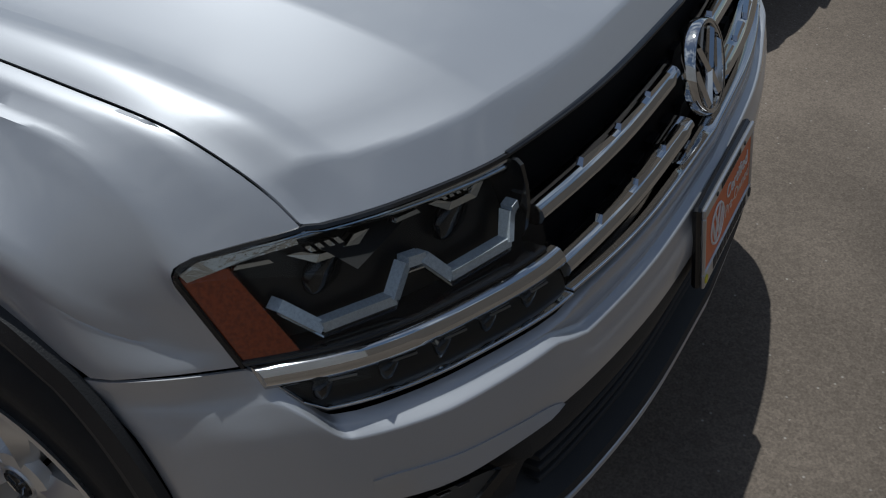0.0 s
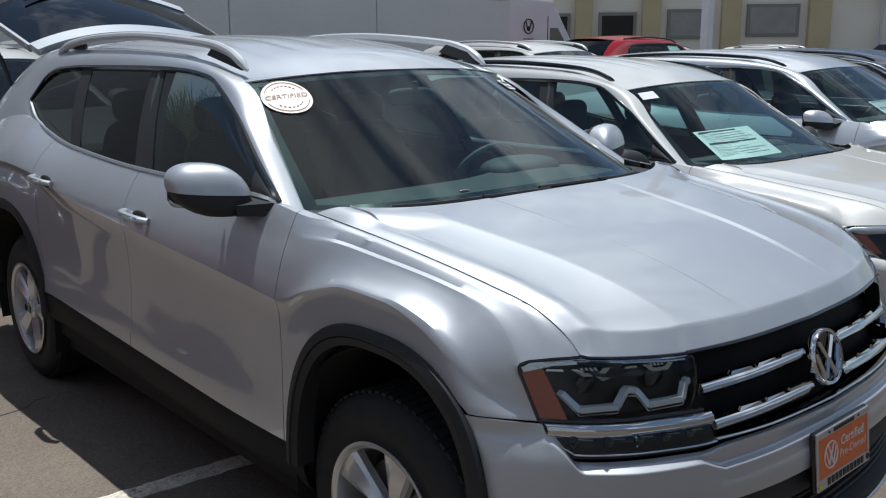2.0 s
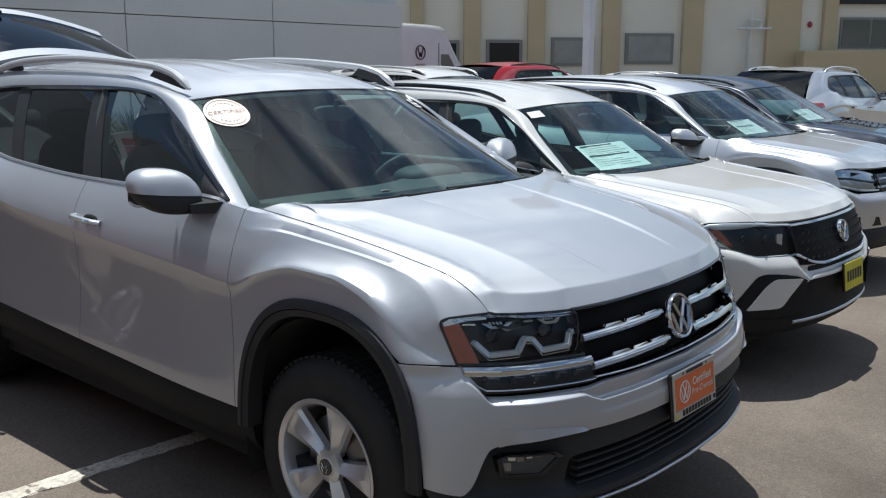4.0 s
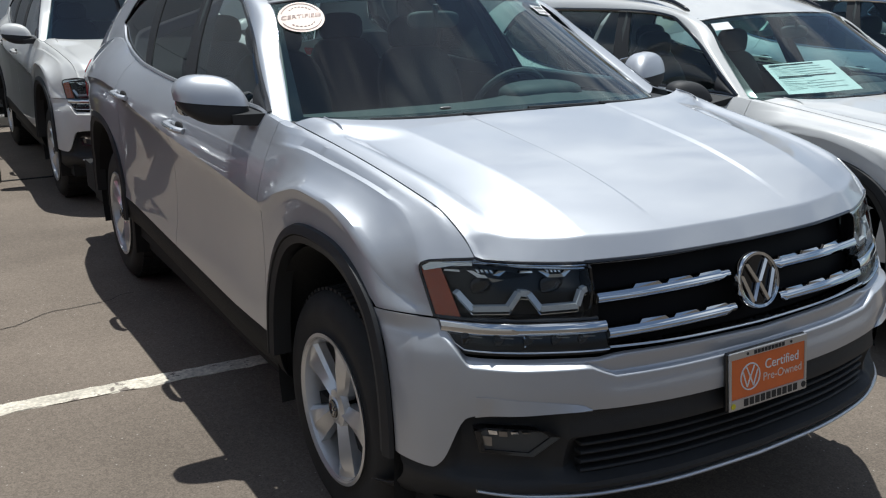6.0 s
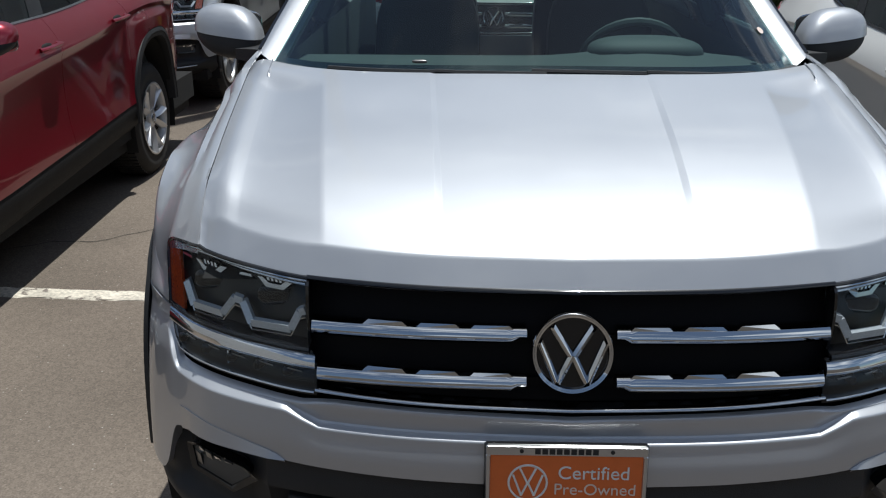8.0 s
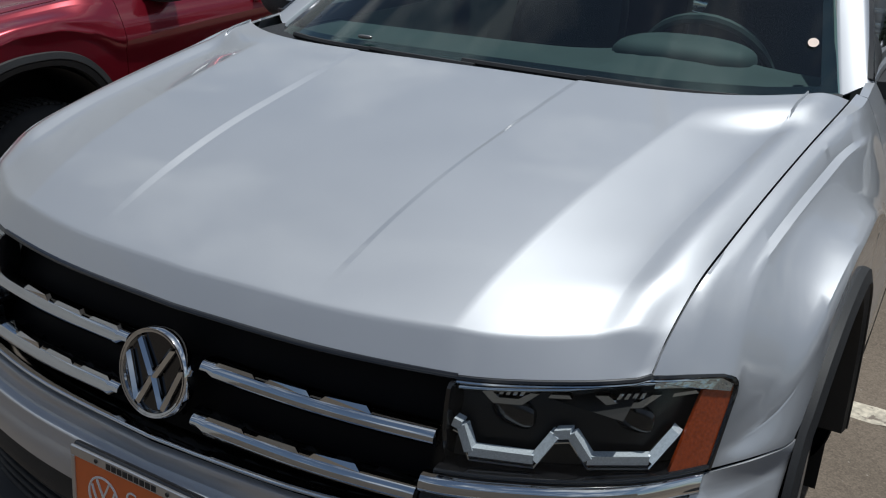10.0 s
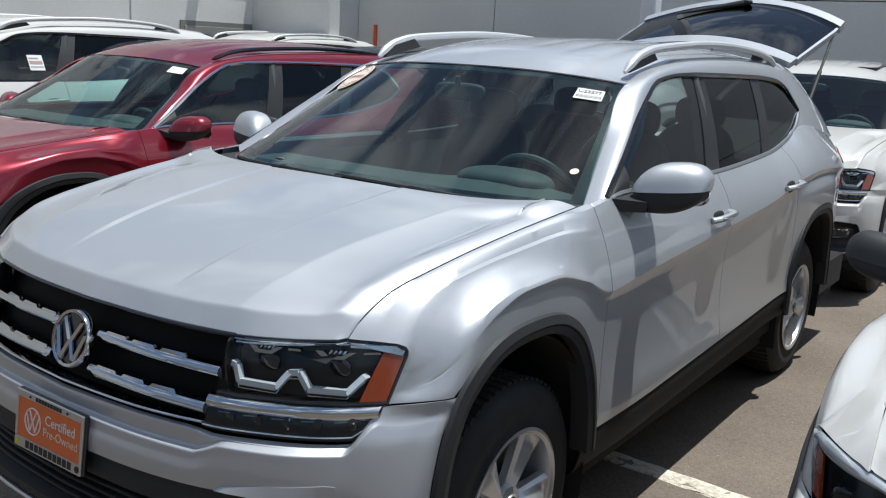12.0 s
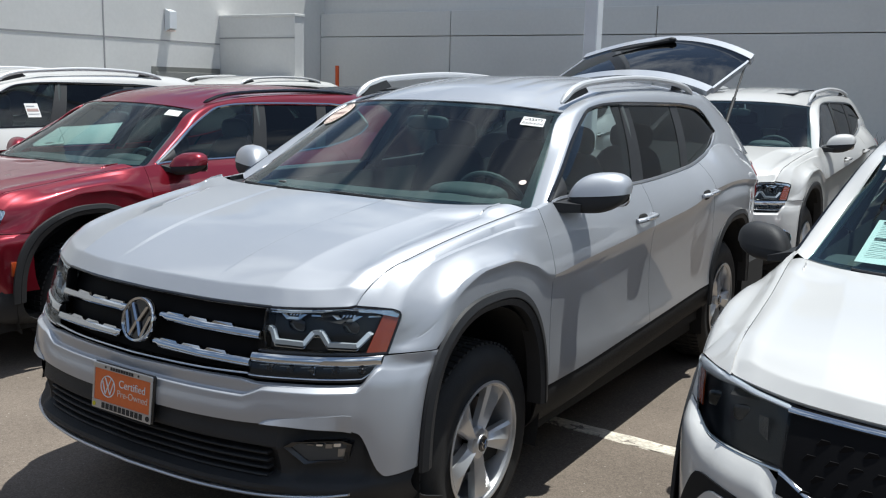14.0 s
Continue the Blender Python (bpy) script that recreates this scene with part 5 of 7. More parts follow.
    add("skid_strip", ribbon_on_face(-0.62, 0.62, 0.385, 0.415, 0.006, 0.03, low_y, 30), SATIN, lower)
    m = pose(0.0, 0.030, 0.60, 84, 0, 0)
    plate = part("plate_holder", Geo().box((-0.155, -0.082, -0.014), (0.155, 0.082, 0.0), 0.008), GLOSS_BLACK, None)
    return m, plate


def front_mid(add, car, paint, s):
    """Nose with a low wide grille of two chrome bars between lamps, and a painted lower bumper."""
    grille = add("grille", sheet_on_face(-0.50, 0.50, lambda x: 0.79, lambda x: 0.925, 0.0, 30, 4), GLOSS_BLACK, car, "black grille with two chrome bars")
    for z in (0.815, 0.875):
        add("grille_bar", ribbon_on_face(-0.50, 0.50, z, z + 0.02, 0.012, 0.03, n=34), CHROME, grille)
    emblem(add, car, 0.072, 0.105, 0.86)
    for sg in (-1, 1):
        lo, hi = curve((0.50, 0.79), (0.70, 0.80), (0.865, 0.838)), curve((0.50, 0.925), (0.66, 0.962), (0.757, 0.984), (0.84, 0.974), (0.865, 0.958))
        lamp = add("headlamp", sheet_on_face(sg * 0.50, sg * 0.862, lambda x: lo(abs(x)), lambda x: hi(abs(x)), -0.03, 20, 4), REFLECTOR, car, "clear headlamp with bright inner reflectors")
        add("lamp_divider", ribbon_on_face(sg * 0.52, sg * 0.855, lambda x: 0.5 * (lo(abs(x)) + hi(abs(x))) - 0.008, lambda x: 0.5 * (lo(abs(x)) + hi(abs(x))) + 0.008, -0.012, 0.015), LAMP_DARK, lamp)
        add("light_guide", ribbon_on_face(sg * 0.52, sg * 0.855, lambda x: lo(abs(x)) + 0.004, lambda x: lo(abs(x)) + 0.016, 0.0, 0.015), LAMP_WHITE, lamp)
        add("lens", sheet_on_face(sg * 0.50, sg * 0.863, lambda x: lo(abs(x)), lambda x: hi(abs(x)), 0.006, 22, 6), LENS, lamp, "clear lamp lens").visible_shadow = False
    rows = []
    for x in np.concatenate([-np.linspace(0, 0.95, 34)[::-1], np.linspace(0, 0.95, 34)[1:]]):
        a = abs(x)
        yb = bumper_y(a)
        zu = 0.785 + 0.046 * step(a, 0.76, 0.866)
        rows.append(rounded([(x, max(face_y(a, zu), yb) + 0.002, zu), (x, yb + 0.02, zu - 0.03), (x, yb, zu - 0.09), (x, yb + 0.004, 0.58), (x, yb + 0.02, 0.50)], 3))
    bumper = add("front_bumper", Geo().grid(rows), paint, car, "painted front bumper", thick=0.004)
    for sg in (-1, 1):
        x = 0.885
        add("side_marker", Geo().box((sg * 0.93 - 0.012, 0.455, 0.60), (sg * 0.93 + 0.012, 0.50, 0.68), 0.004), AMBER, bumper, "amber side marker")
        pts = [(0.56, 0.53), (0.60, 0.60), (0.80, 0.61), (0.82, 0.53)]
        add("corner_intake", Geo().prism([(sg * a, bumper_y(a) - 0.004, z) for a, z in pts], (0, 0.02, 0)), GLOSS_BLACK, bumper)
    rows = [rounded([(x, bumper_y(abs(x)) + 0.02, 0.515), (x, bumper_y(abs(x)) + 0.004, 0.46), (x, bumper_y(abs(x)) + 0.004, 0.40), (x, bumper_y(abs(x)) + 0.05, 0.33), (x, bumper_y(abs(x)) + 0.2, 0.29)], 3) for x in np.linspace(-0.94, 0.94, 46)]
    add("lower_bumper", Geo().grid(rows), BLACK_PLASTIC, car, "black lower bumper", thick=0.004)
    m = pose(0.0, 0.030, 0.66, 84, 0, 0)
    plate = part("plate_holder", Geo().box((-0.155, -0.082, -0.014), (0.155, 0.082, 0.0), 0.008), GLOSS_BLACK, None)
    return m, plate


def open_tailgate(add, car, paint):
    """The raised rear gate with spoiler, dark window, wiper, lamp ends and struts."""
    def at(s, t, lift=0.0):
        bow = 1 - s * s
        half = 0.62 + 0.05 * t
        return (s * half, 4.30 + 0.16 * bow + 0.93 * t - 0.08 * (t**2) * (1 - bow), 1.69 + 0.105 * bow + (0.250 + 0.045 * bow) * t + 0.012 * math.sin(math.pi * t) * (0.4 + bow) + 0.16 * max(t - 0.85, 0.0) + lift)
    def sheet(t0, t1, s1=1.0, lift=0.0, nt=10):
        return Geo().grid([[at(-s1 + 2 * s1 * j / 40, t0 + (t1 - t0) * i / nt, lift) for j in range(41)] for i in range(nt + 1)])
    gate = add("tailgate", sheet(0.91, 1.0), paint, car, "raised silver tailgate with dark window", thick=0.05)
    add("spoiler", sheet(-0.06, 0.06, 1.0, 0.012, 5), paint, gate, thick=0.035)
    add("gate_frame", Geo().grid([[at(sg * 1.0, t) for sg in (-1, -0.975)] for t in np.linspace(0.07, 0.87, 12)]), paint, gate, thick=0.04)
    add("gate_frame", Geo().grid([[at(sg * 1.0, t) for sg in (0.975, 1)] for t in np.linspace(0.07, 0.87, 12)]), paint, gate, thick=0.04)
    add("rear_window", sheet(0.05, 0.92, 0.98, -0.004, 14), PRIVACY, gate, "dark privacy rear window")
    add("window_backing", sheet(0.05, 0.92, 0.98, -0.03, 8), FRIT, gate)
    w0, w1 = Vector(at(0.0, 0.86, 0.02)), Vector(at(-0.62, 0.70, 0.02))
    wiper = add("rear_wiper", Geo().tube([w0, w0 + (w1 - w0) * 0.35, w1], [0.022, 0.016, 0.006], 8), BLACK_PLASTIC, gate, "black rear wiper")
    add("wiper_base", Geo().blob(tuple(w0), (0.035, 0.03, 0.02), 2.3), BLACK_PLASTIC, wiper)
    for sg in (-1, 1):
        a, b = Vector(at(sg * 0.98, 0.80, -0.03)), Vector((sg * 0.66, 4.55, 1.42))
        strut = add("gas_strut", Geo().tube([a, a + (b - a) * 0.55], 0.008, 8), BLACK_PLASTIC, gate, "black gas strut")
        add("strut_cylinder", Geo().tube([a + (b - a) * 0.5, b], 0.013, 8), BLACK_PLASTIC, strut)


def build_suv(name, label, place, s, group=""):
    """A parked SUV: s gives its sizes, paint and features."""
    car = thing(name, label, "car", place, s.get("turn", 0.0), group)
    wp = body_warp(s) if s.get("warp", True) else None
    paint = s["paint"]

    def add(nm, geo, mat, parent, label="", **kw):
        return part(nm, geo, mat, parent, label, warp=wp, **kw)

    add("hood", hood_panel(), paint, car, "creased hood", thick=0.006, sharp=40)
    under = [[(x, y, hood_top(max(y, 0.2)) - 0.12) for x in np.linspace(-0.74, 0.74, 7)] for y in (0.30, 0.6, 0.9, 1.2)]
    add("engine_cover", Geo().grid(under), SEAM, car)
    for sg in (-1, 1):
        def sd(g):
            return g if sg > 0 else g.mirrored()
        add("fender", sd(fender_panel(s.get("lamp_end", 0.8665), s.get("plain", False))), paint, car, thick=0.005, sharp=34)
        door = add("front_door", sd(side_panel(FRONT_SEAM + 0.001, B_SEAM - 0.0018)), paint, car, thick=0.005, sharp=25)
        make_handle(add, door, sg, 2.365, 1.072, CHROME if s.get("bright") else paint, paint)
        door2 = add("rear_door", sd(side_panel(B_SEAM + 0.0018, C_SEAM - 0.0018)), paint, car, thick=0.005, sharp=25)
        make_handle(add, door2, sg, 3.32, 1.112, CHROME if s.get("bright") else paint, paint)
        add("quarter_panel", sd(side_panel(C_SEAM + 0.0018, 5.07)), paint, car, thick=0.005, sharp=25)
        for ys in (FRONT_SEAM, B_SEAM, C_SEAM):
            zs = np.linspace(side_bottom(ys), belt(ys)[1], 14)
            add("door_seam", Geo().grid([[(sg * (side_x(ys, z) - 0.009), ys - 0.012, z), (sg * (side_x(ys, z) - 0.009), ys + 0.012, z)] for z in zs]), SEAM, car)
        hl = [[(sg * (hood_line(y)[0] - 0.006), y, hood_line(y)[1] - 0.013), (sg * (hood_line(y)[0] + 0.006), y, hood_line(y)[1] - 0.013)] for y in np.linspace(0.41, 1.27, 24)]
        add("hood_seam", Geo().grid(hl), SEAM, car)
        rb = [rounded([(sg * side_x(y, 0.83), y, 0.826), (sg * (side_x(y, 0.7)), y, 0.70), (sg * (side_x(y, 0.7) - 0.02), y, 0.52), (sg * (side_x(y, 0.7) - 0.08), y, 0.42)], 3) for y in np.linspace(4.345, 5.08, 12)]
        add("rear_bumper_side", Geo().grid(rb), paint, car, thick=0.004)
        add("arch_trim", sd(arch_trim(HUB_F)), BLACK_PLASTIC, car, "matt black wheel arch trim", thick=0.003)
        add("arch_trim", sd(arch_trim(HUB_R)), BLACK_PLASTIC, car, "matt black wheel arch trim", thick=0.003)
        add("wheel_well", sd(wheel_well(HUB_F)), LINER, car)
        add("wheel_well", sd(wheel_well(HUB_R)), LINER, car)
        rows = []
        for y in np.linspace(1.28, 3.50, 24):
            z = sill_z(y)
            x = side_x(y, z)
            rows.append(rounded([(sg * (x - 0.012), y, z + 0.006), (sg * (x - 0.006), y, z - 0.004), (sg * (x - 0.002), y, z - 0.05), (sg * (x - 0.025), y, z - 0.13), (sg * (x - 0.09), y, z - 0.20)], 3))
        add("sill_trim", Geo().grid(rows), DARKENED_BLACK, car, "matt black sill trim", thick=0.004)
        if s.get("sill_strip"):
            add("sill_strip", Geo().tube([(sg * (side_x(y, sill_z(y)) + 0.014), y, sill_z(y) - 0.012) for y in np.linspace(1.34, 3.40, 18)], 0.006, 6), CHROME, car)
        add("windscreen_pillar_and_roof_side", sd(uniside()), paint, car, thick=0.004)
        f = add("front_side_window", sd(side_window(1.50, 2.43, 1.52, 2.64)), SIDE_GLASS, car, "clear side window")
        r = add("rear_side_window", sd(side_window(2.55, 3.20, 2.72, 3.40)), PRIVACY if s.get("privacy", True) else SIDE_GLASS, car, "dark privacy side window")
        q = add("quarter_window", sd(side_window(3.26, 3.985, 3.47, 3.985)), PRIVACY if s.get("privacy", True) else SIDE_GLASS, car, "dark quarter window")
        for pane in (f, r, q):
            pane.visible_shadow = False
        add("window_pillar", sd(side_window(2.41, 2.57, 2.62, 2.74, 0.008)), BLACK_PLASTIC, car, "black window pillar", thick=0.003)
        add("window_pillar", sd(side_window(3.17, 3.29, 3.37, 3.49, 0.008)), BLACK_PLASTIC, car, "black window pillar", thick=0.003)
        add("window_pillar", sd(side_window(1.485, 1.66, 1.485, 1.68, 0.006)), BLACK_PLASTIC, car, "black mirror corner", thick=0.003)
        lo = [np.array((DLO_LOW(y)[0] - 0.002, y, DLO_LOW(y)[1])) for y in np.linspace(1.49, 3.98, 50)]
        hi = [np.array((DLO_TOP(y)[0] - 0.002, y, DLO_TOP(y)[1])) for y in np.linspace(1.49, 3.985, 60)]
        trim = CHROME if s.get("chrome_windows") else GLOSS_BLACK
        add("window_sill_strip", sd(Geo().tube(lo, 0.010, 6, flat=1.0)), trim if s.get("chrome_windows") else SATIN if s.get("bright") else GLOSS_BLACK, car)
        add("window_top_frame", sd(Geo().tube(hi, 0.011, 6)), trim, car)
        make_mirror(add, car, sg, s.get("mirror", paint), s.get("mirror_shift", (0, 0, 0)))
        make_rail(add, car, sg, s.get("rail", RAIL), BLACK_PLASTIC, s.get("rail") is GLOSS_BLACK)
        tl = [[(sg * (side_x(y, z) + 0.006), y, z) for z in (0.99, 1.06, 1.14, 1.20)] for y in np.linspace(4.52, 5.02, 8)]
        add("tail_lamp", Geo().grid(tl), TAIL_RED, car, "red tail lamp", thick=0.01)
    add("roof", roof_panel(), s.get("roof_paint", paint), car, "ribbed roof", thick=0.005)
    if s.get("sunroof"):
        add("sunroof", Geo().grid([[(x, y, 1.690 + 0.049 * step(y, 2.1, 3.0) - 0.05 * abs(x) ** 2.2) for x in np.linspace(-0.42, 0.42, 9)] for y in np.linspace(2.25, 3.45, 9)]), FRIT, car, "dark glass sunroof")
    ws = add("windscreen", windscreen(), WINDSCREEN, car, "tinted windscreen reflecting sky")
    ws.visible_shadow = False
    frit = Geo()
    for s0, s1, t0, t1 in ((-1, 1, -0.03, 0.045), (-1, 1, 0.965, 1.0), (-1, -0.955, 0, 1), (0.955, 1, 0, 1)):
        rows = []
        for i in range(13):
            t = t0 + (t1 - t0) * i / 12
            rows.append([tuple(on_windscreen(s0 + (s1 - s0) * j / 24, t, -0.003).translation) for j in range(25)])
        frit.grid(rows)
    add("windscreen_border", frit, FRIT, ws)
    rows = []
    for j in range(31):
        sx = -1 + 2 * j / 30
        a = abs(sx)
        lo = WS_LOW(a * 0.805)
        yr = 1.118 + 0.193 * a**5
        zh = 1.19
        rows.append([(sx * 0.815, yr - 0.01, zh), (sx * 0.812, 0.5 * (yr + lo[0]), zh + 0.004), (sx * 0.808, lo[0] + 0.02, lo[1] + 0.002)])
    add("scuttle", Geo().grid(rows), BLACK_PLASTIC, car, "black scuttle panel", thick=0.005)
    for x0, x1 in ((0.62, -0.02), (0.02, -0.60)):
        pts = []
        for k in range(9):
            x = x0 + (x1 - x0) * k / 8
            m = on_windscreen(x / 0.805, -0.022 + 0.018 * k / 8, 0.008)
            pts.append(m.translation)
        wiper = add("wiper", Geo().tube(pts, 0.008, 6), BLACK_PLASTIC, car, "black wiper blade")
        add("wiper_arm", Geo().tube([(x0, 1.16 + 0.09 * abs(x0), 1.200), pts[4] + Vector((0, -0.004, 0.004))], 0.007, 6), BLACK_PLASTIC, wiper)
    make_cabin(add, car)
    m, plate = s["front"](add, car, paint, s)
    plate.parent = car
    plate["label"] = "number plate holder"
    if wp:
        m = Matrix.Translation(Vector(wp(m.translation)) - m.translation) @ m
    plate.matrix_basis = m
    add("underbody", Geo().box((-0.86, 0.35, 0.26), (0.86, 4.95, 0.34)), LINER, car)
    for y0, y1 in ((1.32, 3.48), (4.30, 4.98)):
        add("inner_side", Geo().box((-0.90, y0, 0.34), (0.90, y1, 0.52)), LINER, car)
    add("bulkhead", Geo().box((-0.52, 0.42, 0.34), (0.52, 1.32, 0.90)), LINER, car)
    rear = [[(x, 5.07 - 0.05 * abs(x) ** 2, z) for z in (0.42, 0.6, 0.8)] for x in np.linspace(-0.76, 0.76, 13)]
    add("rear_bumper", Geo().grid(rear), paint, car, thick=0.004)
    if s.get("gate_open"):
        open_tailgate(add, car, paint)
    else:
        rows = []
        for x in np.linspace(-1, 1, 21):
            bow = 0.06 * (1 - x * x)
            rows.append([(x * 0.72, 5.00 + bow, 0.80), (x * 0.74, 5.02 + bow, 1.0), (x * 0.72, 4.93 + bow, 1.24)])
        add("tailgate", Geo().grid(rows), paint, car, thick=0.006)
        rows = [[(x * 0.72, 4.93 + 0.06 * (1 - x * x), 1.24), (x * 0.66, 4.66 + 0.06 * (1 - x * x), 1.46), (x * 0.59, 4.24 + 0.06 * (1 - x * x), 1.67)] for x in np.linspace(-1, 1, 21)]
        add("rear_window", Geo().grid(rows), PRIVACY, car, "dark rear window")
    # wheels
    hubs = ((s["overhang"], 0), (s["overhang"] + s["base"], 1)) if wp else ((HUB_F, 0), (HUB_R, 1))
    face = 0.905 * (s["half"] / 0.972)
    for hy, back in hubs:
        for sg in (-1, 1):
            w = new("wheel")
            w.parent = car
            make_wheel(w, sg * face, hy, s["tyre"], sg, s["tyre"], s.get("rim", 0.236), 0.245, s.get("style", "star"))
    return car, add


LARGE = dict(overhang=0.935, base=2.98, length=5.09, tyre=0.373, nose=0.97, waist=1.222, roof=1.735, half=0.972, front=front_large)
COMPACT = dict(mirror_shift=(0.035, 0.0, -0.05), lamp_end=0.925, plain=True, forward=0.15, overhang=0.86, base=2.68, length=4.46, tyre=0.343, nose=0.895, waist=1.085, roof=1.61, half=0.910, front=front_slim, rim=0.225, style="twin", rail=GLOSS_BLACK)
MIDSIZE = dict(mirror_shift=(0.0, -0.03, -0.04), plain=True, square=0.2, overhang=0.89, base=2.79, length=4.70, tyre=0.355, nose=0.94, waist=1.135, roof=1.63, half=0.920, front=front_mid, rim=0.228, style="twin", chrome_windows=True)


# ---- ground ----
def asphalt():
    m = material("worn_asphalt", (0.176, 0.146, 0.119), 0.92, vary=0.22, vary_scale=0.9, grain=0.22, grain_scale=150, bump=0.18, bump_scale=150, spec=0.25)
    n, l = m.node_tree.nodes, m.node_tree.links
    b = n["Principled BSDF"]
    tc = n.new("ShaderNodeTexCoord")
    v = n.new("ShaderNodeTexVoronoi")
    v.inputs["Scale"].default_value = 34
    l.new(tc.outputs["Object"], v.inputs["Vector"])
    r = n.new("ShaderNodeValToRGB")
    r.color_ramp.elements[0].position, r.color_ramp.elements[1].position = 0.05, 0.14
    r.color_ramp.elements[0].color, r.color_ramp.elements[1].color = (1, 1, 1, 1), (0, 0, 0, 1)
    l.new(v.outputs["Distance"], r.inputs["Fac"])
    gate = n.new("ShaderNodeMath")
    gate.operation = "MULTIPLY"
    cn = n.new("ShaderNodeMath")
    cn.operation = "GREATER_THAN"
    cn.inputs[1].default_value = 0.76
    sep = n.new("ShaderNodeSeparateColor")
    l.new(v.outputs["Color"], sep.inputs["Color"])
    l.new(sep.outputs["Red"], cn.inputs[0])
    l.new(cn.outputs["Value"], gate.inputs[0])
    l.new(r.outputs["Color"], gate.inputs[1])
    mix = n.new("ShaderNodeMix")
    mix.data_type = "RGBA"
    old = b.inputs["Base Color"].links[0].from_socket
    l.new(gate.outputs["Value"], mix.inputs["Factor"])
    l.new(old, mix.inputs[6])
    mix.inputs[7].default_value = (0.40, 0.37, 0.33, 1)
    # the aisle before the bays is darker, with coarse pale stone showing
    edge_noise, where, lane, lane_mix = n.new("ShaderNodeTexNoise"), n.new("ShaderNodeSeparateXYZ"), n.new("ShaderNodeMapRange"), n.new("ShaderNodeMix")
    edge_noise.inputs["Scale"].default_value, edge_noise.inputs["Detail"].default_value = 2.2, 6.0
    l.new(tc.outputs["Object"], edge_noise.inputs["Vector"])
    l.new(tc.outputs["Object"], where.inputs["Vector"])
    wobble = n.new("ShaderNodeMath")
    wobble.operation = "MULTIPLY_ADD"
    wobble.inputs[1].default_value = 0.9
    l.new(edge_noise.outputs["Fac"], wobble.inputs[0])
    l.new(where.outputs["Y"], wobble.inputs[2])
    lane.inputs["From Min"].default_value, lane.inputs["From Max"].default_value = 0.15, 0.75
    lane.inputs["To Min"].default_value, lane.inputs["To Max"].default_value = 0.62, 1.0
    l.new(wobble.outputs["Value"], lane.inputs["Value"])
    stones, pick, tint = n.new("ShaderNodeTexVoronoi"), n.new("ShaderNodeMapRange"), n.new("ShaderNodeMix")
    stones.inputs["Scale"].default_value = 95
    l.new(tc.outputs["Object"], stones.inputs["Vector"])
    shade = n.new("ShaderNodeSeparateColor")
    l.new(stones.outputs["Color"], shade.inputs["Color"])
    pick.inputs["To Min"].default_value, pick.inputs["To Max"].default_value = 0.86, 1.14
    l.new(shade.outputs["Green"], pick.inputs["Value"])
    lane_mix.data_type = tint.data_type = "RGBA"
    lane_mix.blend_type = tint.blend_type = "MULTIPLY"
    lane_mix.inputs["Factor"].default_value = tint.inputs["Factor"].default_value = 1
    l.new(mix.outputs[2], lane_mix.inputs[6])
    l.new(lane.outputs["Result"], lane_mix.inputs[7])
    l.new(lane_mix.outputs[2], tint.inputs[6])
    l.new(pick.outputs["Result"], tint.inputs[7])
    l.new(tint.outputs[2], b.inputs["Base Color"])
    return m


ASPHALT = asphalt()
g = Geo().face([(-300, -300, 0), (300, -300, 0), (300, 300, 0), (-300, 300, 0)])
ground = part("ground", g, ASPHALT, smooth=False)
tagged(ground, "sunlit worn grey-brown asphalt of a car lot", "ground", kind="structure")

LINE_PAINT = material("worn_white_line_paint", (0.60, 0.55, 0.46), 0.85, vary=0.22, vary_scale=7, grain=0.25, grain_scale=60, bump=0.4, bump_scale=90)

ln, ll = LINE_PAINT.node_tree.nodes, LINE_PAINT.node_tree.links
lb = ln["Principled BSDF"]
line_tc, line_noise, line_cells, line_ramp, line_mix = ln.new("ShaderNodeTexCoord"), ln.new("ShaderNodeTexNoise"), ln.new("ShaderNodeTexVoronoi"), ln.new("ShaderNodeValToRGB"), ln.new("ShaderNodeMix")
line_noise.inputs["Scale"].default_value, line_noise.inputs["Detail"].default_value, line_noise.inputs["Roughness"].default_value = 9.0, 8.0, 0.7
line_cells.feature, line_cells.inputs["Scale"].default_value = "DISTANCE_TO_EDGE", 13.0
line_ramp.color_ramp.elements[0].position, line_ramp.color_ramp.elements[1].position = 0.43, 0.48
line_sum = ln.new("ShaderNodeMath")
line_sum.operation = "MULTIPLY_ADD"
line_sum.inputs[1].default_value = 0.55
line_mix.data_type = "RGBA"
line_mix.inputs[6].default_value = (0.20, 0.17, 0.145, 1)
for tex in (line_noise, line_cells):
    ll.new(line_tc.outputs["Object"], tex.inputs["Vector"])
ll.new(line_cells.outputs["Distance"], line_sum.inputs[0])
ll.new(line_noise.outputs["Fac"], line_sum.inputs[2])
ll.new(line_sum.outputs["Value"], line_ramp.inputs["Fac"])
ll.new(line_ramp.outputs["Color"], line_mix.inputs["Factor"])
ll.new(lb.inputs["Base Color"].links[0].from_socket, line_mix.inputs[7])
ll.new(line_mix.outputs[2], lb.inputs["Base Color"])


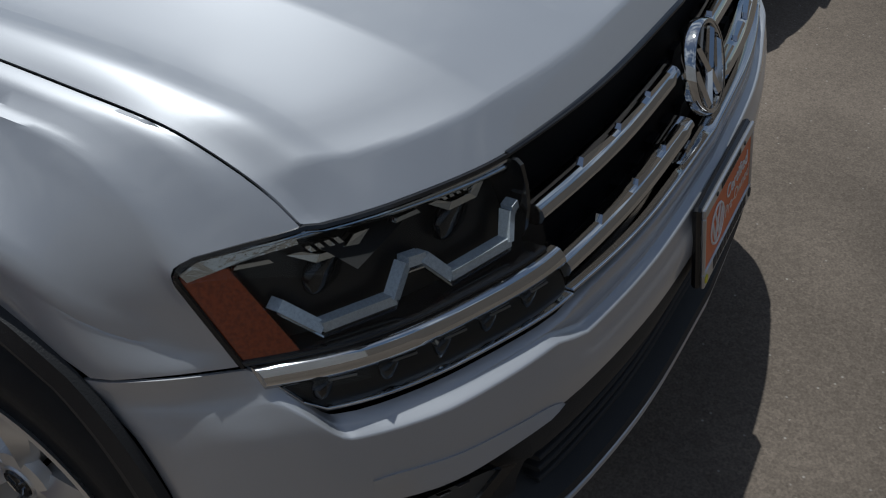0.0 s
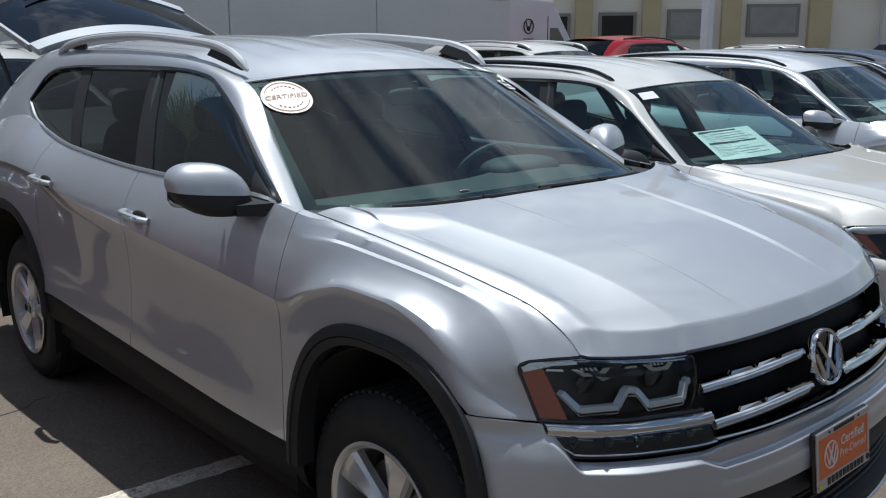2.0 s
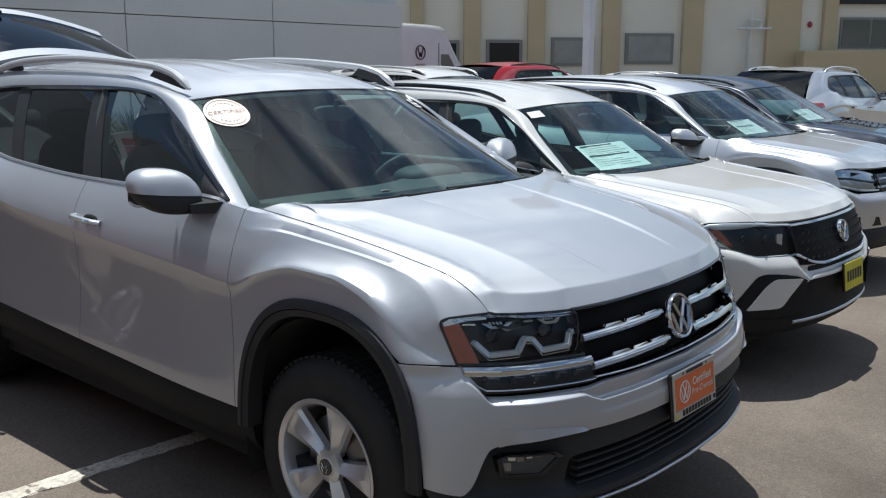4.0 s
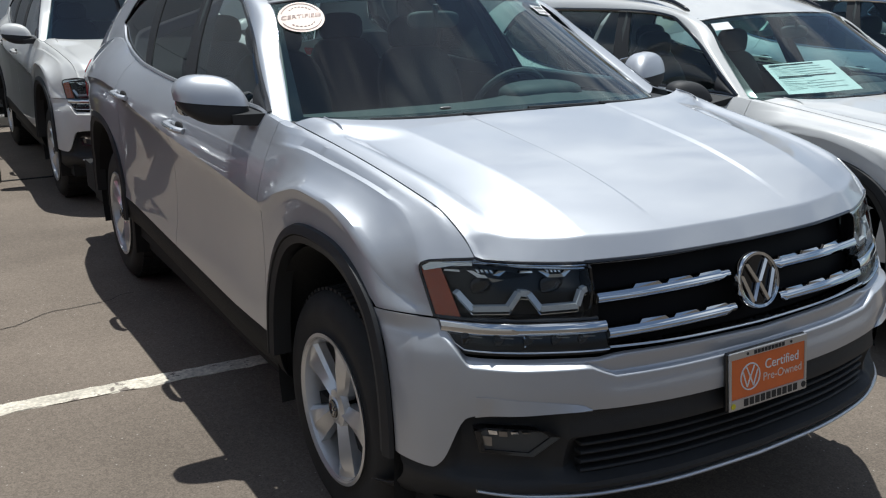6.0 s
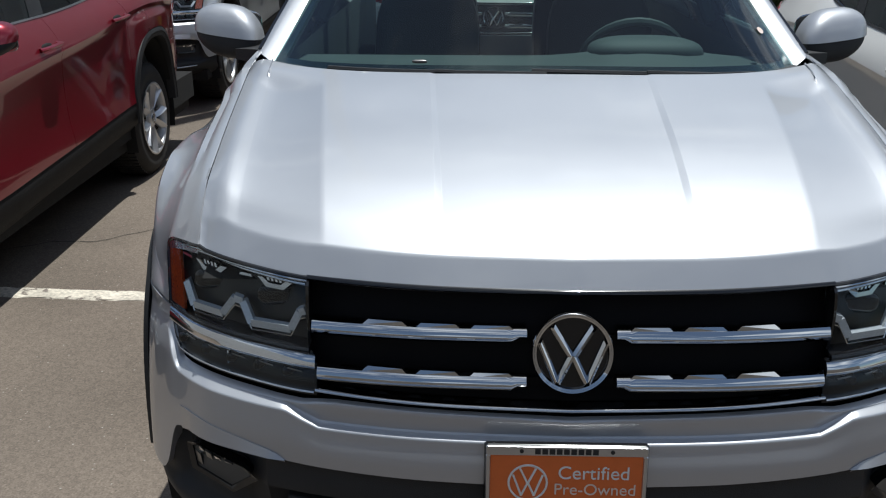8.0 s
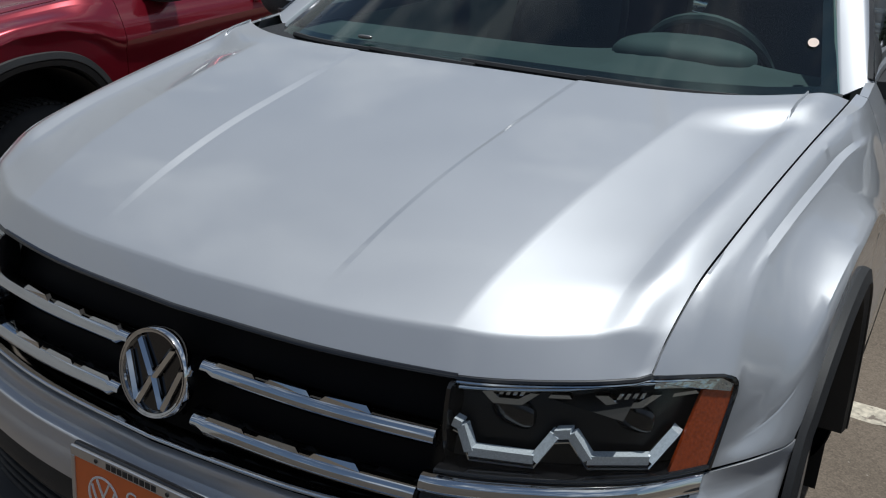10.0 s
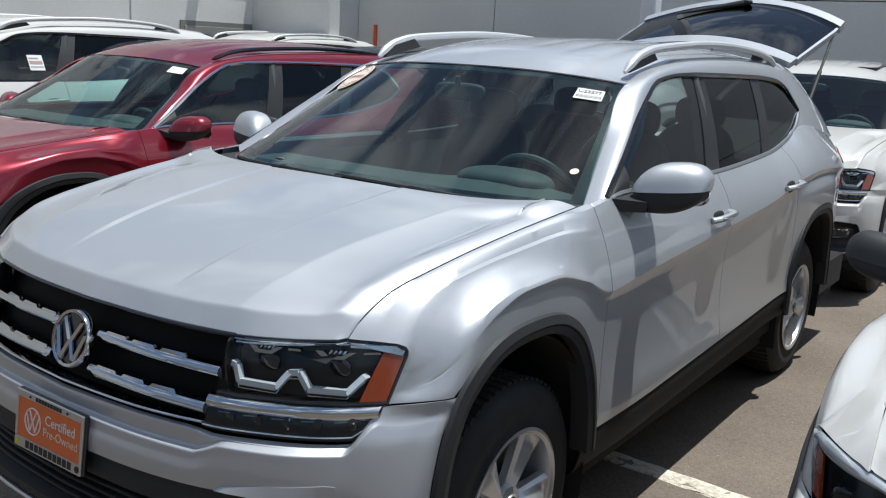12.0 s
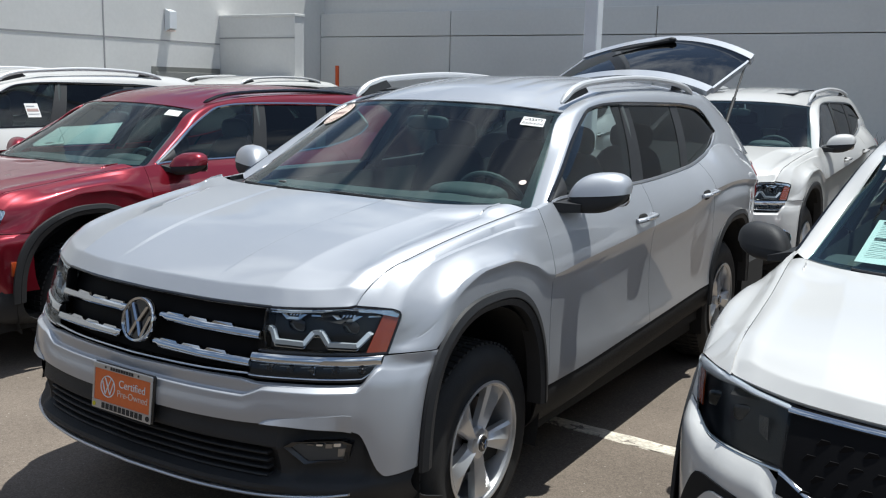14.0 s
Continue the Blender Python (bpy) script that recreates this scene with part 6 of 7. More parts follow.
def painted_line(x0, x1, y_at, width):
    g, r = Geo(), random.Random(4)
    n = int((x1 - x0) / 0.05)
    rows = []
    for i in range(n + 1):
        x = x0 + (x1 - x0) * i / n
        y = y_at(x)
        rows.append([(x, y - width / 2 + r.uniform(-0.006, 0.006), 0.0), (x, y - width / 2 + r.uniform(-0.006, 0.006) + 0.004, 0.004), (x, y + width / 2 + r.uniform(-0.006, 0.006) - 0.004, 0.004), (x, y + width / 2 + r.uniform(-0.006, 0.006), 0.0)])
    ob = part("parking_line", g.grid(rows), LINE_PAINT, smooth=False)
    return tagged(ob, "worn white painted parking line on asphalt", "road marking", kind="structure")


painted_line(-12.0, 14.0, lambda x: 2.245 - 0.045 * x, 0.105)

# a hairline crack across the empty bay
g, r = Geo(), random.Random(9)
pts, x, y = [], -3.4, 2.55
while x < -0.9:
    pts.append((x, y))
    x += 0.07
    y += 0.035 + r.uniform(-0.05, 0.05)
g.grid([[(x, y - 0.003, 0.003), (x, y + 0.003, 0.003)] for x, y in pts])
crack = part("pavement_crack", g, SEAM, smooth=False)
tagged(crack, "thin dark crack in the asphalt", "crack", kind="structure")

# ---- cars ----
main_spec = dict(LARGE, paint=SILVER, warp=False, bright=True, gate_open=True, sill_strip=False, mirror=SILVER)
main_car, _ = build_suv("silver_suv", "metallic silver three-row SUV with raised tailgate parked on asphalt", (0, 0, 0), main_spec)
build_suv("white_suv", "white three-row SUV with dark sunroof parked nose to tail", (0.0, 5.42, 0), dict(LARGE, paint=WHITE, sunroof=True, bright=True))
build_suv("pale_silver_suv", "pale silver three-row SUV beside the wrapped pole base", (-3.23, 5.92, 0), dict(LARGE, paint=PALE_SILVER, bright=True))
compact, add_compact = build_suv("white_compact_suv", "white compact SUV with black mirrors and grey roof rails", (2.565, 0.46, 0), dict(COMPACT, paint=WHITE, mirror=BLACK_PLASTIC, privacy=False))
red, add_red = build_suv("red_suv", "dark red metallic SUV with chrome window trim", (-3.06, 0.68, 0), dict(MIDSIZE, paint=RED, rail=GLOSS_BLACK))
silver2, add_silver2 = build_suv("silver_midsize_suv", "pale silver midsize SUV with chrome window trim in the row", (5.25, 0.75, 0), dict(MIDSIZE, paint=PALE_SILVER, privacy=False, rail=GLOSS_BLACK))
blue, add_blue = build_suv("dark_blue_suv", "dark blue midsize SUV in the row", (7.9, 1.2, 0), dict(MIDSIZE, paint=DARK_BLUE, rail=GLOSS_BLACK))
build_suv("side_on_suv", "pale silver SUV seen side on at the end of the lot", (16.4, 4.7, 0), dict(LARGE, paint=PALE_SILVER, turn=90.0))
neighbour, add_neighbour = build_suv("white_large_suv", "white three-row SUV beside the red one", (-5.80, 0.74, 0), dict(LARGE, paint=WHITE))
build_suv("white_midsize_suv", "white midsize SUV parked by the concrete wall", (-8.2, 1.1, 0), dict(MIDSIZE, paint=WHITE))
build_suv("black_suv", "black SUV with black roof rails in the back row", (-5.9, 6.1, 0), dict(MIDSIZE, paint=DARK_BLUE, rail=GLOSS_BLACK))
build_suv("white_large_suv", "white three-row SUV in the back row by the wall", (-8.15, 6.0, 0), dict(LARGE, paint=WHITE))
build_suv("white_large_suv", "white three-row SUV in the back row", (7.9, 5.9, 0), dict(LARGE, paint=WHITE))
build_suv("scarlet_suv", "bright red SUV with black rails parked by the light pole", (16.4, 10.95, 0), dict(LARGE, roof=1.85, paint=SCARLET, rail=GLOSS_BLACK, turn=90.0))
build_suv("white_compact_suv", "white compact SUV far along the back row", (20.6, 12.6, 0), dict(COMPACT, paint=WHITE, roof=1.68))
build_suv("white_midsize_suv", "white midsize SUV far along the lot", (23.2, 10.4, 0), dict(MIDSIZE, paint=WHITE))

# ---- buildings ----
CONCRETE = material("painted_tilt_up_concrete", (0.70, 0.692, 0.667), 0.88, vary=0.06, vary_scale=0.5, grain=0.02, grain_scale=18, bump=0.10, bump_scale=22)
JOINT = material("concrete_joint", (0.33, 0.33, 0.33), 0.9)
CREAM = material("cream_stucco", (0.76, 0.72, 0.62), 0.9, vary=0.05, vary_scale=0.5, bump=0.3, bump_scale=30)
TAN = material("tan_stucco", (0.52, 0.43, 0.27), 0.9, vary=0.06, vary_scale=0.6, bump=0.3, bump_scale=30)
DARK_GLASS = material("dark_window_glass", (0.012, 0.014, 0.016), 0.08, coat=0.5)
FRAME_GREY = material("grey_window_frame", (0.22, 0.22, 0.20), 0.6)
SHUTTER = material("grey_roller_shutter", (0.30, 0.30, 0.28), 0.6, vary=0.1, vary_scale=2)
KERB = material("concrete_kerb", (0.36, 0.35, 0.32), 0.9, vary=0.12, vary_scale=2, bump=0.3, bump_scale=40)
ORANGE_SIGN = material("orange_sign", (0.75, 0.12, 0.03), 0.5)


def wall_block(name, lo, hi, mat, label):
    ob = part(name, Geo().box(lo, hi), mat, smooth=False)
    return tagged(ob, label, "wall", kind="structure")


# low screen of panels in front of the tall back wall
back = wall_block("wall_back", (-9.35, 12.12, 0), (11.0, 12.5, 5.6), CONCRETE, "tall pale grey tilt-up concrete wall in shade")
panels_x = [-9.35, -6.38, -2.63, 1.1, 4.85, 7.7, 11.0]
for x0, x1 in zip(panels_x[:-1], panels_x[1:]):
    for z0, z1 in ((0.0, 2.53), (2.545, 2.97)):
        part("wall_panel", Geo().box((x0 + 0.008, 12.0, z0), (x1 - 0.008, 12.12, z1), 0.006), CONCRETE, back, smooth=False)
part("coping", Geo().box((-9.35, 12.10, 5.6), (11.0, 12.52, 5.66), 0.01), CONCRETE, back, smooth=False)
left = wall_block("wall_left", (-9.75, -14.0, 0), (-9.35, 12.12, 5.6), CONCRETE, "sunlit pale concrete wall with dark joints and a service door")
for z in (2.26, 4.6):
    part("wall_joint", Geo().box((-9.36, -14.0, z), (-9.343, 9.4, z + 0.022)), JOINT, left, smooth=False)
for y in (-1.2, 2.9, 7.08):
    part("wall_joint", Geo().box((-9.36, y, 0), (-9.344, y + 0.022, 5.6)), JOINT, left, smooth=False)
# Unseen wall, added to keep low bright sky off the cars' fronts.
wall_block("wall_front", (-9.75, -14.4, 0), (30.0, -14.0, 6.0), material("taupe_stucco", (0.24, 0.21, 0.18), 0.9, vary=0.08, vary_scale=0.5, bump=0.3, bump_scale=30), "unseen taupe wall added to darken what the car noses reflect")
shutter = tagged(part("service_door", Geo().box((-9.38, 7.95, 0.0), (-9.330, 9.38, 1.86)), FRAME_GREY, smooth=False), "grey service door in concrete wall", "door", kind="structure")
for k in range(12):
    part("slat", Geo().box((-9.332, 8.02, 0.02 + 0.148 * k), (-9.320, 9.32, 0.155 + 0.148 * k), 0.004), SHUTTER, shutter, smooth=False)
screen = wall_block("wall_screen", (-9.35, 9.40, 0), (-7.66, 9.62, 2.70), CONCRETE, "short pale concrete screen wall")
part("wall_joint", Geo().box((-9.34, 9.392, 2.36), (-7.66, 9.41, 2.38)), JOINT, screen, smooth=False)
part("coping", Geo().box((-9.35, 9.385, 2.70), (-7.645, 9.635, 2.75), 0.01), CONCRETE, screen, smooth=False)
sign = tagged(part("door_sign", Geo().box((-8.95, 11.975, 1.15), (-8.88, 11.999, 2.0)), ORANGE_SIGN, smooth=False), "narrow orange sign on concrete wall", "sign")
lamp = thing("wall_lamp", "pale boxy wall lamp on concrete wall", "wall lamp", (-9.34, 8.30, 2.42))
part("lamp_housing", Geo().prism([(0, -0.07, 0), (0.12, -0.07, 0.04), (0.12, -0.07, 0.30), (0, -0.07, 0.34)], (0, 0.14, 0)), POLE_WHITE, lamp, smooth=False)
part("lamp_glass", Geo().box((0.02, -0.06, -0.008), (0.10, 0.06, 0.02)), STICKER, lamp, smooth=False)

# far building, turned to face the lot
far = thing("cream_building", "cream stucco building with tan pilasters and small windows", "building", (25.5, 25.0, 0), -44.0)
part("wall", Geo().box((-15, 0, 0), (21, 6, 9.5)), CREAM, far, smooth=False)
for x, w in ((-11.9, 0.65), (-9.0, 0.65), (-6.1, 0.65), (-3.2, 0.65), (-0.36, 0.55), (1.82, 0.68), (4.47, 0.72), (7.60, 0.75), (11.0, 0.86), (14.62, 1.45), (17.07, 0.6)):
    part("pilaster", Geo().box((x, -0.28, 0), (x + w, 0.0, 9.4), 0.02), TAN, far, smooth=False)
for x0, x1, z0, z1, mat in ((0.35, 1.65, 1.86, 2.90, DARK_GLASS), (2.77, 4.27, 1.86, 2.93, DARK_GLASS), (5.49, 7.30, 1.87, 3.03, SHUTTER), (8.62, 10.68, 1.95, 3.21, SHUTTER)):
    win = part("window", Geo().box((x0, -0.10, z0), (x1, 0.02, z1), 0.01), FRAME_GREY, far, smooth=False)
    part("pane", Geo().box((x0 + 0.13, -0.112, z0 + 0.13), (x1 - 0.13, -0.102, z1 - 0.13)), mat, win, smooth=False)
part("ledge", Geo().box((15.9, -1.1, 0), (22, 0.0, 2.50), 0.03), TAN, far, smooth=False)
part("bell", Geo().blob((16.55, -0.06, 3.6), (0.11, 0.05, 0.13), 2.0), RED, far, "small dark red alarm bell")
shop = part("storefront", Geo().box((17.9, -0.08, 2.62), (21.9, 0.02, 3.90)), FRAME_GREY, far, smooth=False)
for k in range(3):
    part("pane", Geo().box((18.0 + 1.3 * k, -0.095, 2.70), (19.2 + 1.3 * k, -0.083, 3.80)), DARK_GLASS, shop, smooth=False)
part("sign_band", Geo().box((17.7, -0.22, 4.45), (22, 0.0, 5.4), 0.02), INK, far, smooth=False)
for k in range(12):
    part("sign_bar", Geo().box((17.95 + 0.3 * k, -0.235, 4.62), (18.15 + 0.3 * k, -0.222, 5.1)), POLE_WHITE, far, smooth=False)
part("pipe", Geo().tube([(13.80, -0.22, 0.3), (13.80, -0.22, 3.75), (14.35, -0.22, 3.75), (14.35, -0.22, 3.45)], 0.055, 8), POLE_WHITE, far)
part("pipe", Geo().tube([(13.95, -0.22, 0.3), (13.95, -0.22, 3.3), (13.95, -0.22, 6.5)], 0.03, 8), POLE_WHITE, far)
part("pipe_valve", Geo().tube([(13.35, -0.26, 3.42), (14.80, -0.26, 3.42)], 0.045, 8), POLE_WHITE, far)

# ---- lot furniture ----
base = thing("pole_base_cover", "black wrapped pole base with yellow diamond smile sign", "bollard", (-1.57, 7.27, 0))
r = random.Random(2)
rows = []
for i in range(13):
    z = 0.96 * i / 12
    rad = 0.325 + 0.035 * i / 12
    rows.append([(rad * (1 + r.uniform(-0.012, 0.012)) * math.cos(a), rad * (1 + r.uniform(-0.012, 0.012)) * math.sin(a), z) for a in np.linspace(0, math.tau, 28, endpoint=False)])
part("wrap", Geo().grid(rows, loop_v=True), BAG_BLACK, base)
part("top_cover", Geo().lathe([(0.375, 0.955), (0.372, 0.975), (0.25, 1.02), (0.09, 1.05), (0.0, 1.05)], (0, 0, 0), "z", 14), material("dark_weathered_cap", (0.06, 0.06, 0.062), 0.5, vary=0.2, vary_scale=7), base, "dark faceted cap", sharp=10)


def on_wrap(x, z, out=0.006):
    """A point on the front of the wrap; x along its curve."""
    rad = 0.325 + 0.035 * z / 0.96 + out
    a = x / rad - math.pi / 2 + 0.10
    return (rad * math.cos(a), rad * math.sin(a), z)


def patch(outline, out):
    """A flat outline laid on the round wrap, cut into strips."""
    xs = [p[0] for p in outline]
    x0, x1, n = min(xs), max(xs), 12
    rows = []
    for i in range(n + 1):
        x = x0 + (x1 - x0) * i / n
        hits = []
        for (xa, za), (xb, zb) in zip(outline, outline[1:] + outline[:1]):
            if xa != xb and min(xa, xb) - 1e-6 <= x <= max(xa, xb) + 1e-6:
                hits.append(za + (zb - za) * (x - xa) / (xb - xa))
        rows.append([on_wrap(x, min(hits), out), on_wrap(x, max(hits), out)])
    return Geo().grid(rows)


sgn = part("diamond_sign", patch([(-0.165, 0.70), (0.0, 0.535), (0.165, 0.70), (0.0, 0.865)], 0.016), INK, base, "yellow diamond sign with black smile")
part("diamond_face", patch([(-0.152, 0.70), (0.0, 0.548), (0.152, 0.70), (0.0, 0.852)], 0.018), YELLOW, sgn)
for sc, m in ((0.132, INK), (0.125, YELLOW)):
    part("diamond_border", patch([(-sc, 0.70), (0.0, 0.70 - sc), (sc, 0.70), (0.0, 0.70 + sc)], 0.020 if m is INK else 0.022), m, sgn)
part("smile", Geo().tube([on_wrap(0.075 * math.sin(a), 0.70 - 0.015 - 0.045 * math.cos(a), 0.024) for a in np.linspace(-1.25, 1.25, 12)], 0.007, 5), INK, sgn)
for x in (-0.026, 0.026):
    part("eye", Geo().blob(on_wrap(x, 0.765, 0.024), (0.009, 0.006, 0.009), 2.0, 6, 8), INK, sgn)
part("nose_bar", Geo().tube([on_wrap(0, 0.745, 0.024), on_wrap(0, 0.705, 0.024)], 0.009, 5), INK, sgn)
mm = pose(0.03, -0.375, 0.475, 90, 0, 6)
part("slogan_swoosh", Geo().tube([on_wrap(x, 0.475 + 0.004 * math.cos(x * 60), 0.016) for x in np.linspace(-0.21, -0.165, 6)], 0.005, 5), YELLOW, base)
lettering("slogan", "smileage guarantee", 0.046, material("faded_yellow_print", (0.26, 0.23, 0.02), 0.6), mm, base)
pole = thing("light_pole", "square white light pole rising out of the wrapped base", "light pole", (-1.57, 7.27, 1.04))
part("shaft", Geo().box((-0.075, -0.075, 0), (0.075, 0.075, 7.0), 0.012), POLE_WHITE, pole, smooth=False)
part("lamp_head", Geo().box((-0.20, -0.75, 6.9), (0.20, -0.05, 7.05), 0.03), POLE_WHITE, pole, smooth=False)
tagged(part("drain_slot", Geo().box((-1.25, 7.22, 0.0), (-0.35, 7.26, 0.006)), SEAM, smooth=False), "thin dark slot in the asphalt", "drain", kind="structure")

pole2 = thing("light_pole", "square white light pole between parked cars", "light pole", (18.1, 12.1, 0))
part("shaft", Geo().box((-0.115, -0.115, 0), (0.115, 0.115, 8.0), 0.02), POLE_WHITE, pole2, smooth=False)
part("lamp_head", Geo().box((-0.9, -0.25, 7.9), (0.9, 0.25, 8.1), 0.03), POLE_WHITE, pole2, smooth=False)

tagged(part("kerb", Geo().box((-9.35, 10.75, 0), (11.0, 10.92, 0.14), 0.02), KERB, smooth=False), "pale concrete kerb before planting strip", "kerb", kind="structure")
tagged(part("planting_bed", Geo().box((-9.35, 10.92, 0), (11.0, 12.0, 0.10)), material("bark_mulch", (0.07, 0.05, 0.035), 0.95, vary=0.3, vary_scale=9, bump=0.6, bump_scale=40), smooth=False), "dark mulch planting strip", "planting bed", kind="structure")


def grass_clump(place, seed):
    rr = random.Random(seed)
    g = Geo()
    for k in range(150):
        a, lean, h = rr.uniform(0, math.tau), rr.uniform(0.15, 0.75), rr.uniform(0.55, 1.25)
        bx, by = 0.10 * math.cos(a) * rr.random(), 0.10 * math.sin(a) * rr.random()
        w = rr.uniform(0.008, 0.015)
        rows = []
        for i in range(5):
            t = i / 4
            d = lean * t**1.8
            z = h * (t - 0.35 * lean * t**3)
            cx, cy = bx + d * math.cos(a), by + d * math.sin(a)
            ww = w * (1 - t**2) + 0.001
            rows.append([(cx - ww * math.sin(a), cy + ww * math.cos(a), z), (cx, cy, z - 0.003), (cx + ww * math.sin(a), cy - ww * math.cos(a), z)])
        g.grid(rows)
    ob = thing("grass_plant", "strappy green ornamental grass in planting strip", "plant", place, group="grasses along the wall")
    part("leaves", g, GRASS, ob)
    return ob


clumps = [grass_clump((0, 0, 0), k) for k in (1, 2, 3)]
spots = [(-8.6 + 0.36 * k + r.uniform(-0.12, 0.12), 11.25 + 0.42 * (k % 2) + r.uniform(-0.12, 0.12)) for k in range(44)]
for k, (x, y) in enumerate(spots):
    if k < 3:
        clumps[k].matrix_world = pose(x, y, 0.09)
    else:
        copy_thing(clumps[k % 3], pose(x, y, 0.09, 0, 0, 47 * k))


# ---- van beyond the wall's end ----
def make_van(place, turn):
    van = thing("delivery_van", "tall white panel van with a round dark badge", "van", place, turn)
    prof = [(0.0, 0.55), (0.02, 0.95), (0.18, 1.15), (0.75, 1.32), (1.35, 2.05), (1.75, 2.55), (2.2, 2.70), (5.85, 2.70), (5.95, 2.55), (5.95, 0.45), (0.2, 0.45)]
    prof = rounded([(p[0], p[1]) for p in prof[:8]], 4) + [np.array(p) for p in prof[8:]]
    rows = []
    for x in (-1.0, -0.97, -0.85, -0.4, 0.4, 0.85, 0.97, 1.0):
        sh = {1.0: 0.10, 0.97: 0.04, 0.85: 0.0}.get(round(abs(x), 2), 0.0)
        rows.append([(x, p[0] + sh, p[1] - sh * (p[1] > 1.5)) for p in prof])
    g = Geo().grid(rows, loop_v=True)
    g.face(rows[0])
    g.face(rows[-1], flip=True)
    part("body", g, WHITE, van, sharp=28)
    for sg in (-1, 1):
        win = [(1.20, 1.42), (1.95, 1.42), (1.95, 2.05), (1.70, 2.05)]
        part("cab_window", Geo().prism([(sg * 1.004, y, z) for y, z in win], (sg * 0.006, 0, 0)), FRIT, van, "dark cab window", smooth=False)
        part("door_seam", Geo().box((sg * 1.004 - 0.004, 2.02, 0.55), (sg * 1.004 + 0.004, 2.035, 2.3)), SEAM, van, smooth=False)
        part("side_moulding", Geo().box((sg * 1.01 - 0.012, 0.5, 0.72), (sg * 1.01 + 0.012, 5.9, 0.85), 0.006), BLACK_PLASTIC, van, smooth=False)
        ring = [(sg * 1.012, 2.65 + 0.15 * math.cos(a), 2.08 + 0.15 * math.sin(a)) for a in np.linspace(0, math.tau, 25)]
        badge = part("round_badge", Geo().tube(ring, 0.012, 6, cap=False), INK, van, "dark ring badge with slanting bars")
        for (a, b), (c, d) in (((-0.12, 0.14), (-0.03, -0.14)), ((0.12, 0.14), (0.03, -0.14)), ((-0.03, -0.14), (0, 0.0)), ((0.03, -0.14), (0, 0.0))):
            part("badge_bar", Geo().tube([(sg * 1.012, 2.65 + 0.7 * a, 2.08 + 0.7 * b), (sg * 1.012, 2.65 + 0.7 * c, 2.08 + 0.7 * d)], 0.012, 5), INK, badge)
        part("name_bar", Geo().box((sg * 1.006 - 0.004, 2.50, 1.80), (sg * 1.006 + 0.004, 2.80, 1.83)), INK_GREY, van, smooth=False)
        mir = part("door_mirror", Geo().blob((sg * 1.16, 1.45, 1.52), (0.09, 0.06, 0.16), 3.0), BLACK_PLASTIC, van)
        part("mirror_arm", Geo().tube([(sg * 1.0, 1.5, 1.45), (sg * 1.12, 1.47, 1.46)], 0.02, 6), BLACK_PLASTIC, mir)
        for y in (1.1, 4.75):
            w = new("wheel")
            w.parent = van
            make_wheel(w, sg * 0.95, y, 0.34, sg, 0.34, 0.21, 0.22, "star")
    part("windscreen", Geo().grid([[(x, 0.80 + 0.60 * t, 1.36 + 0.68 * t + 0.02) for x in np.linspace(-0.80 + 0.08 * t, 0.80 - 0.08 * t, 7)] for t in np.linspace(0, 1, 5)]), FRIT, van, "dark windscreen")
    return van


make_van((15.2, 13.95, 0), 90.0)


# ---- stickers, papers and plates ----
def glass_patch(outline, lift):
    """A patch on the windscreen from an outline in (s, t); fan of thin triangles."""
    mid = np.mean(np.array(outline), axis=0)
    g = Geo()
    pts = [tuple(on_windscreen(a, b, lift).translation) for a, b in outline]
    c = tuple(on_windscreen(mid[0], mid[1], lift).translation)
    for p, q in zip(pts, pts[1:] + pts[:1]):
        g.face([c, p, q])
    return g


def rect(s0, s1, t0, t1, n=5):
    e = [(s0 + (s1 - s0) * k / n, t0) for k in range(n)] + [(s1, t0 + (t1 - t0) * k / n) for k in range(n)]
    return e + [(s1 + (s0 - s1) * k / n, t1) for k in range(n)] + [(s0, t1 + (t0 - t1) * k / n) for k in range(n)]


def oval(s, t, a, b, n=32):
    return [(s + a * math.cos(k * math.tau / n), t + b * math.sin(k * math.tau / n)) for k in range(n)]


def ws_of(car):
    return next(c for c in car.children if c.name.startswith("windscreen") and not c.name.startswith("windscreen_pillar"))


ws = ws_of(main_car)
st = part("certified_sticker", glass_patch(oval(-0.852, 0.845, 0.118, 0.135), 0.005), STICKER, ws, "round cream sticker reading certified")
ring_a = [on_windscreen(-0.852 + 0.102 * math.cos(a), 0.845 + 0.118 * math.sin(a), 0.0065).translation for a in np.linspace(0.35, math.pi - 0.35, 20)]
ring_b = [on_windscreen(-0.852 + 0.102 * math.cos(a), 0.845 + 0.118 * math.sin(a), 0.0065).translation for a in np.linspace(-math.pi + 0.35, -0.35, 20)]
part("sticker_ring", Geo().tube(ring_a, 0.0011, 4), INK_BROWN, st)
part("sticker_ring", Geo().tube(ring_b, 0.0011, 4), INK_BROWN, st)
lettering("sticker_word", "CERTIFIED", 0.033, INK_BROWN, on_windscreen(-0.852, 0.848, 0.0065), st, 0.0005)
for k in range(7):
    a = -math.pi / 2 + (k - 3) * 0.26
    for rr in (1, -1):
        p0 = on_windscreen(-0.852 + 0.074 * math.cos(a), 0.845 + rr * 0.088 * math.sin(a), 0.0065).translation
        p1 = on_windscreen(-0.852 + 0.074 * math.cos(a + 0.14), 0.845 + rr * 0.088 * math.sin(a + 0.14), 0.0065).translation
        part("small_print_bar", Geo().tube([p0, p1], 0.0016, 4), INK_BROWN, st)
tag = part("stock_sticker", glass_patch(rect(0.775, 0.915, 0.815, 0.905), 0.005), PAPER, ws, "white stock label")
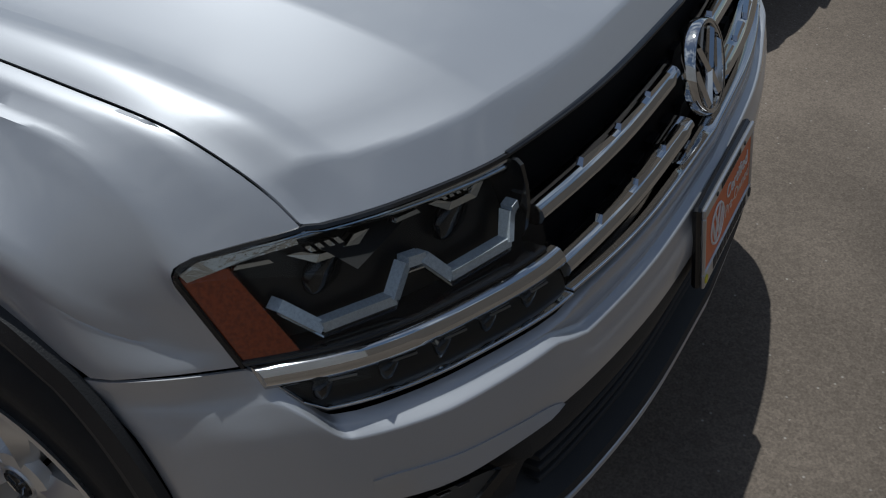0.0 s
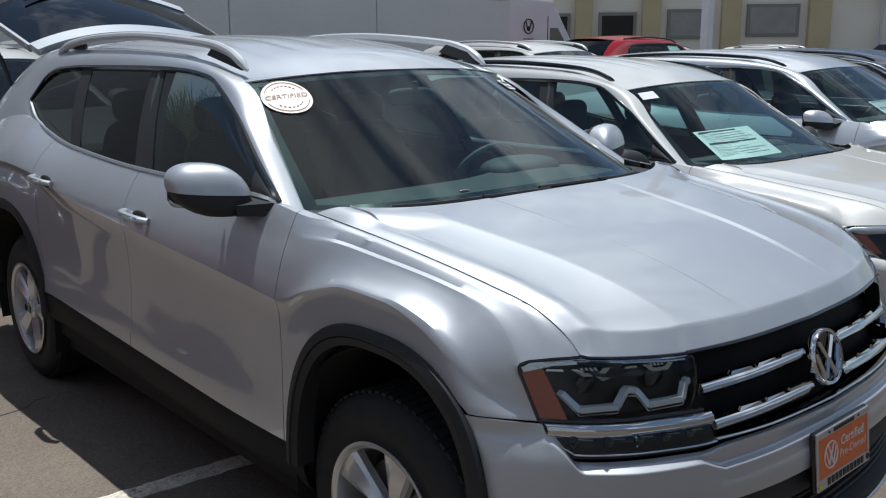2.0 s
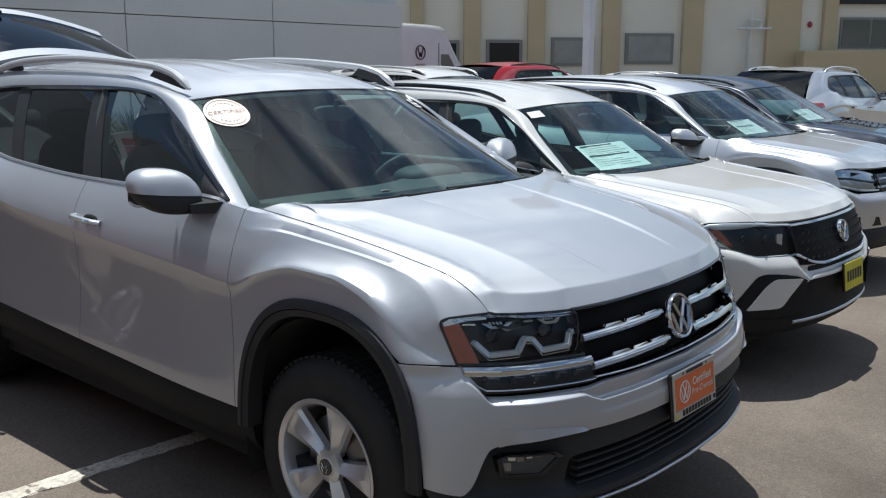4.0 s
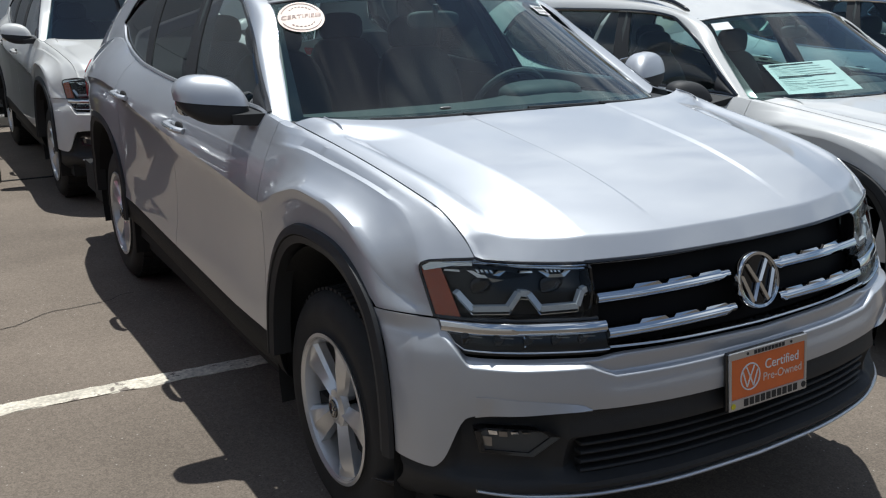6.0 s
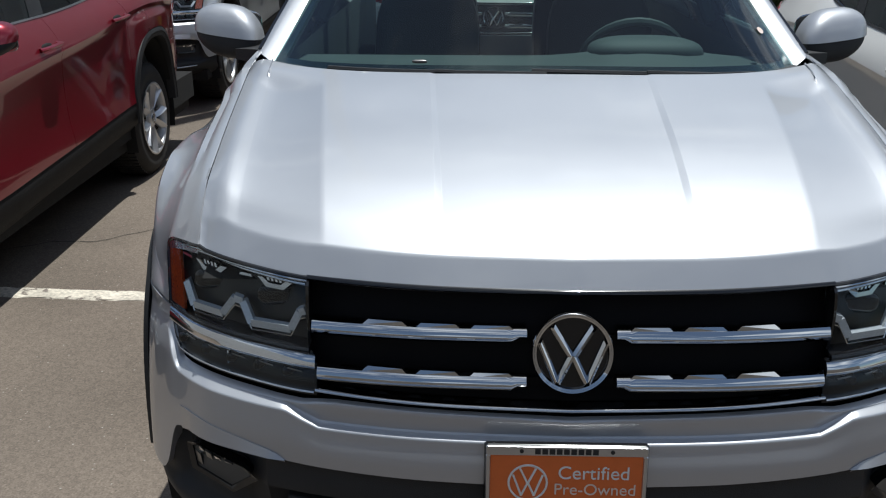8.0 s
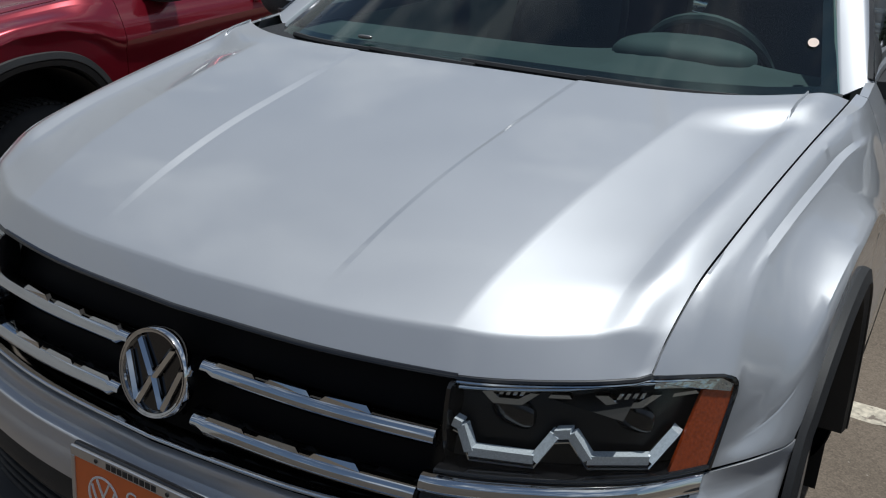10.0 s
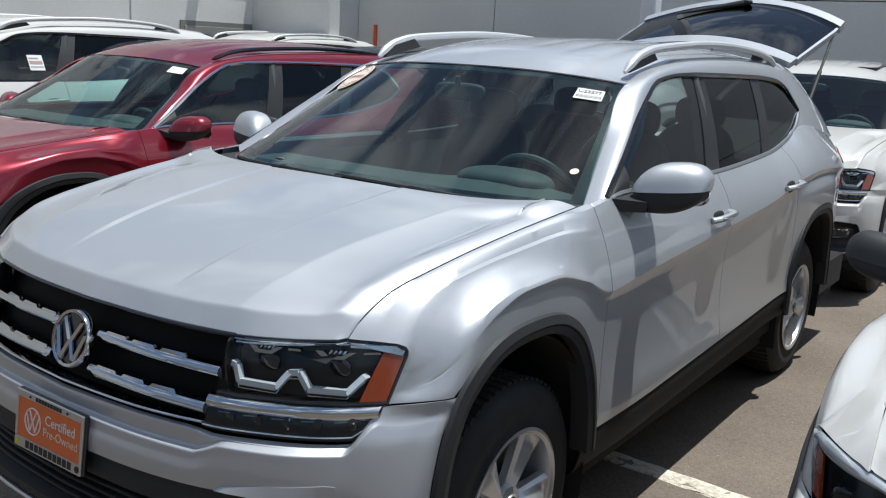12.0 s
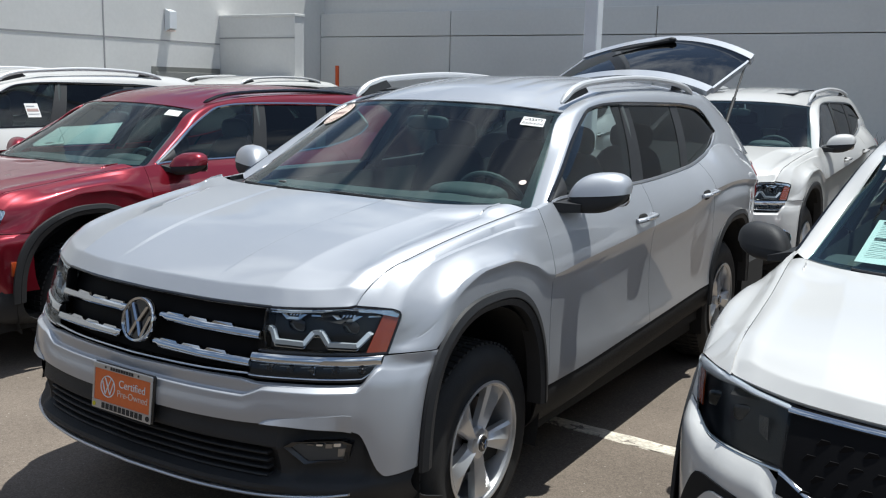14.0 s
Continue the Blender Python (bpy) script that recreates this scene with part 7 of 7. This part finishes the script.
lettering("stock_number", "U23377", 0.027, INK, on_windscreen(0.845, 0.878, 0.0065), tag, 0.0005)
for k in range(16):
    s0 = 0.785 + 0.0078 * k
    part("code_bar", glass_patch([(s0, 0.826), (s0 + 0.003 + 0.002 * (k % 3 == 0), 0.826), (s0 + 0.003 + 0.002 * (k % 3 == 0), 0.850), (s0, 0.850)], 0.0062), INK, tag, smooth=False)
part("round_tag", glass_patch(oval(0.93, 0.24, 0.014, 0.022, 16), 0.004), STICKER, ws)
part("wiper_clip", Geo().blob(tuple(on_windscreen(-0.42, 0.035, 0.015).translation), (0.022, 0.006, 0.005), 3), STEEL, ws)


def price_sheet(add, car, s0, s1, t0, t1, mat, lift=-0.012):
    """A printed price sheet behind the glass: rules and blocks of plain bars."""
    sheet = add("price_sheet", glass_patch(rect(s0, s1, t0, t1, 6), lift), mat, ws_of(car), "pale printed price sheet behind glass")
    r = random.Random(int(100 * s1) + len(car.name))
    ws_, ht = s1 - s0, t1 - t0
    for k in range(11):
        b = t1 - ht * (0.08 + 0.078 * k)
        a0 = s0 + ws_ * 0.05
        a1 = a0 + ws_ * r.uniform(0.25, 0.85)
        thick = ht * (0.035 if k in (0, 5) else 0.014)
        add("print_bar", glass_patch(rect(a0, a1, b, b + thick, 2), lift + 0.002), INK_GREY if k not in (0, 5) else INK, sheet, smooth=False)


def corner_tag(add, car, s, t):
    add("stock_sticker", glass_patch(rect(s - 0.075, s + 0.075, t - 0.045, t + 0.045), 0.005), PAPER, ws_of(car), "white stock label")


price_sheet(add_compact, compact, -0.78, -0.12, 0.10, 0.44, PAPER_GREEN)
corner_tag(add_compact, compact, -0.86, 0.90)
price_sheet(add_silver2, silver2, -0.62, -0.08, 0.12, 0.40, PAPER)
price_sheet(add_blue, blue, -0.6, -0.05, 0.12, 0.40, PAPER)
corner_tag(add_red, red, 0.84, 0.90)


def front_plate(car):
    return next(c for c in car.children if c.name.startswith("plate_holder"))


pl = front_plate(main_car)
pl["label"] = "orange dealer plate in a chrome frame"
W, H = 0.152, 0.080
frame_parts = [Geo().box((-W, -H, 0.0), (W, -H + 0.030, 0.007), 0.003), Geo().box((-W, H - 0.020, 0.0), (W, H, 0.007), 0.003), Geo().box((-W, -H + 0.028, 0.0), (-W + 0.009, H - 0.018, 0.007), 0.003), Geo().box((W - 0.009, -H + 0.028, 0.0), (W, H - 0.018, 0.007), 0.003)]
for g in frame_parts:
    part("plate_frame", g, SATIN, pl, "bright metal plate frame")
face = part("plate_face", Geo().box((-W + 0.006, -H + 0.024, 0.0), (W - 0.006, H - 0.016, 0.004)), ORANGE, pl, "orange plate face", smooth=False)
lettering("plate_word", "Certified", 0.038, PAPER, pose(0.052, 0.024, 0.005), face, 0.0006)
lettering("plate_word", "Pre-Owned", 0.033, STICKER, pose(0.055, -0.010, 0.005), face, 0.0003)
c0 = (-0.072, 0.004)
part("ring_mark", Geo().tube([(c0[0] + 0.036 * math.cos(a), c0[1] + 0.036 * math.sin(a), 0.005) for a in np.linspace(0, math.tau, 33)], 0.0022, 5, cap=False), PAPER, face)
for (a, b), (c, d) in (((-0.015, 0.029), (0.0, -0.002)), ((0.015, 0.029), (0.0, -0.002)), ((-0.028, 0.016), (-0.012, -0.027)), ((0.028, 0.016), (0.012, -0.027)), ((-0.012, -0.027), (0.0, 0.0)), ((0.012, -0.027), (0.0, 0.0))):
    part("mark_bar", Geo().tube([(c0[0] + a, c0[1] + b, 0.005), (c0[0] + c, c0[1] + d, 0.005)], 0.0022, 5), PAPER, face)
for k in range(10):
    x = -0.098 + 0.0215 * k
    part("name_bar", Geo().box((x, -H + 0.006, 0.0065), (x + 0.0165, -H + 0.026, 0.0078)), INK, pl, smooth=False)
for k in range(9):
    x = -0.060 + 0.0135 * k
    part("name_bar", Geo().box((x, H - 0.016, 0.0065), (x + 0.0105, H - 0.005, 0.0078)), INK, pl, smooth=False)
for x, z, mat, r in ((-0.138, -H + 0.014, YELLOW, 0.008), (0.138, -H + 0.016, INK, 0.009), (-0.085, H - 0.010, INK, 0.004), (0.085, H - 0.010, INK, 0.004)):
    part("plate_mark", Geo().lathe([(r, 0.006), (r, 0.0085), (0, 0.0085)], (x, z, 0), "z", 12), mat, pl)
for car in (compact,):
    q = front_plate(car)
    q["label"] = "yellow dealer plate"
    part("plate_face", Geo().box((-0.15, -0.076, 0.0), (0.15, 0.076, 0.004), 0.002), YELLOW, q, smooth=False)
    for k in range(6):
        part("name_bar", Geo().box((-0.12 + 0.042 * k, -0.03, 0.004), (-0.09 + 0.042 * k, 0.03, 0.0052)), INK, q, smooth=False)

# a small notice on the neighbour's side window
for y0, y1, z0, z1, mat, out in ((2.23, 2.36, 1.31, 1.43, PAPER, 0.010), (2.24, 2.35, 1.335, 1.342, INK_GREY, 0.0125), (2.24, 2.35, 1.36, 1.385, INK_BROWN, 0.0125), (2.24, 2.32, 1.40, 1.41, INK_GREY, 0.0125)):
    def pane_x(z):
        return 0.857 - 0.167 * (z - 1.228) / 0.342 + out
    g = Geo().prism([(pane_x(z0), y0, z0), (pane_x(z0), y1, z0), (pane_x(z1), y1, z1), (pane_x(z1), y0, z1)], (-0.0015, 0, 0))
    add_neighbour("window_notice", g, mat, neighbour, "small white notice on the window" if mat is PAPER else "", smooth=False)
